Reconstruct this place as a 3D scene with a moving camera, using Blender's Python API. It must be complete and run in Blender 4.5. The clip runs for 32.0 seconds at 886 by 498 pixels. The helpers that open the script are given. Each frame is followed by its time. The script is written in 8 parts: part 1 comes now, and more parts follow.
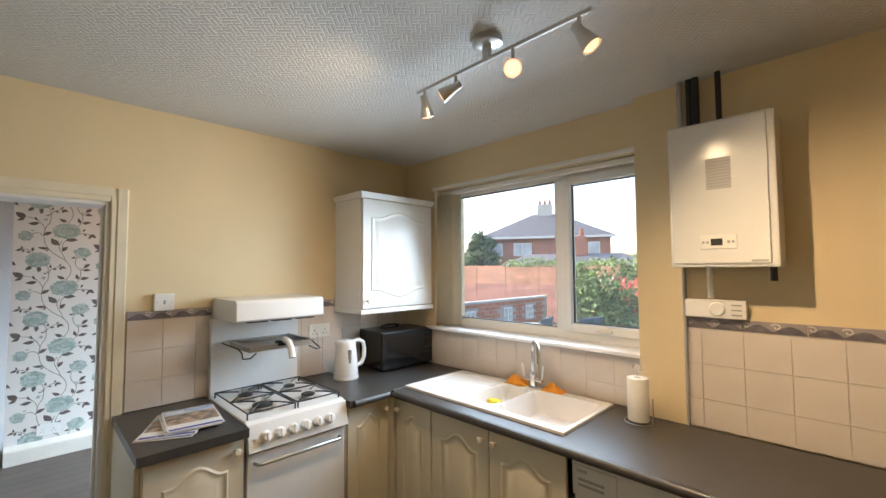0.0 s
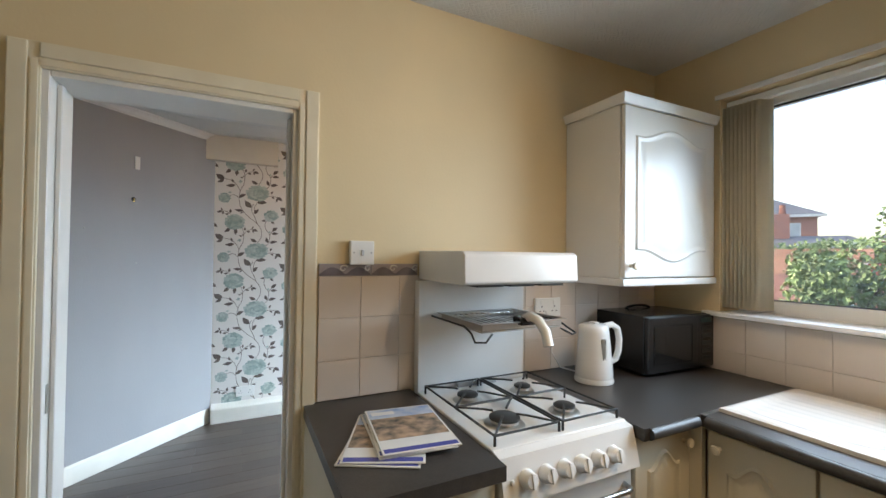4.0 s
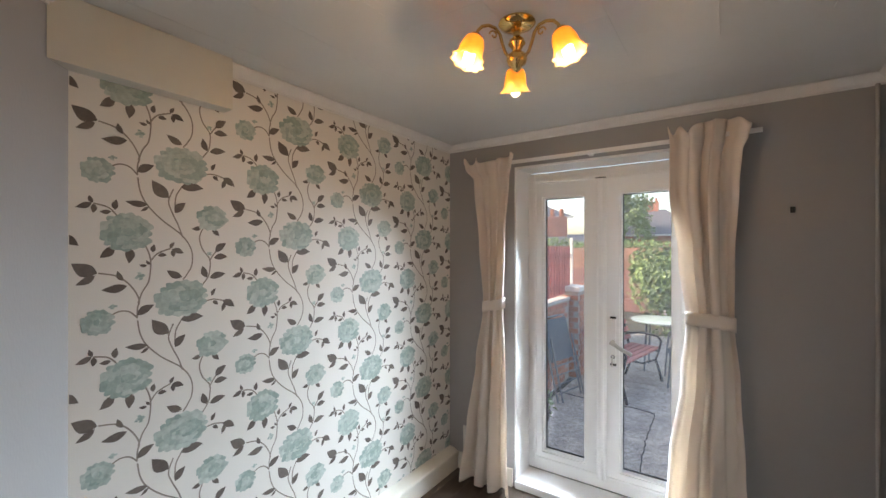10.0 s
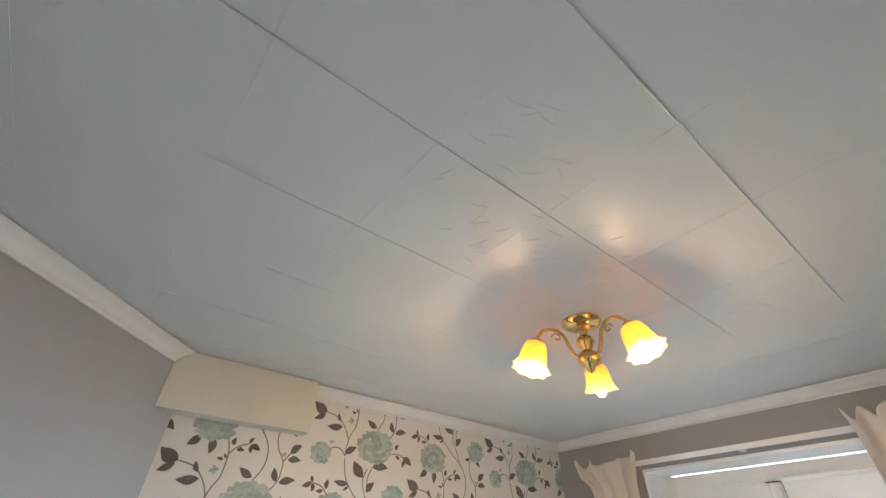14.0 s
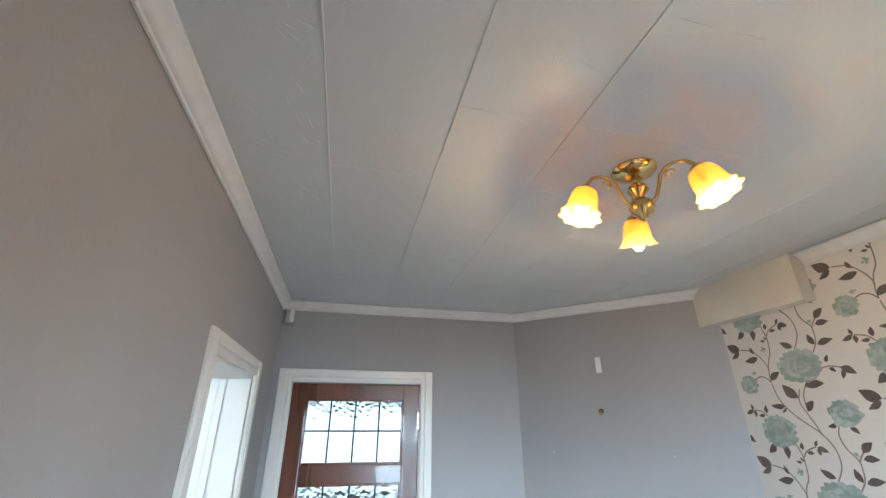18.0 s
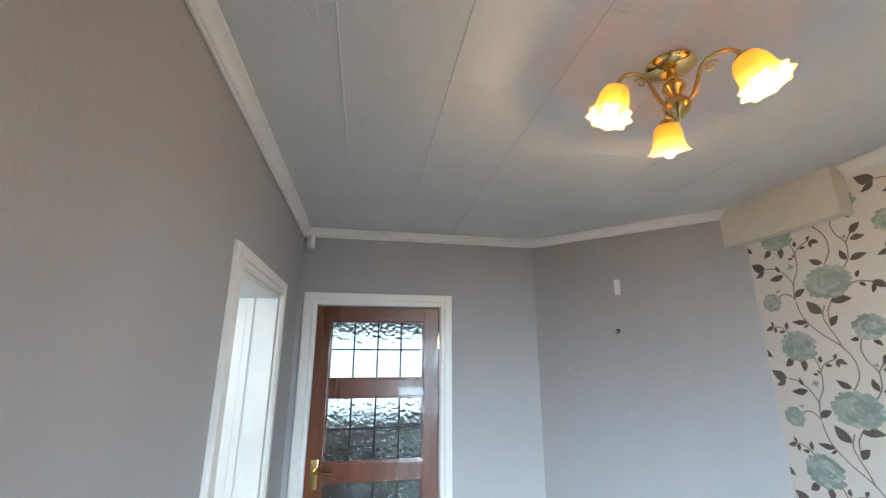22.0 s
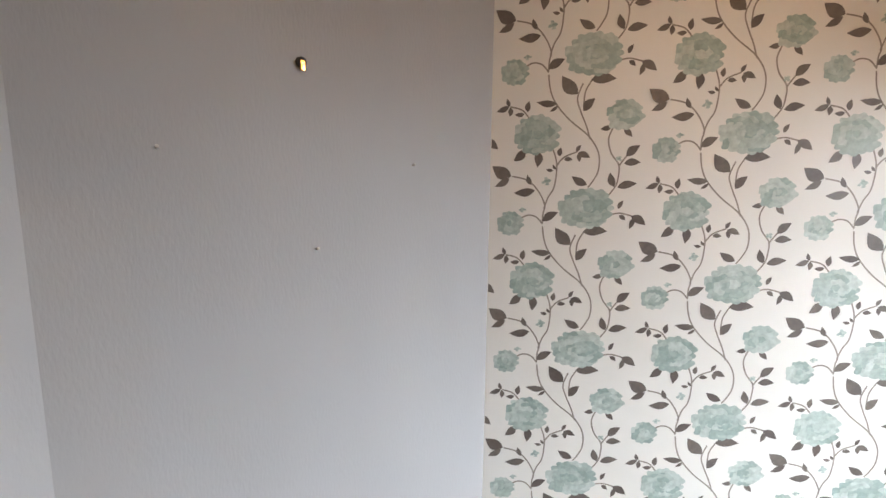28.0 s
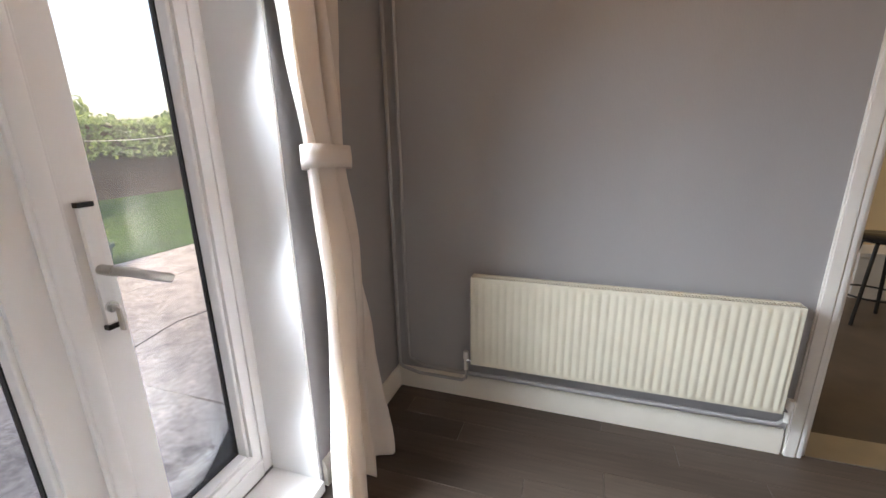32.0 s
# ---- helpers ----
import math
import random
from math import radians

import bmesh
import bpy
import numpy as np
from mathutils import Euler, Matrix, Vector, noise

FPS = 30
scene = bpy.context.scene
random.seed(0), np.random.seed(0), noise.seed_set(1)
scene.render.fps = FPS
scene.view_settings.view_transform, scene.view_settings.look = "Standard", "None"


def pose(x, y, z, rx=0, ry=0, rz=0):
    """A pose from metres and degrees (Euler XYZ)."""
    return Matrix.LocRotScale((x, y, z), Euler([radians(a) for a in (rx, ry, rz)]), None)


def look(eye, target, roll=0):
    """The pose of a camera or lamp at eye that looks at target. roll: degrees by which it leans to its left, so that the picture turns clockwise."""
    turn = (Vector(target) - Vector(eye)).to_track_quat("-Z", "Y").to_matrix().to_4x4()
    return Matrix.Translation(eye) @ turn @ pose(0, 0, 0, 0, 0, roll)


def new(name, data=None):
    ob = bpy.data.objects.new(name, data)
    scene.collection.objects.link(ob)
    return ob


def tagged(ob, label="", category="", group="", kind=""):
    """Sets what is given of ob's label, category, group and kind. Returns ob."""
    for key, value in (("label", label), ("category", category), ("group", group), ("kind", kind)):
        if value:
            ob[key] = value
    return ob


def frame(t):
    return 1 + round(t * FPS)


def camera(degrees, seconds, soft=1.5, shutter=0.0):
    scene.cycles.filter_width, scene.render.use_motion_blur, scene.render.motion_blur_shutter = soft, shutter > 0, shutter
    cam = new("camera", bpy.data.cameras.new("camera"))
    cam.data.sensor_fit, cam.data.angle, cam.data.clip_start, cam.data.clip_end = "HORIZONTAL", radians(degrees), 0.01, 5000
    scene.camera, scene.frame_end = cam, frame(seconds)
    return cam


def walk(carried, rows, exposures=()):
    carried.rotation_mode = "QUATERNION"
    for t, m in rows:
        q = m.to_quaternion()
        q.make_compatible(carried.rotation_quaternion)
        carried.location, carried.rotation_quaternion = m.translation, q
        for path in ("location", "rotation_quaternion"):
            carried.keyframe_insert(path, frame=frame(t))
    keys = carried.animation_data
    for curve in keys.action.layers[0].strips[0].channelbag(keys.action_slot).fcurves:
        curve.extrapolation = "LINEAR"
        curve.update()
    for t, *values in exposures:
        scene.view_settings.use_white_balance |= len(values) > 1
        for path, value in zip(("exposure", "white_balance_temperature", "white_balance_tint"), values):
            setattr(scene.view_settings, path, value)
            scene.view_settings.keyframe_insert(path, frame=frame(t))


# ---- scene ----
cam = camera(94.5, 32.0)
PATH = [
    (0, (0.063, 0.047, 1.594), (-1.343, 1.466, 1.695), -0.3),
    (0.5, (0.072, 0.019, 1.6), (-1.343, 1.418, 1.809), -0.4),
    (1, (0.11, -0.014, 1.61), (-1.306, 1.351, 1.971), -0.6),
    (1.5, (0.121, -0.02, 1.605), (-1.297, 1.298, 2.108), -0.8),
    (2, (0.112, -0.011, 1.592), (-1.321, 1.252, 2.187), -0.8),
    (2.5, (0.02, 0.038, 1.564), (-1.464, 1.244, 2.148), -0.6),
    (3, (-0.201, 0.085, 1.522), (-1.781, 1.226, 1.969), 0.1),
    (3.5, (-0.543, 0.117, 1.48), (-2.238, 1.149, 1.731), 0.5),
    (4, (-0.962, 0.138, 1.432), (-2.753, 1.028, 1.462), 0.7),
    (4.5, (-1.447, 0.101, 1.432), (-3.32, 0.796, 1.345), 0.9),
    (6.5, (-3.062, -0.08, 1.467), (-4.923, 0.622, 1.262), -0.3),
    (7, (-3.265, -0.02, 1.486), (-4.977, 0.998, 1.304), -0.2),
    (7.5, (-3.399, 0.004, 1.498), (-4.96, 1.245, 1.347), -0.2),
    (8, (-3.423, -0.095, 1.497), (-4.847, 1.302, 1.356), -0.2),
    (8.5, (-3.382, -0.26, 1.535), (-4.71, 1.229, 1.402), -0.1),
    (9, (-3.389, -0.347, 1.565), (-4.65, 1.201, 1.438), -0.1),
    (9.5, (-3.309, -0.421, 1.6), (-4.504, 1.18, 1.509), -0.1),
    (10, (-3.219, -0.458, 1.637), (-4.355, 1.188, 1.639), 0.0),
    (10.5, (-3.175, -0.507, 1.698), (-4.267, 1.16, 1.875), 0.1),
    (11, (-3.155, -0.528, 1.79), (-4.211, 1.115, 2.219), 0.2),
    (11.5, (-3.116, -0.553, 1.853), (-4.136, 1.014, 2.564), 0.2),
    (12, (-3.081, -0.583, 1.859), (-4.069, 0.872, 2.813), 0.2),
    (12.5, (-3.064, -0.578, 1.856), (-4.039, 0.762, 2.976), 0.2),
    (13, (-3.055, -0.556, 1.853), (-4.048, 0.686, 3.066), -0.1),
    (13.5, (-3.085, -0.473, 1.805), (-4.148, 0.667, 3.057), 0.1),
    (15.5, (-3.321, 0.864, 1.765), (-5.084, 0.715, 2.699), -2.4),
    (16, (-3.203, 1.199, 1.731), (-4.785, 0.405, 2.662), 0.3),
    (16.5, (-3.061, 1.389, 1.71), (-4.335, 0.107, 2.568), 0.6),
    (17, (-3.03, 1.577, 1.715), (-3.965, 0.007, 2.529), 0.1),
    (17.5, (-3.033, 1.693, 1.718), (-3.666, -0.03, 2.512), 0.0),
    (18, (-3.03, 1.726, 1.717), (-3.437, -0.064, 2.511), 0.1),
    (18.5, (-3.022, 1.742, 1.707), (-3.298, -0.068, 2.511), 0.3),
    (19, (-3.009, 1.747, 1.701), (-3.236, -0.072, 2.502), 0.2),
    (19.5, (-3.012, 1.749, 1.686), (-3.234, -0.078, 2.466), 0.2),
    (20, (-3.011, 1.722, 1.674), (-3.262, -0.12, 2.411), 0.0),
    (20.5, (-3.029, 1.688, 1.661), (-3.314, -0.172, 2.34), 0.1),
    (21, (-3.03, 1.671, 1.657), (-3.346, -0.206, 2.272), 0.1),
    (21.5, (-3.036, 1.674, 1.655), (-3.368, -0.218, 2.212), 0.1),
    (22, (-3.03, 1.677, 1.648), (-3.379, -0.225, 2.158), 0.1),
    (22.5, (-3.024, 1.675, 1.631), (-3.4, -0.236, 2.083), -0.1),
    (23, (-3.038, 1.664, 1.593), (-3.468, -0.255, 1.958), -0.2),
    (23.5, (-3.046, 1.654, 1.546), (-3.566, -0.26, 1.802), -0.2),
    (24, (-3.053, 1.598, 1.53), (-3.691, -0.294, 1.649), -0.2),
    (24.5, (-3.022, 1.452, 1.521), (-3.78, -0.399, 1.511), -0.3),
    (26.5, (-3.11, 0.613, 1.467), (-4.433, -0.867, 1.222), -0.5),
    (27, (-3.241, 0.339, 1.473), (-4.803, -0.881, 1.207), -0.4),
    (27.5, (-3.374, 0.11, 1.48), (-5.175, -0.717, 1.212), 0.1),
    (28, (-3.482, -0.113, 1.488), (-5.459, -0.262, 1.228), 0.6),
    (28.5, (-3.753, -0.198, 1.48), (-5.597, 0.534, 1.228), 1.0),
    (29, (-4.019, -0.228, 1.457), (-5.408, 1.194, 1.24), 0.1),
    (29.5, (-4.235, -0.155, 1.477), (-5.029, 1.666, 1.246), -0.2),
    (30, (-4.429, 0.118, 1.48), (-4.579, 2.095, 1.219), -0.3),
    (30.5, (-4.532, 0.41, 1.431), (-4.129, 2.344, 1.123), -0.5),
    (31, (-4.546, 0.695, 1.394), (-3.555, 2.384, 0.988), -0.7),
    (31.5, (-4.478, 1.034, 1.366), (-2.946, 2.22, 0.868), -0.4),
    (32, (-4.439, 1.268, 1.338), (-2.615, 1.883, 0.794), -1.1),
]
EXPOSURES = [(0.0, 1.93, 6700, 11), (2.0, 1.95, 6600, 9), (3.0, 1.95, 6450, 9), (4.0, 1.7, 6600, 10), (7.0, 1.4, 6900, 11), (8.0, 1.5, 7500, 14), (10.0, 1.6, 7350, 14), (11.0, 1.85, 6900, 11), (12.0, 2.05, 6750, 10), (13.0, 2.45, 6550, 8), (16.0, 2.2, 6200, 5), (18.0, 2.2, 6300, 6), (20.0, 2.25, 6400, 6), (22.0, 2.08, 6500, 7), (24.0, 1.85, 6950, 11), (27.0, 1.9, 7850, 18), (28.0, 1.95, 7800, 18), (29.0, 1.55, 7400, 16), (30.0, 1.55, 7100, 15), (31.0, 1.6, 7250, 16), (32.0, 1.48, 7750, 20)]
walk(cam, [(t, look(eye, target, roll)) for t, eye, target, roll in PATH], EXPOSURES)

# ---- world, sun, lamps ----
world = bpy.data.worlds.new("sky")
scene.world = world
world.use_nodes = True
wn = world.node_tree
sky = wn.nodes.new("ShaderNodeTexSky")
sky.sky_type, sky.sun_disc = "NISHITA", False
SUN_ELEVATION, SUN_TURN = 28.0, 250.0
sky.sun_elevation, sky.sun_rotation = radians(SUN_ELEVATION), radians(SUN_TURN)
sky.dust_density, sky.air_density = 3.0, 1.0
wn.links.new(sky.outputs[0], wn.nodes["Background"].inputs[0])
wn.nodes["Background"].inputs[1].default_value = 0.2


def lamp(name, kind, m, energy, colour, **settings):
    data = bpy.data.lights.new(name, kind)
    data.energy, data.color = energy, colour
    ob = new(name, data)
    ob.matrix_basis = m
    return data


sun = lamp("sun", "SUN", look((0, 0, 0), (-math.sin(radians(SUN_TURN)), -math.cos(radians(SUN_TURN)), -math.tan(radians(SUN_ELEVATION)))), 1.5, (1.0, 0.93, 0.84))
sun.angle = radians(12)
WARM = (1.0, 0.74, 0.46)
SKYLIGHT = (0.62, 0.81, 1.0)


def daylight(name, centre, width, height, energy, into, spread=150):
    """Sky light entering at an opening."""
    d = lamp(name, "AREA", look(centre, Vector(centre) + Vector(into)), energy, SKYLIGHT)
    d.shape, d.size, d.size_y = "RECTANGLE", width, height
    d.spread = radians(spread)
    return d


for z in (0.5, 1.1, 1.7):
    for x, side in ((-4.12, -0.28), (-3.66, 0.28)):
        daylight("door_daylight", (x, 2.21, z), 0.32, 0.4, 3.7, (side, -1, -0.66), 98)
daylight("window_daylight", (-1.36, 2.14, 1.67), 1.1, 0.7, 7.0, (0, -1, -0.3), 135)
daylight("hall_daylight", (-3.3, -5.9, 1.4), 2.2, 1.3, 3.0, (0, 1, -0.1))

# ---- helpers of this scene ----
PLACED = {}


def thing(name, place, label, category, group="", kind="", turn=0.0):
    """An empty at the thing's base; its parts hang under it."""
    ob = new(name)
    ob.empty_display_size = 0.05
    ob.matrix_basis = pose(*place, 0, 0, turn)
    PLACED[ob] = ob.matrix_basis.copy()
    return tagged(ob, label, category, group, kind)


def finish(bm, name, material, smooth):
    bmesh.ops.recalc_face_normals(bm, faces=bm.faces[:])
    data = bpy.data.meshes.new(name)
    bm.to_mesh(data)
    bm.free()
    if smooth:
        for p in data.polygons:
            p.use_smooth = True
        data.set_sharp_from_angle(angle=radians(smooth))
    for m in material if isinstance(material, (list, tuple)) else (material,):
        data.materials.append(m)
    return data


def part(name, bm, material, parent, label="", smooth=0):
    """One mesh under a thing or a part; bm is in world metres."""
    m = PLACED[parent]
    bm.transform(m.inverted())
    ob = new(name, finish(bm, name, material, smooth))
    ob.parent = parent
    PLACED[ob] = m
    return tagged(ob, label)


def solid(name, bm, material, label, category, group="", kind="", smooth=0):
    """A thing that is one mesh, with its origin at its base."""
    vs = [v.co for v in bm.verts]
    c = Vector(((min(v.x for v in vs) + max(v.x for v in vs)) / 2, (min(v.y for v in vs) + max(v.y for v in vs)) / 2, min(v.z for v in vs)))
    m = Matrix.Translation(c)
    bm.transform(m.inverted())
    ob = new(name, finish(bm, name, material, smooth))
    ob.matrix_basis = m
    PLACED[ob] = m
    return tagged(ob, label, category, group, kind)


def B():
    return bmesh.new()


def box(bm, x0, x1, y0, y1, z0, z1, bevel=0.0, seg=2, m=None):
    r = bmesh.ops.create_cube(bm, size=1)
    vs = r["verts"]
    for v in vs:
        v.co = Vector(((x0 + x1) / 2 + v.co.x * (x1 - x0), (y0 + y1) / 2 + v.co.y * (y1 - y0), (z0 + z1) / 2 + v.co.z * (z1 - z0)))
    if bevel:
        es = list({e for v in vs for e in v.link_edges})
        out = bmesh.ops.bevel(bm, geom=es, offset=bevel, segments=seg, profile=0.7, affect="EDGES")
        vs = list({v for f in out["faces"] for v in f.verts} | {v for v in vs if v.is_valid})
    if m is not None:
        bmesh.ops.transform(bm, matrix=m, verts=[v for v in vs if v.is_valid])
    return bm


def rod(bm, a, b, r0, r1=None, seg=16, caps=True):
    a, b = Vector(a), Vector(b)
    d = b - a
    m = Matrix.Translation((a + b) / 2) @ d.to_track_quat("Z", "Y").to_matrix().to_4x4()
    bmesh.ops.create_cone(bm, cap_ends=caps, segments=seg, radius1=r0, radius2=r0 if r1 is None else r1, depth=d.length, matrix=m)
    return bm


def lathe(bm, profile, m=None, seg=24, wave=None):
    """A surface of revolution about z from (radius, height) pairs. wave(angle, i) scales the radius."""
    m = m or Matrix()
    rings = []
    for i, (r, z) in enumerate(profile):
        ring = []
        for k in range(seg):
            a = 2 * math.pi * k / seg
            q = r * (wave(a, i) if wave else 1.0)
            ring.append(bm.verts.new(m @ Vector((q * math.cos(a), q * math.sin(a), z))))
        rings.append(ring)
    for p, q in zip(rings, rings[1:]):
        for k in range(seg):
            bm.faces.new((p[k], p[(k + 1) % seg], q[(k + 1) % seg], q[k]))
    for ring, (r, z) in ((rings[0], profile[0]), (rings[-1], profile[-1])):
        if r > 1e-6 and not wave:
            bm.faces.new(ring)
    bmesh.ops.remove_doubles(bm, verts=[v for ring in rings for v in ring], dist=1e-6)
    return bm


def tube(bm, pts, r, seg=8, closed=False, taper=None):
    """A round bar along points."""
    pts = [Vector(p) for p in pts]
    n = len(pts)
    rings, up = [], None
    for i, p in enumerate(pts):
        d = (pts[(i + 1) % n] - pts[i - 1]) if closed else (pts[min(i + 1, n - 1)] - pts[max(i - 1, 0)])
        d.normalize()
        if up is None:
            up = d.orthogonal().normalized()
        up = (up - d * up.dot(d)).normalized()
        side = d.cross(up)
        q = r * (taper(i / (n - 1)) if taper else 1.0)
        rings.append([bm.verts.new(p + q * (math.cos(2 * math.pi * k / seg) * up + math.sin(2 * math.pi * k / seg) * side)) for k in range(seg)])
    pairs = list(zip(rings, rings[1:])) + ([(rings[-1], rings[0])] if closed else [])
    for a, b in pairs:
        for k in range(seg):
            bm.faces.new((a[k], a[(k + 1) % seg], b[(k + 1) % seg], b[k]))
    if not closed:
        bm.faces.new(rings[0])
        bm.faces.new(rings[-1][::-1])
    return bm


def arc(c, r, a0, a1, n, u=(1, 0, 0), v=(0, 0, 1)):
    c, u, v = Vector(c), Vector(u), Vector(v)
    return [c + r * (math.cos(radians(a0 + (a1 - a0) * i / n)) * u + math.sin(radians(a0 + (a1 - a0) * i / n)) * v) for i in range(n + 1)]


def prism(bm, outline, z0, z1):
    """A plate with the outline (x, y), from z0 to z1."""
    lo = [bm.verts.new((x, y, z0)) for x, y in outline]
    hi = [bm.verts.new((x, y, z1)) for x, y in outline]
    bm.faces.new(lo[::-1])
    bm.faces.new(hi)
    n = len(lo)
    for i in range(n):
        bm.faces.new((lo[i], lo[(i + 1) % n], hi[(i + 1) % n], hi[i]))
    return bm


def sweep(bm, path, profile, closed=False):
    """A moulding: profile (out, up) carried along a level path of (x, y, z), out being to the path's left."""
    pts = [Vector(p) for p in path]
    n = len(pts)
    rings = []
    for i, p in enumerate(pts):
        a = (pts[i] - pts[i - 1]).normalized() if (i or closed) else (pts[1] - pts[0]).normalized()
        b = (pts[(i + 1) % n] - pts[i]).normalized() if (i < n - 1 or closed) else a
        na, nb = Vector((-a.y, a.x, 0)), Vector((-b.y, b.x, 0))
        out = (na + nb).normalized()
        out = out / max(0.3, out.dot(na))
        rings.append([bm.verts.new(p + out * o + Vector((0, 0, u))) for o, u in profile])
    k = len(profile)
    for a, b in list(zip(rings, rings[1:])) + ([(rings[-1], rings[0])] if closed else []):
        for j in range(k):
            bm.faces.new((a[j], a[(j + 1) % k], b[(j + 1) % k], b[j]))
    if not closed:
        bm.faces.new(rings[0])
        bm.faces.new(rings[-1][::-1])
    return bm


# ---- materials ----
def material(name, colour, rough=0.5, metal=0.0, vary=0.08, scale=6.0, bump=0.0, bump_scale=60.0, grain=0.0, stretch=(1, 1, 1), sheen=0.0, coat=0.0, random_shade=0.0, tint=None):
    """A painted, moulded or woven surface: two scales of colour change, and fine relief."""
    mt = bpy.data.materials.new(name)
    mt.use_nodes = True
    nt = mt.node_tree
    bs = nt.nodes["Principled BSDF"]
    L = nt.links.new
    co = nt.nodes.new("ShaderNodeTexCoord")
    mp = nt.nodes.new("ShaderNodeMapping")
    mp.inputs["Scale"].default_value = stretch
    L(co.outputs["Object"], mp.inputs[0])
    n1 = nt.nodes.new("ShaderNodeTexNoise")
    n1.inputs["Scale"].default_value, n1.inputs["Detail"].default_value = scale, 5
    L(mp.outputs[0], n1.inputs["Vector"])
    n2 = nt.nodes.new("ShaderNodeTexNoise")
    n2.inputs["Scale"].default_value, n2.inputs["Detail"].default_value = bump_scale, 3
    L(mp.outputs[0], n2.inputs["Vector"])
    mix = nt.nodes.new("ShaderNodeMix")
    mix.data_type = "RGBA"
    c = Vector(colour)
    dark = c * (1 - vary) if tint is None else Vector(tint)
    mix.inputs[6].default_value = (*dark, 1)
    mix.inputs[7].default_value = (*(Vector((min(1, q) for q in c * (1 + vary * 0.6)))), 1)
    ramp = nt.nodes.new("ShaderNodeMapRange")
    ramp.inputs[1].default_value, ramp.inputs[2].default_value = 0.32, 0.68
    L(n1.outputs["Fac"], ramp.inputs[0])
    L(ramp.outputs[0], mix.inputs[0])
    last = mix.outputs[2]
    if grain:
        g = nt.nodes.new("ShaderNodeMix")
        g.data_type, g.blend_type = "RGBA", "MULTIPLY"
        g.inputs[0].default_value = 1.0
        gr = nt.nodes.new("ShaderNodeMapRange")
        gr.inputs[1].default_value, gr.inputs[2].default_value, gr.inputs[3].default_value = 0.3, 0.7, 1 - grain
        L(n2.outputs["Fac"], gr.inputs[0])
        L(last, g.inputs[6])
        L(gr.outputs[0], g.inputs[7])
        last = g.outputs[2]
    if random_shade:
        oi = nt.nodes.new("ShaderNodeObjectInfo")
        rr = nt.nodes.new("ShaderNodeMapRange")
        rr.inputs[3].default_value, rr.inputs[4].default_value = 1 - random_shade, 1 + random_shade * 0.5
        L(oi.outputs["Random"], rr.inputs[0])
        g = nt.nodes.new("ShaderNodeMix")
        g.data_type, g.blend_type = "RGBA", "MULTIPLY"
        g.inputs[0].default_value = 1.0
        L(last, g.inputs[6])
        L(rr.outputs[0], g.inputs[7])
        last = g.outputs[2]
    L(last, bs.inputs["Base Color"])
    bs.inputs["Roughness"].default_value, bs.inputs["Metallic"].default_value = rough, metal
    bs.inputs["Coat Weight"].default_value = coat
    bs.inputs["Sheen Weight"].default_value = sheen
    rm = nt.nodes.new("ShaderNodeMapRange")
    worn = min(0.15, vary * 4)
    rm.inputs[3].default_value, rm.inputs[4].default_value = max(0.02, rough * (1 - worn)), min(1, rough * (1 + worn))
    L(n1.outputs["Fac"], rm.inputs[0])
    L(rm.outputs[0], bs.inputs["Roughness"])
    if bump:
        bp = nt.nodes.new("ShaderNodeBump")
        bp.inputs["Strength"].default_value, bp.inputs["Distance"].default_value = 1.0, bump
        L(n2.outputs["Fac"], bp.inputs["Height"])
        L(bp.outputs[0], bs.inputs["Normal"])
    return mt


def glow(name, colour, strength):
    mt = bpy.data.materials.new(name)
    mt.use_nodes = True
    bs = mt.node_tree.nodes["Principled BSDF"]
    bs.inputs["Base Color"].default_value = (*colour, 1)
    bs.inputs["Emission Color"].default_value = (*colour, 1)
    bs.inputs["Emission Strength"].default_value = strength
    return mt


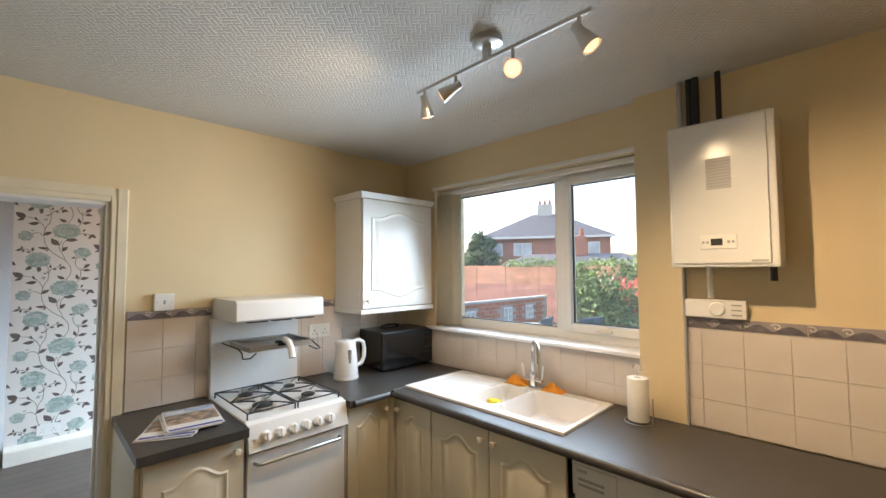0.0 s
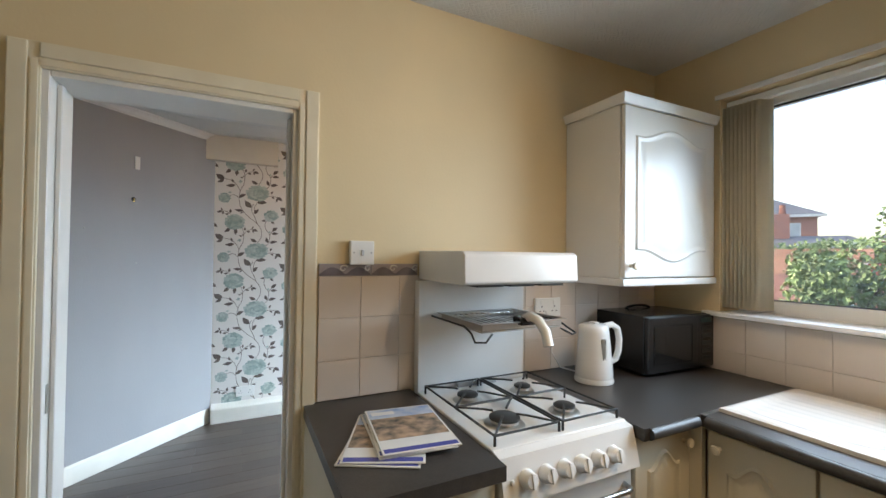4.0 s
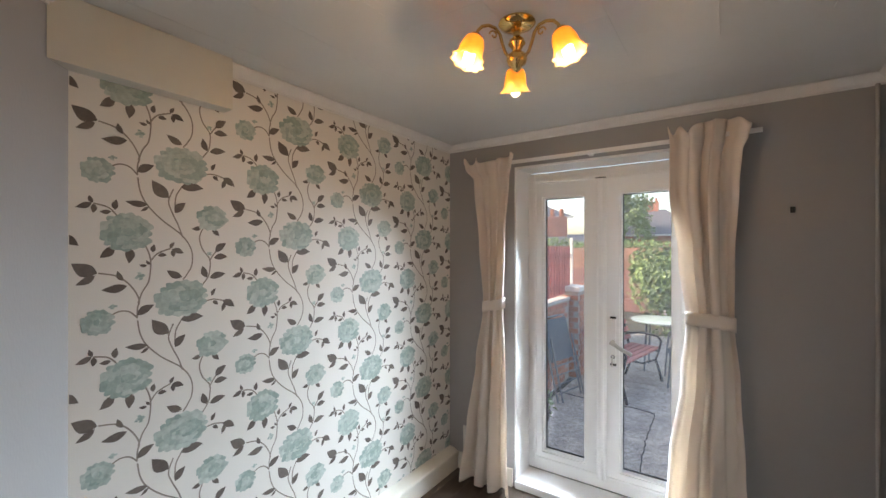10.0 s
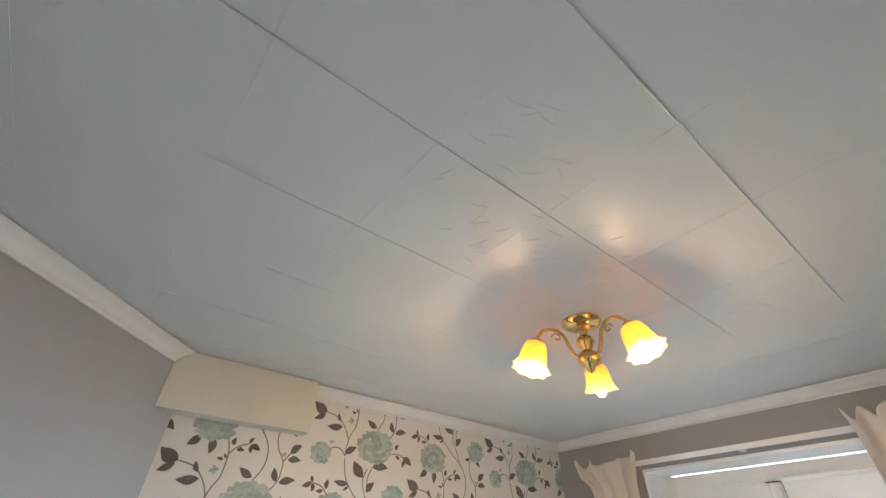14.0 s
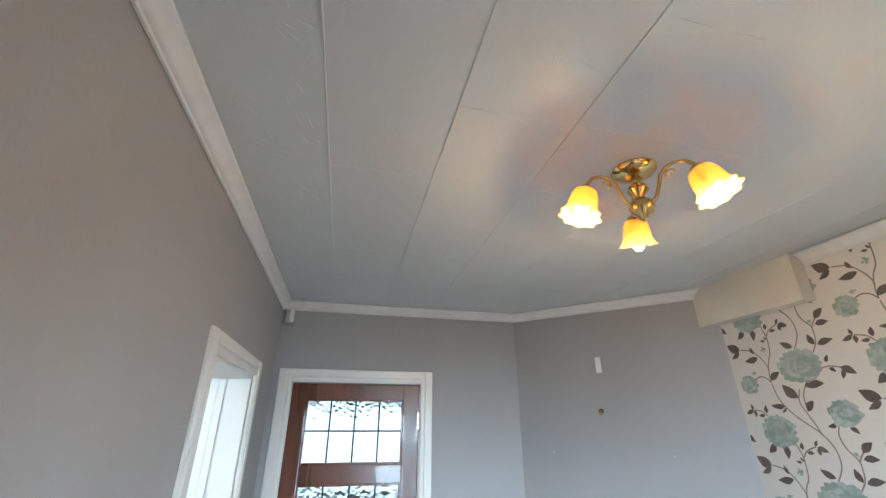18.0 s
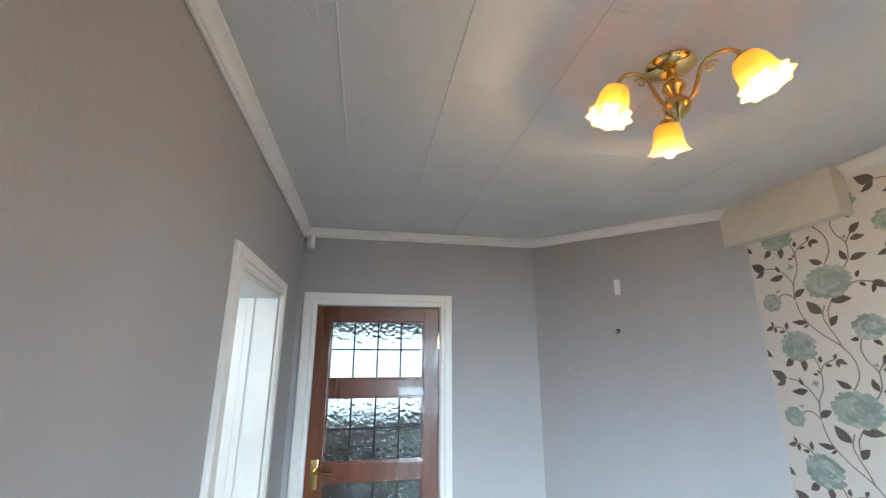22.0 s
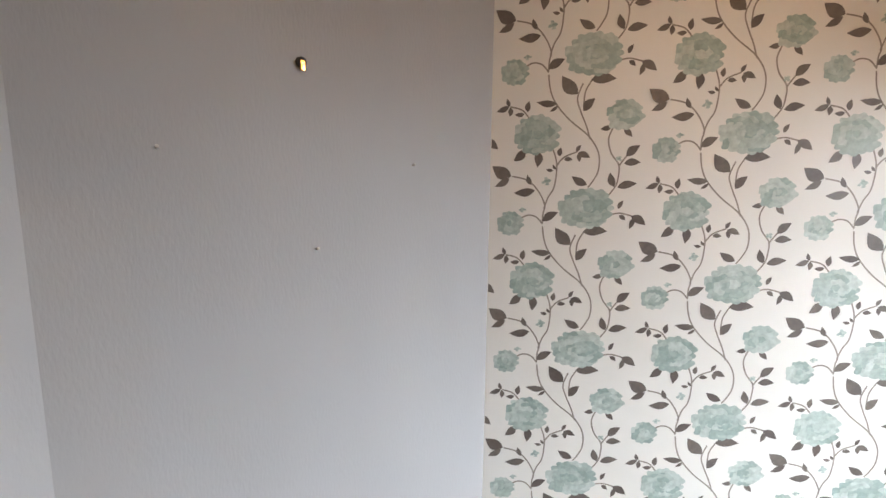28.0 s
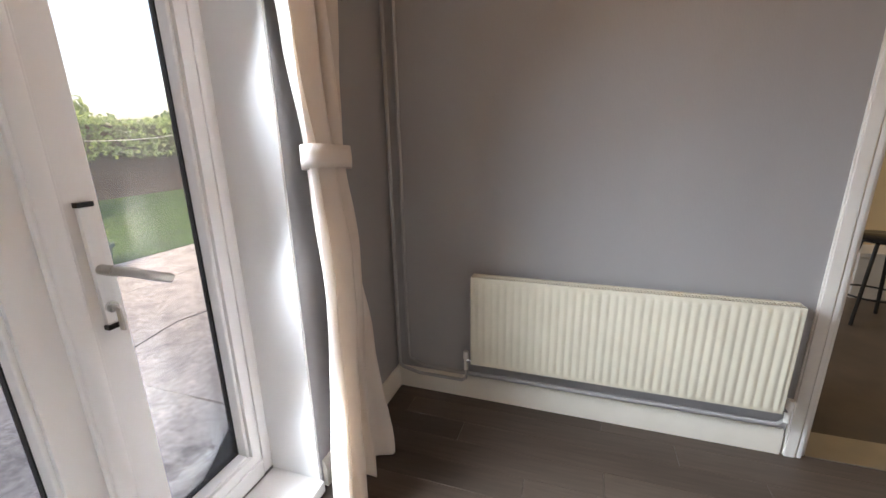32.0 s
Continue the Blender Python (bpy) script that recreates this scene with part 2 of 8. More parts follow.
def pane_glass(name, tint=(1, 1, 1), gloss=1.0, ripple=0.0, rough=0.0, scale=40.0, glare=0.0):
    """Clear sheet glass: it lets light through and mirrors at grazing angles; ripple gives cast relief. A small white
    translucent share imitates veiling glare.
    """
    mt = bpy.data.materials.new(name)
    mt.use_nodes = True
    nt = mt.node_tree
    nt.nodes.remove(nt.nodes["Principled BSDF"])
    out = nt.nodes["Material Output"]
    L = nt.links.new
    tr = nt.nodes.new("ShaderNodeBsdfTransparent")
    tr.inputs[0].default_value = (*tint, 1)
    gl = nt.nodes.new("ShaderNodeBsdfGlossy")
    gl.inputs["Roughness"].default_value = rough
    fr = nt.nodes.new("ShaderNodeFresnel")
    fr.inputs[0].default_value = 1.3
    mx = nt.nodes.new("ShaderNodeMixShader")
    L(fr.outputs[0], mx.inputs[0])
    L(tr.outputs[0], mx.inputs[1])
    L(gl.outputs[0], mx.inputs[2])
    if ripple:
        rf = nt.nodes.new("ShaderNodeBsdfGlass")
        rf.inputs["Color"].default_value = (*tint, 1)
        rf.inputs["IOR"].default_value = 1.45
        rf.inputs["Roughness"].default_value = rough
        co = nt.nodes.new("ShaderNodeTexCoord")
        vo = nt.nodes.new("ShaderNodeTexNoise")
        vo.inputs["Scale"].default_value, vo.inputs["Detail"].default_value = scale, 0.5
        L(co.outputs["Object"], vo.inputs["Vector"])
        bp = nt.nodes.new("ShaderNodeBump")
        bp.inputs["Strength"].default_value, bp.inputs["Distance"].default_value = 1.0, ripple
        L(vo.outputs["Fac"], bp.inputs["Height"])
        L(bp.outputs[0], rf.inputs["Normal"])
        L(rf.outputs[0], out.inputs[0])
    elif glare:
        # white translucency mixed in as veiling glare over the view
        tl = nt.nodes.new("ShaderNodeBsdfTranslucent")
        tl.inputs[0].default_value = (0.9, 0.9, 0.9, 1)
        dm = nt.nodes.new("ShaderNodeMixShader")
        dm.inputs[0].default_value = glare
        L(mx.outputs[0], dm.inputs[1])
        L(tl.outputs[0], dm.inputs[2])
        L(dm.outputs[0], out.inputs[0])
    else:
        L(mx.outputs[0], out.inputs[0])
    return mt


M_GREY = material("grey_wall_paint", (0.36, 0.355, 0.36), 0.6, vary=0.05, scale=2.5, bump=0.0006, bump_scale=160, stretch=(1, 1, 0.35))
M_PAPER = material("wallpaper_ground", (0.74, 0.71, 0.67), 0.5, vary=0.03, scale=3, bump=0.0002, bump_scale=220, stretch=(1, 1, 0.3))
M_YELLOW = material("cream_yellow_wall_paint", (0.72, 0.585, 0.365), 0.55, vary=0.05, scale=2.0, bump=0.0004, bump_scale=90)
M_WHITE = material("white_gloss_paint", (0.76, 0.74, 0.70), 0.3, vary=0.04, scale=8, bump=0.0002, bump_scale=50)
M_UPVC = material("white_plastic_frame", (0.86, 0.86, 0.86), 0.42, vary=0.006, scale=2)
M_CEIL = material("white_polystyrene_tile", (0.72, 0.72, 0.71), 0.38, vary=0.03, scale=4, bump=0.0005, bump_scale=45)
M_COVE = material("white_cornice", (0.78, 0.77, 0.76), 0.5, vary=0.04, scale=12, bump=0.0004, bump_scale=80)
M_DARK = material("black_plastic", (0.012, 0.012, 0.013), 0.22, vary=0.2)
M_MATT = material("black_enamel", (0.02, 0.02, 0.02), 0.45, vary=0.3)
M_CHROME = material("polished_chrome", (0.75, 0.75, 0.76), 0.08, metal=1, vary=0.03)
M_STEEL = material("brushed_steel", (0.55, 0.53, 0.50), 0.3, metal=1, vary=0.1)
M_BRASS = material("polished_brass", (0.78, 0.55, 0.22), 0.12, metal=1, vary=0.1)
M_CREAMRAD = material("cream_radiator_enamel", (0.70, 0.66, 0.54), 0.35, vary=0.04, scale=6)
# clear panes, with a faint white glare veil put into the glass
M_GLASS = pane_glass("window_glass", glare=0.035)

# ---- structure ----
CZ = 2.43            # ceilings
DX0, DX1, DY0, DY1 = -4.955, -2.62, -0.88, 2.15   # dining room
KX0, KX1, KY0, KY1 = -2.44, 1.35, -1.55, 2.15     # kitchen
OUT = 2.47           # outer face of the rear wall

M_BRICKWALL = material("red_brick_plain", (0.33, 0.13, 0.08), 0.85, vary=0.25, scale=9, bump=0.002, bump_scale=50)
M_GREYPIPE = material("grey_painted_pipe", (0.40, 0.39, 0.39), 0.45, vary=0.06)


def two_faced(bm, test):
    for f in bm.faces:
        f.normal_update()
        f.material_index = 1 if test(f.normal, f.calc_center_median()) else 0


def wall(name, boxes, materials, test, label):
    bm = B()
    for b in boxes:
        box(bm, *b)
    if test:
        two_faced(bm, test)
    return solid(name, bm, materials, label, "wall", kind="structure")


wall("wall_middle", [(DX1, KX0, KY0, -0.355, 0, CZ), (DX1, KX0, -0.355, 0.315, 1.93, CZ), (DX1, KX0, 0.315, DY1, 0, CZ)], (M_GREY, M_YELLOW), lambda n, c: n.x > 0.5, "grey and cream painted wall between kitchen and dining room")
wall("wall_rear_dining", [(-5.1, -4.42, DY1, OUT, -0.3, CZ), (-4.42, -3.36, DY1, OUT, 2.205, CZ), (-3.36, DX1 + 0.065, DY1, OUT, -0.3, CZ), (-4.42, -3.36, DY1 + 0.1, OUT, -0.3, 0.02)], (M_GREY, M_BRICKWALL), lambda n, c: n.y > 0.5, "grey painted rear wall with a doorway to the garden")
wall("wall_rear_kitchen", [(DX1 + 0.065, -2.10, DY1, OUT, -0.3, CZ), (-2.10, -0.655, DY1, OUT, -0.3, 1.165), (-2.10, -0.655, DY1, OUT, 2.175, CZ), (-0.655, KX1, DY1, OUT, -0.3, CZ)], (M_YELLOW, M_BRICKWALL), lambda n, c: n.y > 0.5, "cream painted rear wall with a wide window opening")
bm = B()
box(bm, -0.655, -0.462, 2.085, DY1 - 0.002, 0, CZ - 0.002, 0.004)
pier = solid("wall_pier", bm, M_YELLOW, "cream painted pier beside the kitchen window", "wall", kind="structure")
bm = B()
box(bm, -0.455, KX1 - 0.004, 2.105, DY1 - 0.002, 0, CZ - 0.002)
solid("wall_behind_boiler", bm, M_YELLOW, "cream painted wall behind the boiler", "wall", kind="structure")
wall_paper = wall("wall_west", [(-5.1, DX0, -0.06, DY1, 0, CZ)], M_PAPER, None, "white wallpaper with teal flowers and brown leaves")
bm = B()
prism(bm, [(-4.12, DY0), (-4.955, -0.06), (-5.1, -0.06), (-5.1, -1.01), (-4.12, -1.01)], 0, CZ)
solid("wall_chimney_breast", bm, M_GREY, "grey painted chimney breast set across the corner", "wall", kind="structure")
wall("wall_hall", [(-4.12, -3.485, -1.01, DY0, 0, CZ), (-3.485, -2.725, -1.01, DY0, 1.955, CZ), (-2.725, DX1, -1.01, DY0, 0, CZ)], M_GREY, None, "grey painted wall with the hall door")
wall("wall_kitchen_south", [(KX0, KX1, KY0 - 0.1, KY0, 0, CZ)], M_YELLOW, None, "plain cream wall")
wall("wall_kitchen_east", [(KX1, KX1 + 0.1, KY0 - 0.1, KY1, 0, CZ)], M_YELLOW, None, "plain cream wall")
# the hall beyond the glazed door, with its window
# one warm mid grey for the hall's walls and ceiling
M_HALL = material("warm_grey_hall_paint", (0.34, 0.31, 0.27), 0.6, vary=0.04)
HY = -6.0
wall("wall_hall_end", [(-4.7, -1.9, HY - 0.1, HY, 0, 0.68), (-4.7, -4.5, HY - 0.1, HY, 0.68, CZ), (-2.1, -1.9, HY - 0.1, HY, 0.68, CZ), (-4.5, -2.1, HY - 0.1, HY, 2.14, CZ)], M_HALL, None, "warm grey hall wall with a window opening")
wall("wall_hall_sides", [(-4.8, -4.7, HY - 0.1, -1.01, 0, CZ), (-1.9, -1.8, HY - 0.1, -1.65, 0, CZ), (DX1 + 0.13, -1.9, KY0 - 0.2, KY0 - 0.1, 0, CZ)], M_HALL, None, "warm grey hall walls")
bm = B()
box(bm, -4.8, -1.8, HY - 0.1, -1.01, CZ, CZ + 0.1)
solid("ceiling_hall", bm, M_HALL, "plain warm grey hall ceiling", "ceiling", kind="structure")
bm = B()
box(bm, -4.8, -1.8, HY - 0.1, -1.01, -0.12, 0)
solid("floor_hall", bm, material("hall_carpet", (0.12, 0.075, 0.05), 0.95, vary=0.2, scale=60), "brown hall carpet", "floor", kind="structure")

# ceilings
bm = B()
box(bm, -5.1, DX1, -1.01, OUT, CZ, CZ + 0.12)
box(bm, DX0, DX1, DY0, DY1, CZ - 0.008, CZ - 0.0005)
PX, PY = 0.309, 0.315
rc = random.Random(17)


def bead(bm, a, b, r):
    """A filled joint: a low rounded ridge that wavers and thins out."""
    n = max(6, int((Vector(b) - Vector(a)).length / 0.03))
    k = rc.uniform(0, 50)
    tube(bm, [Vector(a).lerp(Vector(b), i / n) + Vector((0.0012 * noise.noise(Vector((i * 0.4, k, 0))), 0.0012 * noise.noise(Vector((i * 0.4, k, 9))), 0)) for i in range(n + 1)], r, 6, taper=lambda t: 0.62 + 0.75 * abs(noise.noise(Vector((t * 9, k, 4)))))


for i in range(-6, 3):
    x = -3.236 + i * PX
    if DX0 + 0.05 < x < DX1 - 0.05:
        proud = i >= -1
        bead(bm, (x, DY0 if proud else rc.uniform(-0.6, 0.2), CZ - 0.0085), (x, 1.35 if proud else rc.uniform(0.5, 1.1), CZ - (0.0085 if proud else 0.0074)), 0.003 if proud else 0.0022)
for j in range(-3, 8):
    y = 0.042 + j * PY
    if DY0 + 0.05 < y < DY1 - 0.05:
        a, b = (rc.uniform(DX0 + 0.1, -4.1), rc.uniform(-3.3, DX1 - 0.1)) if j < 3 else (rc.uniform(-4.2, -3.8), rc.uniform(-3.6, -3.2))
        bead(bm, (a, y, CZ - 0.0074), (b, y, CZ - 0.0074), 0.0017)
# short curled cracks standing proud where the paint has lifted
for _ in range(420):
    x, y = rc.uniform(-4.0, DX1 - 0.1), rc.uniform(-0.7, 1.2)
    if noise.noise(Vector((x * 1.7, y * 1.7, 2))) < -0.02:
        continue
    a0, ln, cv = rc.gauss(0.2, 0.5), rc.uniform(0.02, 0.07), rc.uniform(-14, 14)
    pts = []
    for k in range(6):
        pts.append((x, y, CZ - 0.0078))
        x, y = x + ln / 5 * math.cos(a0 + 0.75), y + ln / 5 * math.sin(a0 + 0.75)
        a0 += cv * ln / 5
    tube(bm, pts, 0.0013, 5, taper=lambda t: 0.3 + 0.7 * math.sin(math.pi * min(0.95, max(0.05, t))))


def ceiling_material(name, colour, rough, weave):
    """Moulded tiles: crazed dimples in one room, a basket weave in the other."""
    mt = material(name, colour, rough, vary=0.03, scale=3)
    nt = mt.node_tree
    L = nt.links.new
    bs = nt.nodes["Principled BSDF"]
    co = nt.nodes.new("ShaderNodeTexCoord")
    bp = nt.nodes.new("ShaderNodeBump")
    bp.inputs["Strength"].default_value = 1.0
    if weave:
        bk = nt.nodes.new("ShaderNodeTexBrick")
        bk.offset, bk.squash = 0.5, 1.0
        bk.inputs["Scale"].default_value = 1.0
        bk.inputs["Brick Width"].default_value, bk.inputs["Row Height"].default_value = 0.052, 0.017
        bk.inputs["Mortar Size"].default_value, bk.inputs["Mortar Smooth"].default_value = 0.0035, 1.0
        rot = nt.nodes.new("ShaderNodeMapping")
        rot.inputs["Rotation"].default_value = (0, 0, radians(45))
        L(co.outputs["Object"], rot.inputs[0])
        L(rot.outputs[0], bk.inputs["Vector"])
        b2 = nt.nodes.new("ShaderNodeTexBrick")
        b2.offset = 0.5
        b2.inputs["Scale"].default_value = 1.0
        b2.inputs["Brick Width"].default_value, b2.inputs["Row Height"].default_value = 0.052, 0.017
        b2.inputs["Mortar Size"].default_value, b2.inputs["Mortar Smooth"].default_value = 0.0035, 1.0
        r2 = nt.nodes.new("ShaderNodeMapping")
        r2.inputs["Rotation"].default_value = (0, 0, radians(-45))
        L(co.outputs["Object"], r2.inputs[0])
        L(r2.outputs[0], b2.inputs["Vector"])
        ck = nt.nodes.new("ShaderNodeTexChecker")
        ck.inputs["Scale"].default_value = 19.0
        L(rot.outputs[0], ck.inputs["Vector"])
        mx = nt.nodes.new("ShaderNodeMix")
        L(ck.outputs["Fac"], mx.inputs[0])
        L(bk.outputs["Fac"], mx.inputs[2])
        L(b2.outputs["Fac"], mx.inputs[3])
        L(mx.outputs[0], bp.inputs["Height"])
        bp.inputs["Distance"].default_value = -0.0022
    else:
        nz = nt.nodes.new("ShaderNodeTexNoise")
        nz.inputs["Scale"].default_value, nz.inputs["Detail"].default_value = 14.0, 3.0
        L(co.outputs["Object"], nz.inputs["Vector"])
        add = nt.nodes.new("ShaderNodeVectorMath")
        add.operation = "MULTIPLY_ADD"
        add.inputs[1].default_value = (0.09, 0.09, 0.09)
        L(nz.outputs["Color"], add.inputs[0])
        L(co.outputs["Object"], add.inputs[2])
        vo = nt.nodes.new("ShaderNodeTexVoronoi")
        vo.feature = "DISTANCE_TO_EDGE"
        vo.inputs["Scale"].default_value = 17.0
        L(add.outputs[0], vo.inputs["Vector"])
        mr = nt.nodes.new("ShaderNodeMapRange")
        mr.inputs[1].default_value, mr.inputs[2].default_value = 0.0, 0.06
        L(vo.outputs["Distance"], mr.inputs[0])
        L(mr.outputs[0], bp.inputs["Height"])
        bp.inputs["Distance"].default_value = 0.00015
    L(bp.outputs[0], bs.inputs["Normal"])
    return mt


M_TILECEIL = ceiling_material("crazed_polystyrene_tiles", (0.66, 0.665, 0.655), 0.38, False)
M_WEAVECEIL = ceiling_material("basket_weave_ceiling_tiles", (0.68, 0.665, 0.635), 0.5, True)
solid("ceiling_dining", bm, M_TILECEIL, "white crazed polystyrene tiles on the dining room ceiling", "ceiling", kind="structure")
bm = B()
box(bm, KX0, KX1, KY0, DY1, CZ, CZ + 0.12)
for i in range(8):
    for j in range(8):
        x0, y0 = KX0 + i * 0.5, KY0 + j * 0.5
        box(bm, x0, min(x0 + 0.4994, KX1), y0, min(y0 + 0.4994, KY1), CZ - 0.008 - 0.0003 * ((i + j) % 2), CZ - 0.0005)
solid("ceiling_kitchen", bm, M_WEAVECEIL, "white ceiling tiles with a woven relief", "ceiling", kind="structure")

# cornice of the dining room, broken by the boxed corner
COVE = [(0, 0), (0.044, 0), (0.044, -0.007), (0.036, -0.012), (0.026, -0.018), (0.018, -0.028), (0.013, -0.038), (0.007, -0.041), (0.007, -0.05), (0, -0.05)]
Z = CZ - 0.011
bm = sweep(B(), [(-4.93, -0.0846, Z), (-4.12, DY0 + 0.002, Z), (DX1 - 0.002, DY0 + 0.002, Z), (DX1 - 0.002, DY1 - 0.002, Z), (DX0 + 0.002, DY1 - 0.002, Z), (DX0 + 0.002, 0.44, Z)], COVE)
solid("cornice", bm, M_COVE, "white moulded ceiling cornice", "cornice", kind="structure", smooth=40)
bm = B()
prism(bm, [(-4.945, -0.066), (-4.885, -0.125), (-4.885, 0.435), (DX0 + 0.002, 0.435), (DX0 + 0.002, -0.06)], 2.211, CZ - 0.01)
solid("boxed_pipe_casing", bm, material("cream_casing_paint", (0.70, 0.66, 0.58), 0.45, vary=0.04), "cream painted boxing under the ceiling", "boxing", kind="structure")

# skirting boards
SKIRT = [(0, 0), (0.018, 0), (0.018, 0.088), (0.012, 0.102), (0.012, 0.108), (0.005, 0.118), (0, 0.118)]
M_SKIRT = material("cream_white_gloss_skirting", (0.74, 0.70, 0.62), 0.3, vary=0.07, scale=5, bump=0.0003, bump_scale=40)
for k, run in enumerate(([(-3.56, DY0), (-4.12, DY0), (-4.93, -0.082)][::-1], [(-4.868, DY1), (-4.43, DY1)][::-1], [(-3.35, DY1), (DX1, DY1), (DX1, 0.39)][::-1], [(DX1, -0.43), (DX1, DY0)][::-1])):
    bm = sweep(B(), [(x + 0.0, y, 0.0015) for x, y in run], SKIRT)
    solid("skirting", bm, M_SKIRT, "cream gloss skirting board along the wall", "skirting", kind="structure", smooth=40)

LEDGE = [(0, 0), (0.082, 0), (0.082, 0.112), (0.076, 0.121), (0.03, 0.138), (0, 0.142)]
bm = sweep(B(), [(-4.955, -0.055, 0.0015), (-4.955, DY1 - 0.001, 0.0015)][::-1], LEDGE)
solid("skirting", bm, M_SKIRT, "deep cream gloss skirting ledge under the flowered wall", "skirting", kind="structure", smooth=30)

# floors
M_PLANK = material("grey_oak_laminate", (0.10, 0.072, 0.057), 0.36, vary=0.30, scale=9, stretch=(1.0, 0.07, 1), bump=0.0004, bump_scale=70, grain=0.22, random_shade=0.25)
M_UNDER = material("dark_floor_joint", (0.02, 0.018, 0.016), 0.8)
floor = thing("floor", (-3.7, 0.6, 0), "grey oak laminate planks on the dining room floor", "floor", kind="structure")
bm = B()
box(bm, -5.1, KX0, -1.01, DY1 + 0.1, -0.12, -0.005)
part("underlay", bm, M_UNDER, floor)
bm = B()
box(bm, KX0, KX1, KY0, KY1, -0.12, -0.0)
solid("floor_kitchen", bm, material("kitchen_vinyl", (0.12, 0.095, 0.075), 0.45, vary=0.25, scale=5), "brown kitchen vinyl floor", "floor", kind="structure")

# ---- dining room ----
M_WOOD = material("mahogany_stained_door", (0.16, 0.042, 0.014), 0.28, vary=0.35, scale=5, stretch=(1, 1, 0.12), bump=0.0003, bump_scale=60, grain=0.3, coat=0.3)
M_LEAD = material("grey_lead_came", (0.05, 0.05, 0.055), 0.5, metal=0.6, vary=0.2)
M_REED = pane_glass("hammered_glass", (0.93, 0.96, 0.95), ripple=0.006, rough=0.04, scale=55)
M_CLOTH = material("cream_curtain_cloth", (0.88, 0.81, 0.765), 0.6, vary=0.08, scale=7, bump=0.0008, bump_scale=120, stretch=(1, 1, 0.4), sheen=0.3)
nt = M_CLOTH.node_tree
tl = nt.nodes.new("ShaderNodeBsdfTranslucent")
tl.inputs[0].default_value = (0.85, 0.74, 0.62, 1)
mx = nt.nodes.new("ShaderNodeMixShader")
mx.inputs[0].default_value = 0.3
nt.links.new(nt.nodes["Principled BSDF"].outputs[0], mx.inputs[1])
nt.links.new(tl.outputs[0], mx.inputs[2])
nt.links.new(mx.outputs[0], nt.nodes["Material Output"].inputs[0])
M_SOCKET = material("white_switch_plastic", (0.78, 0.77, 0.74), 0.3, vary=0.03)


def surround(name, label, u0, u1, top, place, width=0.075, depth=0.022, mat=M_WHITE):
    """Architrave on three sides of a doorway. place(u, v, z) maps along, out of and up the wall to the world."""
    ob = thing(name, place((u0 + u1) / 2, 0, 0), label, "architrave", kind="structure")
    for nm, (a0, a1, z0, z1) in (("jamb_trim", (u0 - width, u0, 0, top + width)), ("jamb_trim", (u1, u1 + width, 0, top + width)), ("head_trim", (u0, u1, top, top + width))):
        bm = B()
        inner = 0.35
        for lo, hi, d in ((0.0, 1.0, depth * 0.6), (0.06, 0.62, depth), (0.70, 0.94, depth * 0.85)):
            if nm == "head_trim":
                p, q = place(a0, 0.0005, z0 + (z1 - z0) * (1 - hi)), place(a1, d, z0 + (z1 - z0) * (1 - lo))
            elif a0 < u0:
                p, q = place(a0 + (a1 - a0) * lo, 0.0005, z0), place(a0 + (a1 - a0) * hi, d, z1 - lo * width)
            else:
                p, q = place(a1 - (a1 - a0) * hi, 0.0005, z0), place(a1 - (a1 - a0) * lo, d, z1 - lo * width)
            lo3, hi3 = [min(s, t) for s, t in zip(p, q)], [max(s, t) for s, t in zip(p, q)]
            box(bm, lo3[0], hi3[0], lo3[1], hi3[1], lo3[2], hi3[2], 0.003, 2)
        part(nm, bm, mat, ob)
    return ob


surround("door_surround_hall", "white gloss moulded architrave round the hall door", -3.48, -2.73, 1.95, lambda u, v, z: (u, DY0 + v, z), 0.074)
surround("door_surround_dining", "white gloss architrave round the kitchen doorway", -0.35, 0.31, 1.925, lambda u, v, z: (DX1 - v, u, z), 0.07, 0.02)
surround("door_surround_kitchen", "cream gloss architrave round the doorway", -0.35, 0.31, 1.925, lambda u, v, z: (KX0 + v, u, z), 0.07, 0.02, material("cream_gloss_paint", (0.74, 0.66, 0.50), 0.32, vary=0.05, scale=8, bump=0.0002, bump_scale=50))
lining = thing("door_lining", (-2.505, 0, 0), "white painted lining of the open kitchen doorway", "door lining", kind="structure")
for nm, b in (("jamb", (DX1 + 0.001, KX0 - 0.001, -0.3545, -0.335, 0.001, 1.929)), ("jamb", (DX1 + 0.001, KX0 - 0.001, 0.295, 0.3145, 0.001, 1.929)), ("head", (DX1 + 0.001, KX0 - 0.001, -0.334, 0.294, 1.91, 1.929)), ("stop", (-2.52, -2.49, -0.334, -0.322, 0.001, 1.905)), ("stop", (-2.52, -2.49, 0.282, 0.294, 0.001, 1.905))):
    part(nm, box(B(), *b, 0.002, 1), M_WHITE, lining)
part("strike_plate", box(B(), -2.48, -2.465, -0.3345, -0.333, 0.98, 1.06), M_STEEL, lining, "steel strike plate")
part("threshold_strip", box(B(), DX1, KX0, -0.33, 0.29, 0.0005, 0.006, 0.002, 1), M_STEEL, lining, "metal threshold strip")

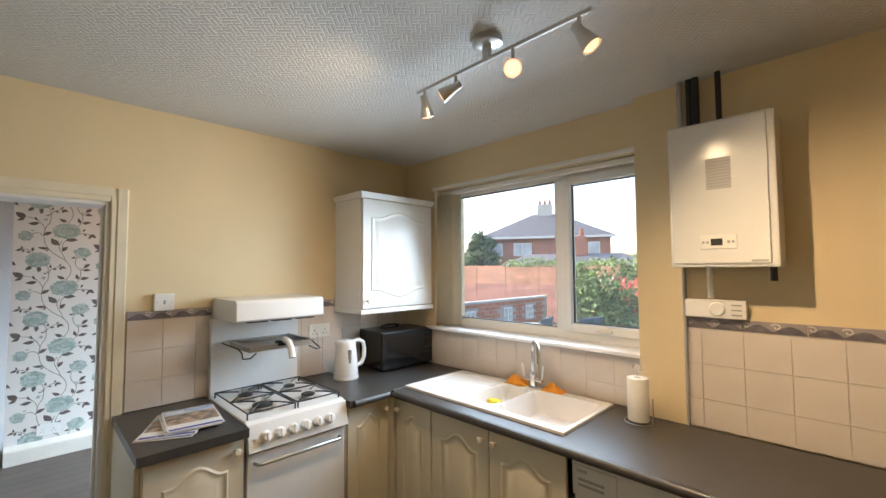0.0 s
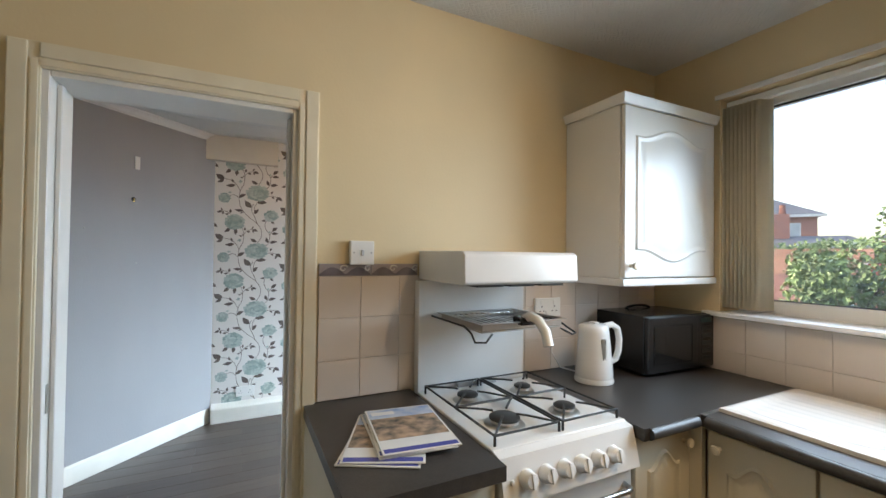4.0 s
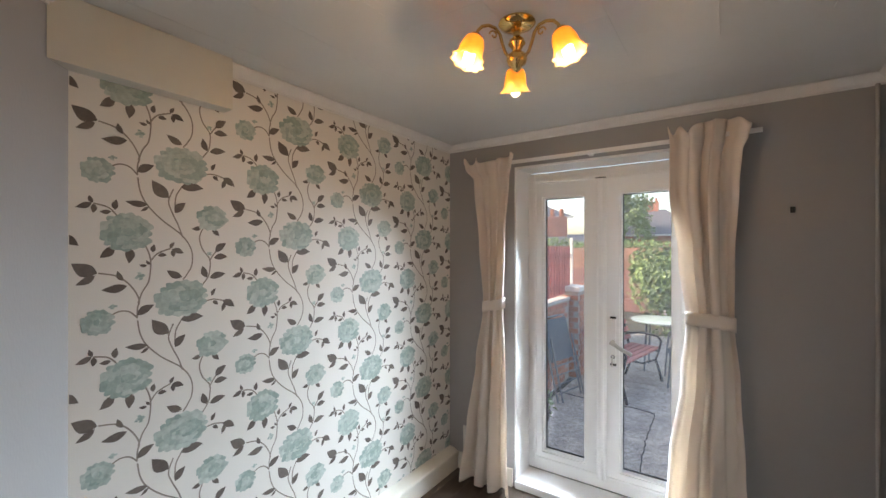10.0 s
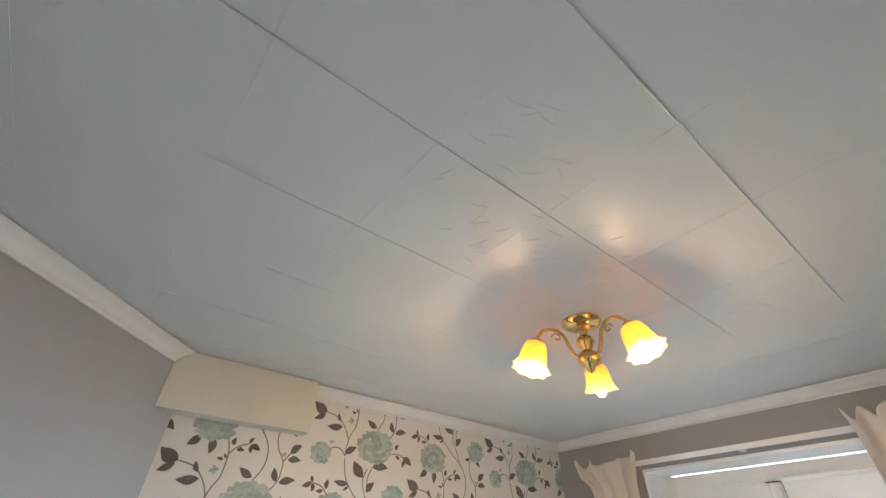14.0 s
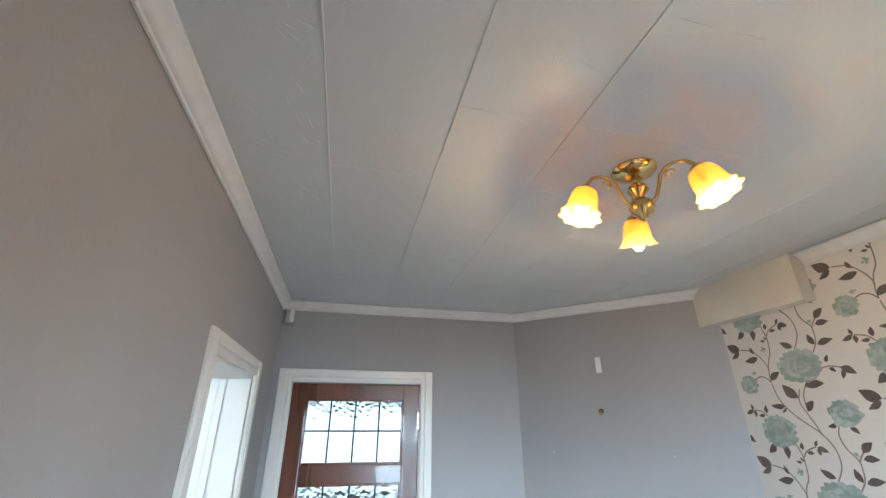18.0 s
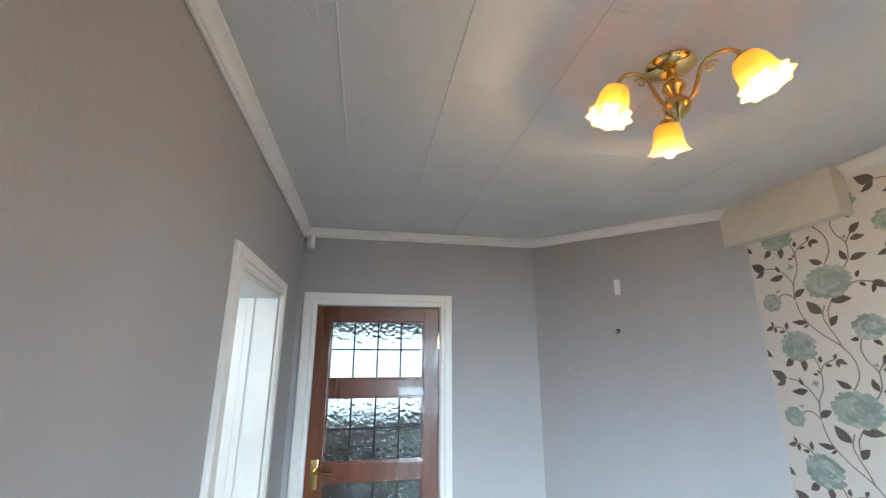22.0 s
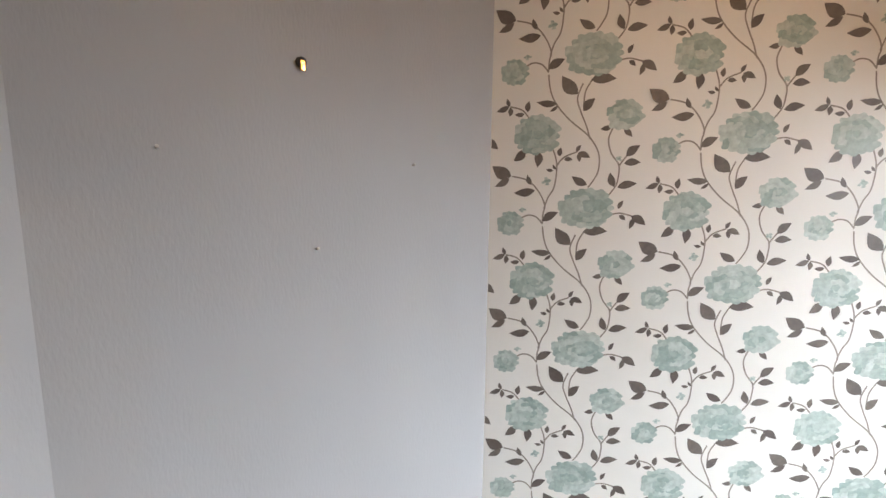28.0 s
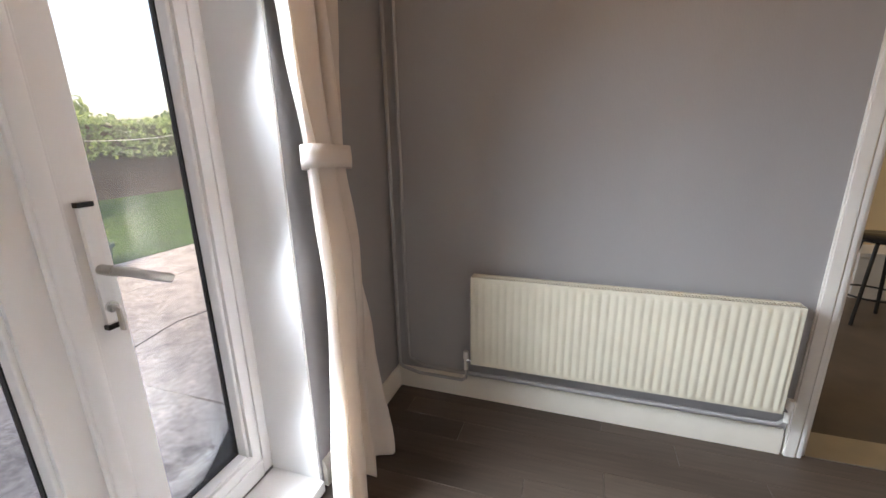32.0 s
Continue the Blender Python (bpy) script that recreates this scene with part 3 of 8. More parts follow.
# hall door: four glazed lights, each leaded four by two
door = thing("door_hall", (-3.105, -0.9, 0), "closed mahogany door with leaded hammered glass", "door", kind="structure")
DXA, DXB, GXA, GXB = -3.473, -2.737, -3.382, -2.824
LIGHTS = [(1.52, 1.86), (1.075, 1.425), (0.64, 0.985), (0.2, 0.555)]
YA, YB = -0.925, -0.887
part("stile", box(B(), DXA, GXA, YA, YB, 0.006, 1.944, 0.003), M_WOOD, door)
part("stile", box(B(), GXB, DXB, YA, YB, 0.006, 1.944, 0.003), M_WOOD, door)
edges = [1.944] + [z for lo, hi in LIGHTS for z in (hi, lo)] + [0.006]
for hi, lo in zip(edges[::2], edges[1::2]):
    part("rail", box(B(), GXA, GXB, YA, YB, lo, hi, 0.003), M_WOOD, door)
for lo, hi in LIGHTS:
    bm = B()
    for a in (0, 1):
        x = (GXA, GXB - 0.011)[a]
        box(bm, x, x + 0.011, YB - 0.014, YB - 0.004, lo, hi, 0.003)
        z = (lo, hi - 0.011)[a]
        box(bm, GXA + 0.011, GXB - 0.011, YB - 0.014, YB - 0.004, z, z + 0.011, 0.003)
    part("glazing_bead", bm, M_WOOD, door)
    w, h = (GXB - GXA) / 4, (hi - lo) / 2
    for i in range(4):
        for j in range(2):
            bm = box(B(), GXA + i * w + 0.002, GXA + (i + 1) * w - 0.002, -0.908, -0.904, lo + j * h + 0.002, lo + (j + 1) * h - 0.002)
            part("pane", bm, M_REED, door)
    bm = B()
    for i in (1, 2, 3):
        box(bm, GXA + i * w - 0.005, GXA + i * w + 0.005, -0.912, -0.899, lo, hi, 0.002, 1)
    box(bm, GXA, GXB, -0.911, -0.9002, (lo + hi) / 2 - 0.005, (lo + hi) / 2 + 0.005, 0.002, 1)
    part("lead_came", bm, M_LEAD, door)
hd = part("door_handle", box(B(), -2.803, -2.762, YB, YB + 0.008, 0.95, 1.10, 0.003), M_BRASS, door, "brass lever handle on a plate")
bm = rod(B(), (-2.782, YB + 0.006, 1.04), (-2.782, YB + 0.05, 1.04), 0.009)
tube(bm, [(-2.782, YB + 0.048, 1.04), (-2.81, YB + 0.05, 1.042), (-2.85, YB + 0.048, 1.036), (-2.885, YB + 0.045, 1.03)], 0.008)
part("lever", bm, M_BRASS, hd)
for z in (0.25, 1.7):
    part("hinge", box(B(), DXA - 0.004, DXA + 0.006, YB - 0.002, YB + 0.006, z, z + 0.09, 0.002), M_BRASS, door)
part("lining_side", box(B(), -3.484, DXA - 0.003, -1.009, -0.881, 0.001, 1.953), M_WHITE, door, "white painted door lining")
part("lining_side", box(B(), DXB + 0.003, -2.725, -1.009, -0.881, 0.001, 1.953), M_WHITE, door, "white painted door lining")
# hall window
# translucent panes added so sky light makes the hall window glow evenly
M_DIFFUSER = bpy.data.materials.new("translucent_hall_pane")
M_DIFFUSER.use_nodes = True
nt = M_DIFFUSER.node_tree
nt.nodes.remove(nt.nodes["Principled BSDF"])
tl = nt.nodes.new("ShaderNodeBsdfTranslucent")
tl.inputs[0].default_value = (0.24, 0.30, 0.32, 1)
nt.links.new(tl.outputs[0], nt.nodes["Material Output"].inputs[0])
win = thing("window_hall", (-3.3, HY - 0.05, 0.68), "wide hall window with added light-spreading panes", "window", kind="structure")
for b in ((-4.5, -4.44, 0.68, 2.14), (-2.16, -2.1, 0.68, 2.14), (-3.33, -3.27, 0.74, 2.08), (-4.44, -2.16, 0.68, 0.74), (-4.44, -2.16, 2.08, 2.14)):
    part("frame_bar", box(B(), b[0], b[1], HY - 0.09, HY - 0.03, b[2], b[3], 0.004), M_UPVC, win)
for a, b in ((-4.44, -3.33), (-3.27, -2.16)):
    part("net_pane", box(B(), a, b, HY - 0.062, HY - 0.06, 0.74, 2.08), M_DIFFUSER, win, "translucent pane added to glow evenly with sky light")

# french doors
fd = thing("french_doors", (-3.89, 2.41, 0.05), "closed white plastic french doors to the garden", "door", kind="structure")
FX0, FX1, FZ0, FZ1 = -4.417, -3.363, 0.0535, 2.185


def bar(x0, x1, z0, z1, y0, y1, bev=0.008):
    return box(B(), x0, x1, y0, y1, z0, z1, bev, 3)


part("frame_jamb", bar(FX0, FX0 + 0.055, FZ0, FZ1, 2.375, 2.445), M_UPVC, fd)
part("frame_jamb", bar(FX1 - 0.055, FX1, FZ0, FZ1, 2.375, 2.445), M_UPVC, fd)
part("frame_head", bar(FX0 + 0.055, FX1 - 0.055, FZ1 - 0.06, FZ1, 2.375, 2.445), M_UPVC, fd)
part("frame_sill", bar(FX0 + 0.055, FX1 - 0.055, FZ0, 0.13, 2.371, 2.46), M_UPVC, fd)
M_GASKET = material("black_rubber_gasket", (0.015, 0.015, 0.015), 0.6)
for side, (g0, g1, l0, l1) in enumerate(((-4.300, -3.996, FX0 + 0.052, -3.889), (-3.782, -3.478, -3.889, FX1 - 0.052))):
    GZ0, GZ1 = 0.192, 2.01
    LZ0, LZ1 = 0.132, FZ1 - 0.055
    bm = B()
    for a in ((l0, g0, LZ0, LZ1), (g1, l1, LZ0, LZ1), (g0, g1, GZ1, LZ1), (g0, g1, LZ0, GZ0)):
        box(bm, a[0], a[1], 2.354, 2.44, a[2], a[3], 0.0, 1)
    leaf = part("door_leaf", bm, M_UPVC, fd, "white glazed door leaf")
    bm = B()
    for a in ((g0 - 0.001, g0 + 0.012, GZ0, GZ1), (g1 - 0.012, g1 + 0.001, GZ0, GZ1), (g0 + 0.012, g1 - 0.012, GZ0 - 0.001, GZ0 + 0.012), (g0 + 0.012, g1 - 0.012, GZ1 - 0.012, GZ1 + 0.001)):
        box(bm, a[0], a[1], 2.366, 2.41, a[2], a[3], 0.007, 3)
    part("glazing_bead", bm, M_UPVC, leaf)
    bm = B()
    for a in ((g0 + 0.010, g0 + 0.0155, GZ0 + 0.01, GZ1 - 0.01), (g1 - 0.0155, g1 - 0.010, GZ0 + 0.01, GZ1 - 0.01), (g0 + 0.0155, g1 - 0.0155, GZ0 + 0.01, GZ0 + 0.0155), (g0 + 0.0155, g1 - 0.0155, GZ1 - 0.0155, GZ1 - 0.01)):
        box(bm, a[0], a[1], 2.405, 2.424, a[2], a[3])
    part("gasket", bm, M_GASKET, leaf)
    bm = B()
    for a in ((l0 + 0.004, l0 + 0.024, LZ0 + 0.004, LZ1 - 0.004), (l1 - 0.024, l1 - 0.004, LZ0 + 0.004, LZ1 - 0.004), (l0 + 0.024, l1 - 0.024, LZ1 - 0.024, LZ1 - 0.004), (l0 + 0.024, l1 - 0.024, LZ0 + 0.004, LZ0 + 0.024)):
        box(bm, a[0], a[1], 2.345, 2.3535, a[2], a[3], 0.005, 3)
    part("frame_moulding", bm, M_UPVC, leaf, smooth=50)
    for y in (2.412, 2.432):
        pn = part("pane", box(B(), g0 + 0.004, g1 - 0.004, y, y + 0.004, GZ0 + 0.004, GZ1 - 0.004), M_GLASS, leaf, "clear glass pane")
        pn.visible_shadow = False
bm = bar(-3.921, -3.861, 0.13, 2.105, 2.336, 2.3535, 0.005)
prism(bm, [(-3.891 + 0.022 * math.cos(radians(a)), 2.3355 - 0.016 * math.sin(radians(a))) for a in range(0, 181, 15)], 0.132, 2.10)
ag = part("astragal", bm, M_UPVC, fd, "white rounded meeting bar between the leaves", smooth=35)
part("end_cap", box(B(), -3.922, -3.86, 2.318, 2.3535, 2.1055, 2.1085), M_DARK, ag, "dark end cap")
hd = part("door_handle", box(B(), -3.832, -3.802, 2.339, 2.3535, 0.9, 1.19, 0.004), M_UPVC, fd, "white lever handle plate with keyhole")
bm = rod(B(), (-3.817, 2.345, 1.04), (-3.817, 2.295, 1.04), 0.013)
tube(bm, [(-3.824, 2.294, 1.044), (-3.79, 2.284, 1.03), (-3.75, 2.28, 1.008), (-3.695, 2.284, 0.982)], 0.0125, 12)
part("lever", bm, M_STEEL, hd, "brushed pale lever", smooth=60)
part("key_barrel", rod(B(), (-3.817, 2.341, 0.945), (-3.817, 2.331, 0.945), 0.014), M_CHROME, hd, "steel lock cylinder")
bm = box(B(), -3.8195, -3.8145, 2.312, 2.331, 0.941, 0.949)
box(bm, -3.8195, -3.8145, 2.306, 2.322, 0.885, 0.944, 0.001, 1)
part("key", bm, M_STEEL, hd, "key left in the lock")
part("end_cap", box(B(), -3.8345, -3.7995, 2.336, 2.3535, 1.1905, 1.202), M_DARK, hd, "black end cap")
part("end_cap", box(B(), -3.8345, -3.7995, 2.336, 2.3535, 0.888, 0.8995), M_DARK, hd, "black end cap")
# inner reveals and step
rv = thing("door_reveal", (-3.89, 2.25, 0), "white painted reveal and step inside the garden doors", "door reveal", kind="structure")
part("side", box(B(), -4.4195, -4.408, 2.152, 2.374, 0.0, 2.203), M_UPVC, rv)
part("side", box(B(), -3.372, -3.3605, 2.152, 2.374, 0.0, 2.203), M_UPVC, rv)
part("head", box(B(), -4.407, -3.373, 2.152, 2.374, 2.19, 2.2035), M_UPVC, rv)
part("step", box(B(), -4.407, -3.373, 2.128, 2.37, 0.002, 0.052, 0.008, 3), M_UPVC, rv, "white painted step")
bm = box(B(), -4.44, -3.34, 2.445, 2.52, -0.13, 0.055, 0.01)
part("outer_sill", bm, M_WHITE, rv, "white outer sill")

# curtains on a white rail
rail = thing("curtain_rail", (-3.9, 2.08, 2.2), "white plastic curtain rail above the garden doors", "curtain rail")
part("track", box(B(), -4.74, -3.07, 2.072, 2.086, 2.212, 2.236, 0.003), M_UPVC, rail)
for x in (-4.6, -3.9, -3.2):
    part("bracket", box(B(), x - 0.012, x + 0.012, 2.0865, 2.149, 2.214, 2.234, 0.002), M_UPVC, rail)


def curtain(name, label, keys, folds, phase, tie_z, seed):
    """keys: (z, left x, right x, y, fold depth) from the top down."""
    rnd = random.Random(seed)
    ob = thing(name, ((keys[-1][1] + keys[-1][2]) / 2, 2.0, 0.0), label, "curtain")
    bm = B()
    nx, nz = 96, 110
    zs = [keys[0][0] + (keys[-1][0] - keys[0][0]) * i / nz for i in range(nz + 1)]
    jit = [rnd.uniform(-1.5, 1.5) for _ in range(folds + 2)]
    grid = []
    for z in zs:
        for a, b in zip(keys, keys[1:]):
            if a[0] >= z >= b[0] - 1e-6:
                t = (a[0] - z) / (a[0] - b[0])
                t = t * t * (3 - 2 * t)
                k = [p + (q - p) * t for p, q in zip(a, b)]
        row = []
        drop = (keys[0][0] - z) / keys[0][0]
        for i in range(nx + 1):
            s = i / nx
            w = s + 0.03 * math.sin(7 * s + 3 * drop + phase) + 0.05 * math.sin(2.2 * math.pi * s + phase) * (0.4 + 0.6 * drop) / 3
            f = folds * w
            j = jit[int(max(0, min(folds, f)))] * (f % 1) + jit[int(max(0, min(folds, f - 1)))] * (1 - f % 1)
            c = math.cos(2 * math.pi * f + 0.5 * j + 0.8 * math.sin(2.5 * z + phase))
            d = k[4] * (0.75 * c + 0.25 * c * abs(c) + 0.22 * math.cos(4 * math.pi * f * 0.77 + j + 2 * z) + 0.9 * noise.noise(Vector((s * 2.6 + seed, z * 1.7, phase))))
            pinch = 0.006 * noise.noise(Vector((s * 9, z * 5, seed)))
            row.append(bm.verts.new((k[1] + (k[2] - k[1]) * s + 0.30 * k[4] * math.sin(4 * math.pi * f) * math.sin(math.pi * s), k[3] - d + pinch, z + (0.012 * math.sin(9 * s + phase) if z < 0.2 else 0) + 0.02 * math.sin(19 * s + 4 * math.sin(5 * s) + phase) * max(0.0, (z - 2.12) / 0.12))))
        grid.append(row)
    for a, b in zip(grid, grid[1:]):
        for i in range(nx):
            bm.faces.new((a[i], a[i + 1], b[i + 1], b[i]))
    cl = part("cloth", bm, M_CLOTH, ob, smooth=180)
    so = cl.modifiers.new("thickness", "SOLIDIFY")
    so.thickness = 0.003
    zk = min(keys, key=lambda q: abs(q[0] - tie_z))
    bm = B()
    cx, hw, hd2 = (zk[1] + zk[2]) / 2, (zk[2] - zk[1]) / 2 + 0.008, zk[4] + 0.012
    ring = []
    n = 40
    for r in range(4):
        zz = tie_z + 0.035 - 0.07 * r / 3
        ring.append([bm.verts.new((cx + hw * math.copysign(abs(math.cos(2 * math.pi * i / n)) ** 0.7, math.cos(2 * math.pi * i / n)), zk[3] + hd2 * math.copysign(abs(math.sin(2 * math.pi * i / n)) ** 0.7, math.sin(2 * math.pi * i / n)) * (1 + 0.06 * math.sin(r * 2 + i)), zz + 0.02 * math.cos(2 * math.pi * i / n + phase) + 0.012 * math.sin(2 * math.pi * i / n))) for i in range(n)])
    for a, b in zip(ring, ring[1:]):
        for i in range(n):
            bm.faces.new((a[i], a[(i + 1) % n], b[(i + 1) % n], b[i]))
    tb = part("tie_back", bm, M_CLOTH, ob, "cloth tie-back band", smooth=180)
    so = tb.modifiers.new("thickness", "SOLIDIFY")
    so.thickness = 0.004
    for i in range(7):
        x = keys[0][1] + (keys[0][2] - keys[0][1]) * (i + 0.5) / 7
        part("hook", tube(B(), arc((x, 2.066, 2.212), 0.008, -90, 150, 6, (0, 1, 0), (0, 0, 1)), 0.0015, 5), M_WHITE, ob)
    return ob


curtain("curtain", "cream curtain gathered by a tie-back, bunched narrow", [(2.255, -4.745, -4.36, 2.03, 0.026), (2.195, -4.73, -4.375, 2.035, 0.03), (2.12, -4.68, -4.405, 2.055, 0.018), (1.68, -4.632, -4.438, 2.05, 0.03), (1.26, -4.60, -4.452, 2.045, 0.03), (0.86, -4.65, -4.42, 2.035, 0.036), (0.4, -4.712, -4.393, 2.025, 0.044), (0.012, -4.752, -4.38, 2.015, 0.05)], 3, 0.4, 1.26, 3)
curtain("curtain", "cream curtain gathered by a wide tie-back beside the radiator", [(2.27, -3.475, -3.115, 2.03, 0.028), (2.2, -3.465, -3.128, 2.035, 0.032), (2.13, -3.468, -3.15, 2.055, 0.02), (1.95, -3.47, -3.162, 2.055, 0.03), (1.6, -3.425, -3.18, 2.05, 0.034), (1.27, -3.388, -3.182, 2.04, 0.032), (0.95, -3.412, -3.157, 2.03, 0.04), (0.55, -3.462, -3.138, 2.015, 0.048), (0.012, -3.50, -3.10, 2.005, 0.055)], 3, 2.1, 1.27, 8)

# radiator
rad = thing("radiator", (-2.7, 1.1, 0.2), "cream ribbed double panel radiator under bare wall", "radiator")
RY0, RY1, RZ0, RZ1 = 0.455, 1.712, 0.25, 0.70


def rad_panel(x):
    bm = B()
    n = 38 * 8
    zs = [RZ0, RZ0 + 0.012, RZ0 + 0.03, RZ1 - 0.03, RZ1 - 0.012, RZ1]
    rows = []
    for z in zs:
        row = []
        for i in range(n + 1):
            y = RY0 + (RY1 - RY0) * i / n
            q = (y - RY0) / (RY1 - RY0) * 38
            w = 0.5 - 0.5 * math.cos(2 * math.pi * q)
            w = w ** 0.6
            m = 1.0 if RZ0 + 0.02 < z < RZ1 - 0.02 else 0.0
            if q < 0.5 or q > 37.5:
                m = 0
            row.append(bm.verts.new((x - 0.0045 * w * m - (0.0 if z in (RZ0, RZ1) else 0.003), y, z)))
        rows.append(row)
    for a, b in zip(rows, rows[1:]):
        for i in range(n):
            bm.faces.new((a[i], a[i + 1], b[i + 1], b[i]))
    box(bm, x, x + 0.012, RY0, RY1, RZ0, RZ1)
    return bm


part("front_panel", rad_panel(-2.722), M_CREAMRAD, rad, smooth=60)
part("back_panel", rad_panel(-2.675), M_CREAMRAD, rad, smooth=60)
part("end_plate", box(B(), -2.725, -2.662, RY0 - 0.004, RY0, RZ0, RZ1, 0.001, 1), M_CREAMRAD, rad)
part("end_plate", box(B(), -2.725, -2.662, RY1, RY1 + 0.004, RZ0, RZ1, 0.001, 1), M_CREAMRAD, rad)
bm = B()
for i in range(100):
    y = RY0 + 0.006 + i * (RY1 - RY0 - 0.012) / 100
    box(bm, -2.708, -2.676, y, y + 0.005, RZ1 - 0.03, RZ1 - 0.004)
part("top_grille", bm, M_CREAMRAD, rad, "slotted top grille")
for y in (RY0 - 0.035, RY1 + 0.035):
    vb = part("valve", rod(B(), (-2.692, y, 0.2), (-2.692, y, 0.262), 0.011), M_WHITE, rad, "small white radiator valve")
    part("valve_cap", rod(B(), (-2.692, y, 0.262), (-2.692, y, 0.3), 0.016, 0.013), M_WHITE, vb)
    part("tail", rod(B(), (-2.692, y, 0.25), (-2.692, RY0 if y < 1 else RY1, 0.25), 0.009), M_CHROME, vb)
for y in (0.75, 1.45):
    part("wall_bracket", box(B(), -2.662, DX1 - 0.0005, y, y + 0.03, 0.3, 0.6), M_CREAMRAD, rad)
pipes = thing("heating_pipes", (-2.67, 2.1, 0), "grey painted heating pipes in the corner and along the skirting", "pipe")
for k, (dy, dx) in enumerate(((0.028, 0.045), (0.07, 0.02))):
    z = 0.135 + 0.035 * k
    end = RY1 + 0.035 if k == 0 else RY0 - 0.035
    xx = -2.692 if k == 0 else -2.674
    bm = tube(B(), [(DX1 - dx, DY1 - dy, CZ - 0.06), (DX1 - dx, DY1 - dy, z + 0.03), (DX1 - dx, DY1 - dy - 0.008, z + 0.008), (DX1 - dx, DY1 - dy - 0.03, z), (xx, DY1 - dy - 0.12, z), (xx, end + 0.02, z), (xx + 0.0, end, z + 0.02), (-2.692, end, 0.2)], 0.0085, 10)
    part("pipe", bm, M_GREYPIPE, pipes, smooth=60)

# ceiling light with three amber tulip shades
LX, LY = -3.812, 0.85
ch = thing("ceiling_light", (LX, LY, CZ - 0.25), "polished brass ceiling light with three lit amber glass shades", "ceiling light")
top = CZ - 0.0095
part("canopy", lathe(B(), [(0.0, top), (0.062, top), (0.064, top - 0.006), (0.058, top - 0.014), (0.04, top - 0.022), (0.02, top - 0.028), (0.0, top - 0.028)], pose(LX, LY, 0), 32), M_BRASS, ch, smooth=40)
part("stem", lathe(B(), [(0.013, top - 0.026), (0.013, top - 0.05), (0.026, top - 0.062), (0.030, top - 0.075), (0.018, top - 0.09), (0.014, top - 0.10), (0.03, top - 0.112), (0.036, top - 0.128), (0.030, top - 0.145), (0.016, top - 0.155), (0.010, top - 0.168), (0.0, top - 0.176)], pose(LX, LY, 0), 28), M_BRASS, ch, smooth=40)


def shade_material():
    mt = bpy.data.materials.new("amber_glass_shade")
    mt.use_nodes = True
    nt = mt.node_tree
    nt.nodes.remove(nt.nodes["Principled BSDF"])
    L = nt.links.new
    co = nt.nodes.new("ShaderNodeTexCoord")
    sp = nt.nodes.new("ShaderNodeSeparateXYZ")
    L(co.outputs["Generated"], sp.inputs[0])
    cr = nt.nodes.new("ShaderNodeValToRGB")
    cr.color_ramp.elements[0].color = (0.86, 0.72, 0.48, 1)
    cr.color_ramp.elements[1].color = (0.72, 0.45, 0.17, 1)
    cr.color_ramp.elements[0].position, cr.color_ramp.elements[1].position = 0.05, 0.5
    L(sp.outputs[2], cr.inputs[0])
    tl = nt.nodes.new("ShaderNodeBsdfTranslucent")
    df = nt.nodes.new("ShaderNodeBsdfPrincipled")
    df.inputs["Roughness"].default_value = 0.35
    L(cr.outputs[0], tl.inputs[0])
    L(cr.outputs[0], df.inputs["Base Color"])
    mx = nt.nodes.new("ShaderNodeMixShader")
    mx.inputs[0].default_value = 0.4
    L(tl.outputs[0], mx.inputs[1])
    L(df.outputs[0], mx.inputs[2])
    L(mx.outputs[0], nt.nodes["Material Output"].inputs[0])
    return mt


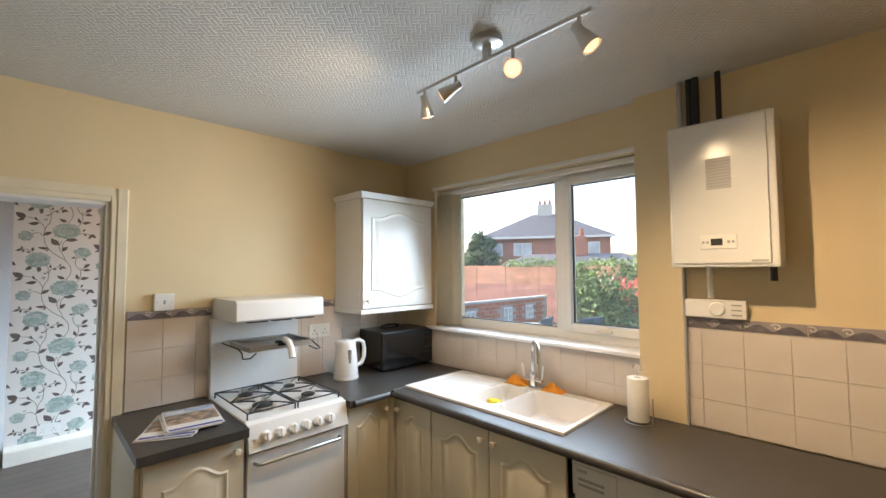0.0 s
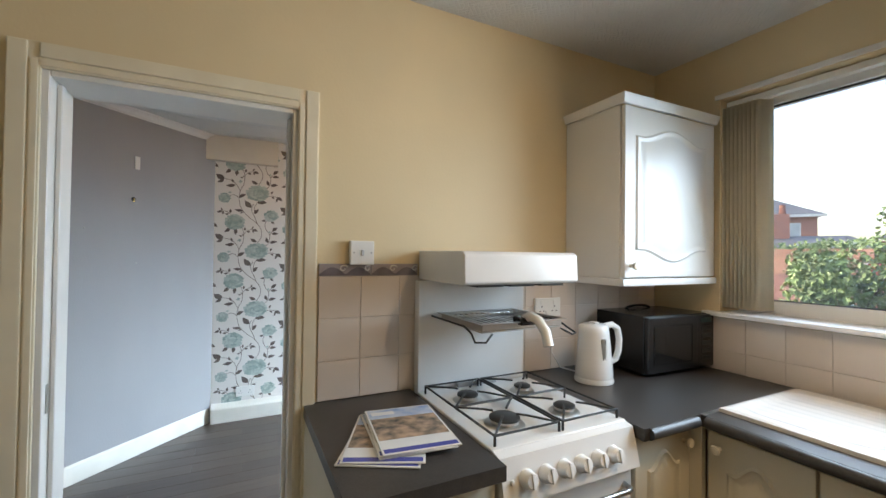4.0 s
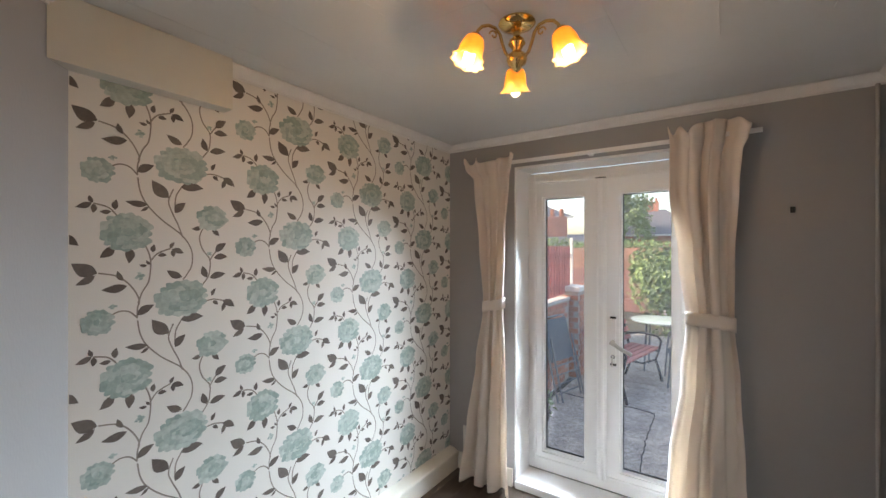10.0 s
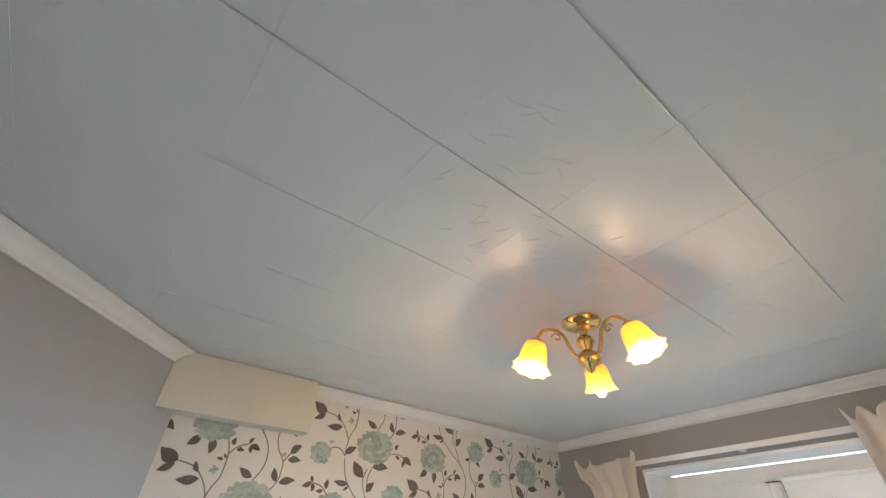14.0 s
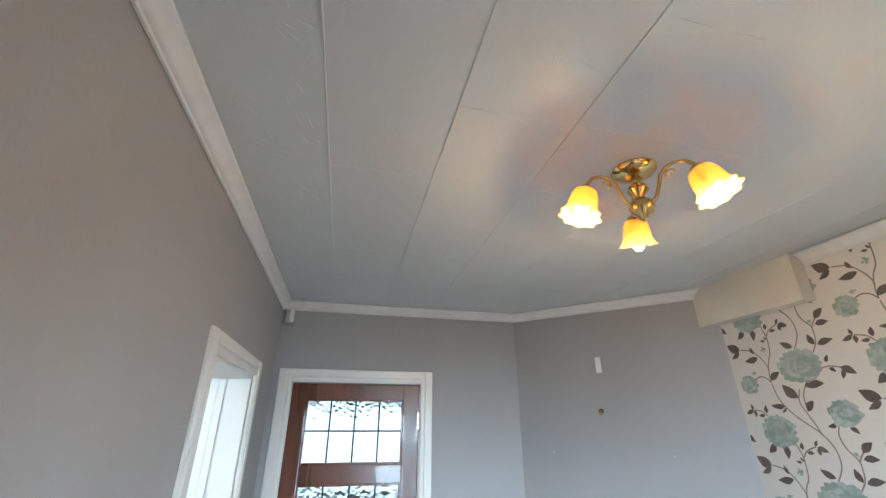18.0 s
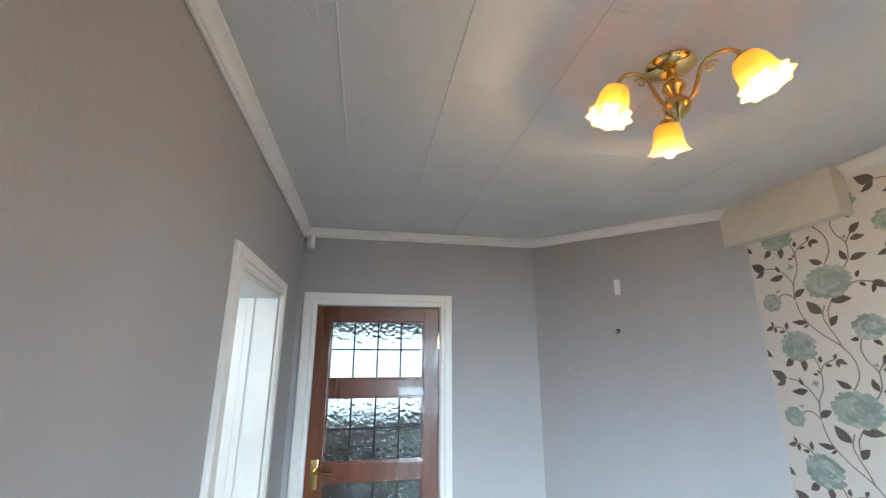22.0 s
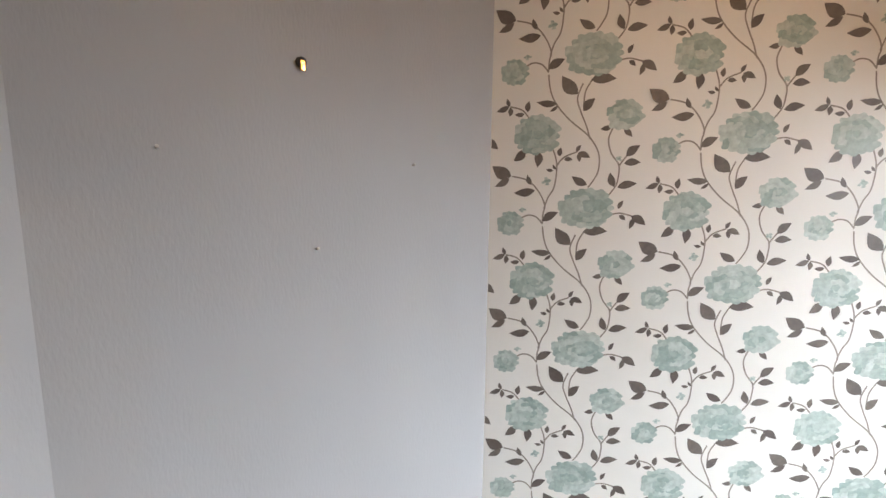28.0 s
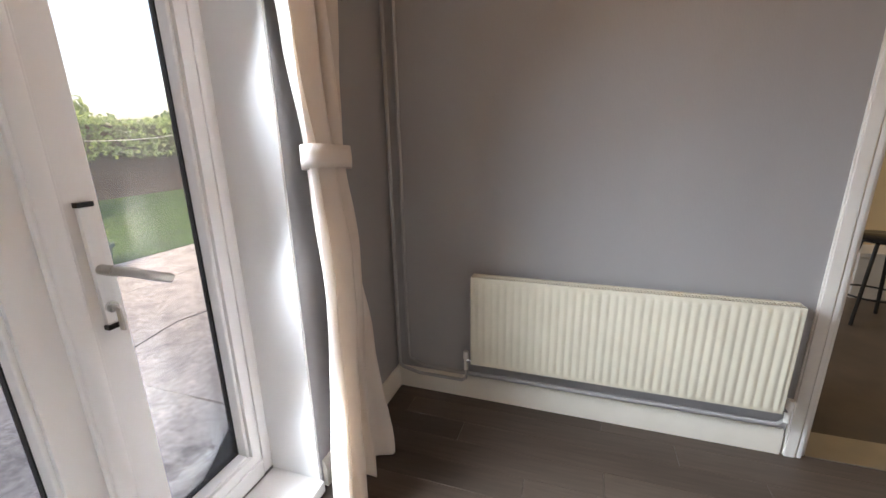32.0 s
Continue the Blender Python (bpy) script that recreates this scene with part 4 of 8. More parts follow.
M_SHADE = shade_material()
M_BULB = glow("lit_bulb", (1.0, 0.80, 0.54), 2.4)
for az in (116.0, 238.0, 354.0):
    a = radians(az)
    d = Vector((math.cos(a), math.sin(a), 0))
    c = Vector((LX, LY, 0))
    P3 = lambda r, z: c + d * r + Vector((0, 0, z))
    pts = [P3(0.028, top - 0.128), P3(0.045, top - 0.115), P3(0.058, top - 0.085), P3(0.068, top - 0.055), P3(0.085, top - 0.038), P3(0.11, top - 0.034), P3(0.135, top - 0.042), P3(0.152, top - 0.06), P3(0.16, top - 0.078)]
    part("arm", tube(B(), pts, 0.0055, 10), M_BRASS, ch, smooth=60)
    sc = [P3(0.092 + 0.016 * math.cos(q) * (1 - q / 9), top - 0.062 + 0.016 * math.sin(q) * (1 - q / 9)) for q in [k * 0.55 for k in range(12)]]
    part("scroll", tube(B(), sc, 0.003, 8), M_BRASS, ch, smooth=60)
    tip = P3(0.158, top - 0.075)
    axis = (d * 0.34 + Vector((0, 0, -1))).normalized()
    m = Matrix.Translation(tip) @ axis.to_track_quat("Z", "Y").to_matrix().to_4x4()
    sh = part("holder", lathe(B(), [(0.0, -0.004), (0.016, 0.0), (0.024, 0.01), (0.026, 0.022), (0.020, 0.024), (0.0, 0.024)], m, 24), M_BRASS, ch, smooth=40)
    prof = [(0.022, 0.012), (0.031, 0.018), (0.037, 0.034), (0.040, 0.054), (0.0415, 0.072), (0.045, 0.086), (0.051, 0.096), (0.056, 0.100)]
    frill = lambda ang, i: 1 + (0.0 if i < 4 else (i - 3) * 0.022) * math.cos(9 * ang)
    bm = lathe(B(), prof, m, 72, frill)
    gs = part("shade", bm, M_SHADE, sh, "frilled amber glass tulip shade", smooth=180)
    so = gs.modifiers.new("thickness", "SOLIDIFY")
    so.thickness = 0.0022
    part("bulb", lathe(B(), [(0.0, 0.024), (0.012, 0.026), (0.012, 0.045), (0.018, 0.07), (0.019, 0.09), (0.016, 0.106), (0.008, 0.116), (0.0, 0.118)], m, 20), M_BULB, sh, "lit warm bulb", smooth=60)
    lamp("bulb_light", "POINT", Matrix.Translation(tip + axis * 0.106), 2.5, (1.0, 0.64, 0.33)).shadow_soft_size = 0.025

# small wall fittings
def socket(name, place, out, along, label, gang=2, switches=True, w=0.146, h=0.086):
    o, s, up = Vector(out), Vector(along), Vector((0, 0, 1))
    c = Vector(place)
    m = Matrix((s, up, o)).transposed().to_4x4()
    m.translation = c
    ob = thing(name, place, label, "socket")

    def plate(n, x0, x1, y0, y1, z0, z1, bev, mat, lab="", par=None):
        bm = box(B(), x0, x1, y0, y1, z0, z1, bev, 2)
        bm.transform(m)
        return part(n, bm, mat, par or ob, lab)

    pl = plate("face_plate", -w / 2, w / 2, -h / 2, h / 2, 0.0005, 0.011, 0.004, M_SOCKET)
    for g in range(gang):
        x = (g - (gang - 1) / 2) * w / 2
        if switches:
            plate("rocker", x - 0.007, x + 0.007, 0.014, 0.032, 0.0108, 0.0145, 0.001, M_SOCKET)
        for dx, dz, ww, hh in ((0, 0.004, 0.004, 0.008), (-0.011, -0.016, 0.0065, 0.004), (0.011, -0.016, 0.0065, 0.004)):
            plate("pin_hole", x + dx - ww / 2, x + dx + ww / 2, dz - hh / 2, dz + hh / 2, 0.0107, 0.0114, 0, M_DARK)
    return ob


socket("double_socket", (DX0 + 0.0, 0.205, 0.225), (1, 0, 0), (0, 1, 0), "white double socket low on the flowered wall")
vent = thing("air_vent", (-4.77, DY1, 0.14), "white slotted air vent low on the grey wall", "vent")
part("frame", box(B(), -4.832, -4.71, DY1 - 0.008, DY1 - 0.0005, 0.14, 0.325, 0.003), M_WHITE, vent)
for i in range(7):
    x = -4.82 + i * 0.0155
    part("louvre", box(B(), x, x + 0.006, DY1 - 0.014, DY1 - 0.0085, 0.155, 0.31, 0.001, 1), M_WHITE, vent)
hook = thing("wall_hook", (-2.95, DY1, 1.815), "small black hook on the grey wall", "hook")
part("plate", box(B(), -2.96, -2.94, DY1 - 0.005, DY1 - 0.0005, 1.815, 1.845, 0.002), M_MATT, hook)
part("prong", tube(B(), [(-2.95, DY1 - 0.004, 1.835), (-2.95, DY1 - 0.02, 1.82), (-2.95, DY1 - 0.026, 1.832)], 0.004), M_MATT, hook)
# on the slanting chimney breast
bd = Vector((-0.835, 0.82, 0)).normalized()
bo = Vector((0.82, 0.835, 0)).normalized()


def on_breast(x, z):
    """The place on the slanting face with that x."""
    t = (x + 4.12) / -0.835
    return Vector((x, DY0 + 0.82 * t, z)) + bo * 0.0006


c = on_breast(-4.49, 2.052)
m = Matrix((bd, (0, 0, 1), bo)).transposed().to_4x4()
m.translation = c
bm = box(B(), -0.016, 0.016, -0.045, 0.045, 0, 0.009, 0.003)
bm.transform(m)
solid("blank_plate", bm, M_SOCKET, "narrow white blanking plate on grey wall", "plate")
c = on_breast(-4.475, 1.797)
m.translation = c
nl = thing("picture_fixing", c, "small dark picture fixing on grey wall", "hook")
bm = B()
lathe(bm, [(0.0, 0.0), (0.014, 0.0), (0.012, 0.008), (0.0, 0.01)], m, 8)
part("plug", bm, M_MATT, nl)
bm = box(B(), -0.006, 0.006, -0.02, 0.004, 0.004, 0.012, 0.002)
bm.transform(m)
part("clip", bm, M_BRASS, nl)
for x, z in ((-4.262, 1.575), (-4.712, 1.575), (-4.493, 1.349)):
    c = on_breast(x, z)
    solid("nail", rod(B(), c, c + bo * 0.012 + Vector((0, 0, 0.003)), 0.003, 0.0035, 8), M_STEEL, "small steel nail sticking out of grey wall", "nail", group="nails in the chimney breast")
sensor = thing("alarm_sensor", (-2.675, -0.84, 2.28), "small white alarm sensor in the ceiling corner", "sensor")
bm = box(B(), -0.022, 0.022, -0.012, 0.018, -0.04, 0.04, 0.008, 3)
bm.transform(pose(-2.673, -0.845, 2.325, 0, 0, -45))
part("case", bm, M_SOCKET, sensor, smooth=60)
# door mat
mat = thing("door_mat", (-3.9, 1.8, 0), "brown door mat in front of the garden doors", "mat")
part("mat_top", box(B(), -4.20, -3.655, 1.62, 2.085, 0.0045, 0.013, 0.004), material("brown_mat_pile", (0.10, 0.075, 0.06), 0.95, vary=0.3, scale=30, bump=0.003, bump_scale=300), mat)
part("border", box(B(), -4.215, -3.64, 1.605, 2.10, 0.0005, 0.005, 0.002), material("grey_mat_edge", (0.10, 0.085, 0.075), 0.8, vary=0.2, scale=20), mat)

# ---- kitchen ----
M_UNIT = material("cream_foil_cabinet", (0.66, 0.60, 0.47), 0.35, vary=0.04, scale=4)
M_UNITW = material("white_foil_cabinet", (0.72, 0.70, 0.66), 0.35, vary=0.03, scale=4)
M_TOP = material("dark_grey_laminate_worktop", (0.062, 0.056, 0.052), 0.36, vary=0.18, scale=30, bump=0.0004, bump_scale=260, grain=0.3)
M_TILE = material("beige_wall_tile", (0.66, 0.585, 0.52), 0.18, vary=0.04, scale=5, random_shade=0.03)
M_GROUT = material("pale_grout", (0.62, 0.55, 0.48), 0.8)
M_TRIM = material("grey_wave_border", (0.16, 0.14, 0.16), 0.3, vary=0.3, scale=25)
M_TRIMW = material("white_border_scroll", (0.62, 0.58, 0.54), 0.3, vary=0.1, scale=25)
M_TRIMP = material("mauve_border_ground", (0.33, 0.29, 0.29), 0.3, vary=0.1, scale=25)
M_ENAMEL = material("white_cooker_enamel", (0.76, 0.75, 0.73), 0.2, vary=0.03)
M_SINK = material("white_ceramic_sink", (0.78, 0.74, 0.70), 0.15, vary=0.03)
M_KNOB = material("cream_knob", (0.72, 0.66, 0.54), 0.25)
WZ = 0.915          # worktop surface
surround_side = 0.0


def cathedral(u):
    """Arched top of a raised panel: 0 at the sides, 1 in the middle."""
    t = abs(u - 0.5) * 2
    return 0.0 if t > 0.8 else (0.5 + 0.5 * math.cos(math.pi * t / 0.8)) ** 0.8


def unit_door(ob, m, w, h, mat, knob, both=False, knob_low=False):
    """A door with an arched raised panel, w by h, its lower left corner at the origin of m, facing local -y."""
    bm = box(B(), 0.002, w - 0.002, 0, 0.018, 0.002, h - 0.002, 0.004, 2)
    bm.transform(m)
    d = part("door", bm, mat, ob, "moulded door with an arched panel")
    mg = min(0.062, w * 0.2)
    n = 24
    top, low = [], []
    for i in range(n + 1):
        u = i / n
        x = mg + (w - 2 * mg) * u
        top.append((x, h - mg - 0.055 + 0.05 * cathedral(u)))
        low.append((x, mg + (0.05 * (1 - cathedral(u)) if both else 0.0)))
    loop = low + top[::-1]
    c = Vector((w / 2, h / 2))
    bm = B()
    rings = []
    for s, y in ((0.0, 0.0005), (0.010, -0.006), (0.020, -0.0015), (0.034, -0.0015), (0.046, -0.007)):
        ring = []
        for x, z in loop:
            dx = (c.x - x) / (w / 2 - mg) * s
            dz = (c.y - z) / (h / 2 - mg) * s
            ring.append(bm.verts.new((x + dx, y, z + dz)))
        rings.append(ring)
    k = len(loop)
    for a, b in zip(rings, rings[1:]):
        for i in range(k):
            bm.faces.new((a[i], a[(i + 1) % k], b[(i + 1) % k], b[i]))
    bm.faces.new(rings[-1])
    bm.transform(m)
    part("raised_panel", bm, mat, d, smooth=30)
    kx = w - 0.035 if knob == "r" else 0.035
    kz = 0.05 if knob_low else h - 0.05
    bm = lathe(B(), [(0.0, 0.0), (0.008, 0.0), (0.006, 0.01), (0.012, 0.018), (0.016, 0.024), (0.013, 0.03), (0.0, 0.033)], m @ pose(kx, 0, kz, 90), 18)
    part("knob", bm, M_KNOB, d, "small round cream knob", smooth=40)


def cabinet(name, label, x0, x1, y0, y1, z0, z1, mat, faces, plinth=True, group=""):
    ob = thing(name, ((x0 + x1) / 2, (y0 + y1) / 2, z0), label, "cabinet", group)
    t = 0.016
    if plinth:
        part("plinth", box(B(), x0 + 0.03, x1 - 0.05, y0 + 0.05, y1, z0 + 0.001, z0 + 0.14), mat, ob)
        z0 += 0.15
    part("carcass", box(B(), x0, x1, y0, y1, z0, z1, 0.002, 1), mat, ob)
    for m, w, h, kn, both, low in faces:
        unit_door(ob, m, w, h, mat, kn, both, low)
    return ob


south = lambda x, z, y=1.548: pose(x, y - 0.018, z)
east = lambda y, z, x=-1.858: pose(x + 0.018, y, z, 0, 0, 90)
UZ = WZ - 0.04
cabinet("base_cabinet", "cream base cabinet with one arched door beside the cooker", -2.437, -1.858, 0.365, 0.735, 0, UZ, M_UNIT, [(east(0.367, 0.15), 0.366, UZ - 0.155, "r", False, False)])
cabinet("base_cabinet", "cream corner base cabinet with a narrow arched door", -2.437, -1.858, 1.246, 1.52, 0, UZ, M_UNIT, [(east(1.25, 0.15), 0.27, UZ - 0.155, "r", False, False)])
cabinet("base_cabinet", "cream corner base cabinet under the sink drainer", -1.80, -1.50, 1.548, 2.14, 0, UZ, M_UNIT, [(south(-1.785, 0.15), 0.283, UZ - 0.155, "l", False, False)])
cabinet("base_cabinet", "cream sink cabinet with two arched doors", -1.498, -0.742, 1.548, 2.14, 0, UZ - 0.2, M_UNIT, [(south(-1.497, 0.15), 0.373, UZ - 0.155, "r", False, False), (south(-1.122, 0.15), 0.378, UZ - 0.155, "l", False, False)])
part("corner_post", box(B(), -1.858, -1.802, 1.522, 1.546, 0.15, UZ), M_UNIT, bpy.data.objects["base_cabinet.001"])
# washing machine
wm = thing("washing_machine", (-0.43, 1.85, 0), "white washing machine under the worktop", "washing machine")
part("body", box(B(), -0.728, -0.135, 1.565, 2.08, 0.012, 0.862, 0.008), M_ENAMEL, wm)
pn = part("control_panel", box(B(), -0.727, -0.136, 1.546, 1.566, 0.735, 0.86, 0.006), M_ENAMEL, wm, "white control panel")
part("drawer", box(B(), -0.715, -0.555, 1.540, 1.547, 0.745, 0.85, 0.004), M_ENAMEL, pn)
part("badge", box(B(), -0.705, -0.665, 1.5375, 1.5405, 0.825, 0.836, 0.001, 1), M_STEEL, pn, "small grey maker's badge")
for i in range(2):
    part("print_bar", box(B(), -0.70, -0.60, 1.5385, 1.5405, 0.775 + 0.02 * i, 0.785 + 0.02 * i), M_GREYPIPE, pn)
part("dial", rod(B(), (-0.33, 1.547, 0.8), (-0.33, 1.525, 0.8), 0.028, 0.024, 28), M_STEEL, pn)
part("door_ring", lathe(B(), [(0.1, 0.0), (0.17, 0.0), (0.175, 0.012), (0.16, 0.028), (0.12, 0.022), (0.1, 0.0)], pose(-0.43, 1.566, 0.43, 90), 40), M_STEEL, wm, smooth=40)
part("door_glass", lathe(B(), [(0.0, -0.01), (0.08, -0.004), (0.115, 0.012)], pose(-0.43, 1.566, 0.43, 90), 32), M_DARK, wm, smooth=60)
wt = thing("worktop", (-1.2, 1.8, 0.87), "dark grey laminate worktop round the corner to the sink", "worktop")
HX0, HX1, HY0, HY1 = -1.765, -0.815, 1.625, 2.075      # cut-out for the sink
bm = prism(B(), [(-2.437, 1.24), (-1.80, 1.24), (-1.80, 1.515), (HX0, 1.515), (HX0, 2.147), (-2.437, 2.147)], WZ - 0.038, WZ)
box(bm, HX0, HX1, 1.515, HY0, WZ - 0.038, WZ)
box(bm, HX0, HX1, HY1, 2.147, WZ - 0.038, WZ)
prism(bm, [(HX1, 1.515), (KX1 - 0.003, 1.515), (KX1 - 0.003, 2.084), (-0.46, 2.084), (-0.462, 2.083), (-0.656, 2.083), (-0.657, 2.147), (HX1, 2.147)], WZ - 0.038, WZ)
part("slab", bm, M_TOP, wt)
bm = tube(B(), [(-1.80, 1.262, WZ - 0.019), (-1.80, 1.492, WZ - 0.019)], 0.0186, 12)
tube(bm, [(-1.779, 1.513, WZ - 0.019), (KX1 - 0.01, 1.513, WZ - 0.019)], 0.0186, 12)
part("rolled_edge", bm, M_TOP, wt, smooth=60)
part("corner_joint_strip", box(B(), -1.805, -1.79, 1.52, 2.14, WZ, WZ + 0.0012), M_STEEL, wt, "thin metal joint strip")
wt2 = thing("worktop", (-2.1, 0.54, 0.87), "short dark grey worktop beside the doorway", "worktop")
part("slab", prism(B(), [(-2.437, 0.342), (-1.806, 0.342), (-1.80, 0.348), (-1.80, 0.737), (-2.437, 0.737)], WZ - 0.038, WZ), M_TOP, wt2)
part("end_panel", box(B(), -2.437, -1.862, 0.346, 0.363, 0.001, UZ), M_UNIT, wt2, "cream end panel")

# cooker with an eye-level grill
ck = thing("gas_cooker", (-2.1, 0.99, 0), "white gas cooker with eye-level grill and four burners", "cooker")
CY0, CY1 = 0.742, 1.236
part("body", box(B(), -2.38, -1.875, CY0, CY1, 0.03, 0.905, 0.004), M_ENAMEL, ck)
for y in (CY0 + 0.04, CY1 - 0.04):
    for x in (-2.33, -1.92):
        part("foot", rod(B(), (x, y, 0.001), (x, y, 0.032), 0.016, seg=12), M_DARK, ck)
hob = part("hob_tray", box(B(), -2.375, -1.865, CY0 - 0.002, CY1 + 0.002, 0.905, 0.922, 0.006, 3), M_ENAMEL, ck, "white enamel hob tray")
bm = B()
prof = [(-1.875, 0.92), (-1.838, 0.912), (-1.812, 0.80), (-1.83, 0.79), (-1.875, 0.79)]
for y in (CY0, CY1):
    for x, z in prof:
        bm.verts.new((x, y, z))
bm.verts.ensure_lookup_table()
n = len(prof)
for i in range(n):
    bm.faces.new((bm.verts[i], bm.verts[(i + 1) % n], bm.verts[n + (i + 1) % n], bm.verts[n + i]))
bm.faces.new(bm.verts[:n])
bm.faces.new(bm.verts[n:][::-1])
fp = part("control_panel", bm, M_ENAMEL, ck, "sloping white control panel with six knobs")
for i in range(6):
    y = CY0 + 0.075 + i * 0.063
    m = Matrix.Translation((-1.824, y, 0.853)) @ Vector((0.97, 0, 0.22)).to_track_quat("Z", "Y").to_matrix().to_4x4()
    kb = part("knob", lathe(B(), [(0.0, 0.0), (0.024, 0.0), (0.025, 0.004), (0.022, 0.008), (0.020, 0.026), (0.017, 0.030), (0.0, 0.031)], m, 24), M_ENAMEL, fp, "round white control knob", smooth=35)
    bm = box(B(), -0.004, 0.004, -0.019, 0.019, 0.02, 0.034, 0.002)
    bm.transform(m)
    part("grip", bm, M_ENAMEL, kb)
part("igniter_button", lathe(B(), [(0.0, 0.0), (0.007, 0.0), (0.006, 0.006), (0.0, 0.007)], Matrix.Translation((-1.824, CY0 + 0.03, 0.853)) @ Vector((1, 0, 0.2)).to_track_quat("Z", "Y").to_matrix().to_4x4(), 12), M_ENAMEL, fp)
od = part("oven_door", box(B(), -1.878, -1.84, CY0 + 0.004, CY1 - 0.004, 0.14, 0.782, 0.006), M_ENAMEL, ck, "white oven door")
bm = tube(B(), [(-1.842, CY0 + 0.035, 0.742), (-1.812, CY0 + 0.04, 0.742), (-1.806, CY0 + 0.055, 0.742), (-1.806, CY1 - 0.055, 0.742), (-1.812, CY1 - 0.04, 0.742), (-1.842, CY1 - 0.035, 0.742)], 0.008, 10)
part("door_handle", bm, M_STEEL, od, "steel bar handle", smooth=60)
part("lower_drawer", box(B(), -1.876, -1.845, CY0 + 0.004, CY1 - 0.004, 0.035, 0.134, 0.005), M_ENAMEL, ck)
part("back_panel", box(B(), -2.425, -2.382, CY0 + 0.004, CY1 - 0.004, 0.9, 1.335, 0.004), M_ENAMEL, ck, "white splash panel behind the hob")
bm = box(B(), -2.374, -2.352, CY0 + 0.16, CY1 - 0.16, 0.921, 0.94, 0.004)
part("flue_slot", bm, M_GREYPIPE, hob)
bm = B()
prof = [(-2.432, 1.338), (-2.432, 1.448), (-2.09, 1.446), (-2.072, 1.436), (-2.066, 1.345), (-2.085, 1.336)]
for y in (CY0 + 0.022, CY1 - 0.004):
    for x, z in prof:
        bm.verts.new((x, y, z))
bm.verts.ensure_lookup_table()
n = len(prof)
for i in range(n):
    bm.faces.new((bm.verts[i], bm.verts[(i + 1) % n], bm.verts[n + (i + 1) % n], bm.verts[n + i]))
bm.faces.new(bm.verts[:n])
bm.faces.new(bm.verts[n:][::-1])
bmesh.ops.bevel(bm, geom=bm.edges[:], offset=0.006, segments=3, affect="EDGES", profile=0.7)
hd = part("grill_hood", bm, M_ENAMEL, ck, "white canopy of the eye-level grill", smooth=35)
bm = B()
for i in range(3):
    y = CY0 + 0.09 + i * 0.13
    box(bm, -2.37, -2.1, y, y + 0.1, 1.328, 1.3365)
part("grill_burner", bm, M_MATT, hd)
# grill pan on its wire runners
bm = B()
GX0, GX1, GY0, GY1, GPZ = -2.36, -2.07, 0.83, 1.16, 1.215
for a in ((GX0, GX1, GY0, GY0 + 0.006), (GX0, GX1, GY1 - 0.006, GY1), (GX0, GX0 + 0.006, GY0, GY1), (GX1 - 0.006, GX1, GY0, GY1)):
    box(bm, *a, GPZ - 0.026, GPZ, 0.0025, 1)
box(bm, GX0, GX1, GY0, GY1, GPZ - 0.03, GPZ - 0.026)
for a in ((GX0 - 0.012, GX1 + 0.014, GY0 - 0.014, GY0), (GX0 - 0.012, GX1 + 0.014, GY1, GY1 + 0.014), (GX1, GX1 + 0.014, GY0, GY1)):
    box(bm, *a, GPZ - 0.003, GPZ, 0.001, 1)
gp = part("grill_pan", bm, M_STEEL, ck, "steel grill pan with white handle")
bm = B()
for i in range(13):
    y = GY0 + 0.02 + i * (GY1 - GY0 - 0.04) / 12
    tube(bm, [(GX0 + 0.01, y, GPZ - 0.006), (GX1 - 0.01, y, GPZ - 0.006)], 0.0018, 6)
for x in (GX0 + 0.03, GX1 - 0.03):
    tube(bm, [(x, GY0 + 0.01, GPZ - 0.009), (x, GY1 - 0.01, GPZ - 0.009)], 0.0022, 6)
part("wire_rack", bm, M_CHROME, gp)
bm = tube(B(), [(-2.075, 1.0, GPZ + 0.004), (-2.045, 1.0, GPZ + 0.02), (-2.0, 0.998, GPZ + 0.012), (-1.96, 0.995, GPZ - 0.02), (-1.945, 0.993, GPZ - 0.06)], 0.016, 14)
part("handle", bm, M_ENAMEL, gp, "curved white handle", smooth=60)
part("handle_clip", box(B(), -2.10, -2.05, 0.97, 1.03, GPZ - 0.012, GPZ + 0.014, 0.004), M_DARK, gp)
for y, s in ((GY0 - 0.03, -1), (GY1 + 0.03, 1)):
    bm = tube(B(), [(-2.382, y, 1.20), (-2.13, y, 1.20), (-2.085, y, 1.185), (-2.045, y + 0.01 * s, 1.165), (-2.03, y - 0.02 * s, 1.165), (-2.05, y - 0.055 * s, 1.185)], 0.0035, 8)
    part("wire_runner", bm, M_MATT, ck, "black wire runner", smooth=60)
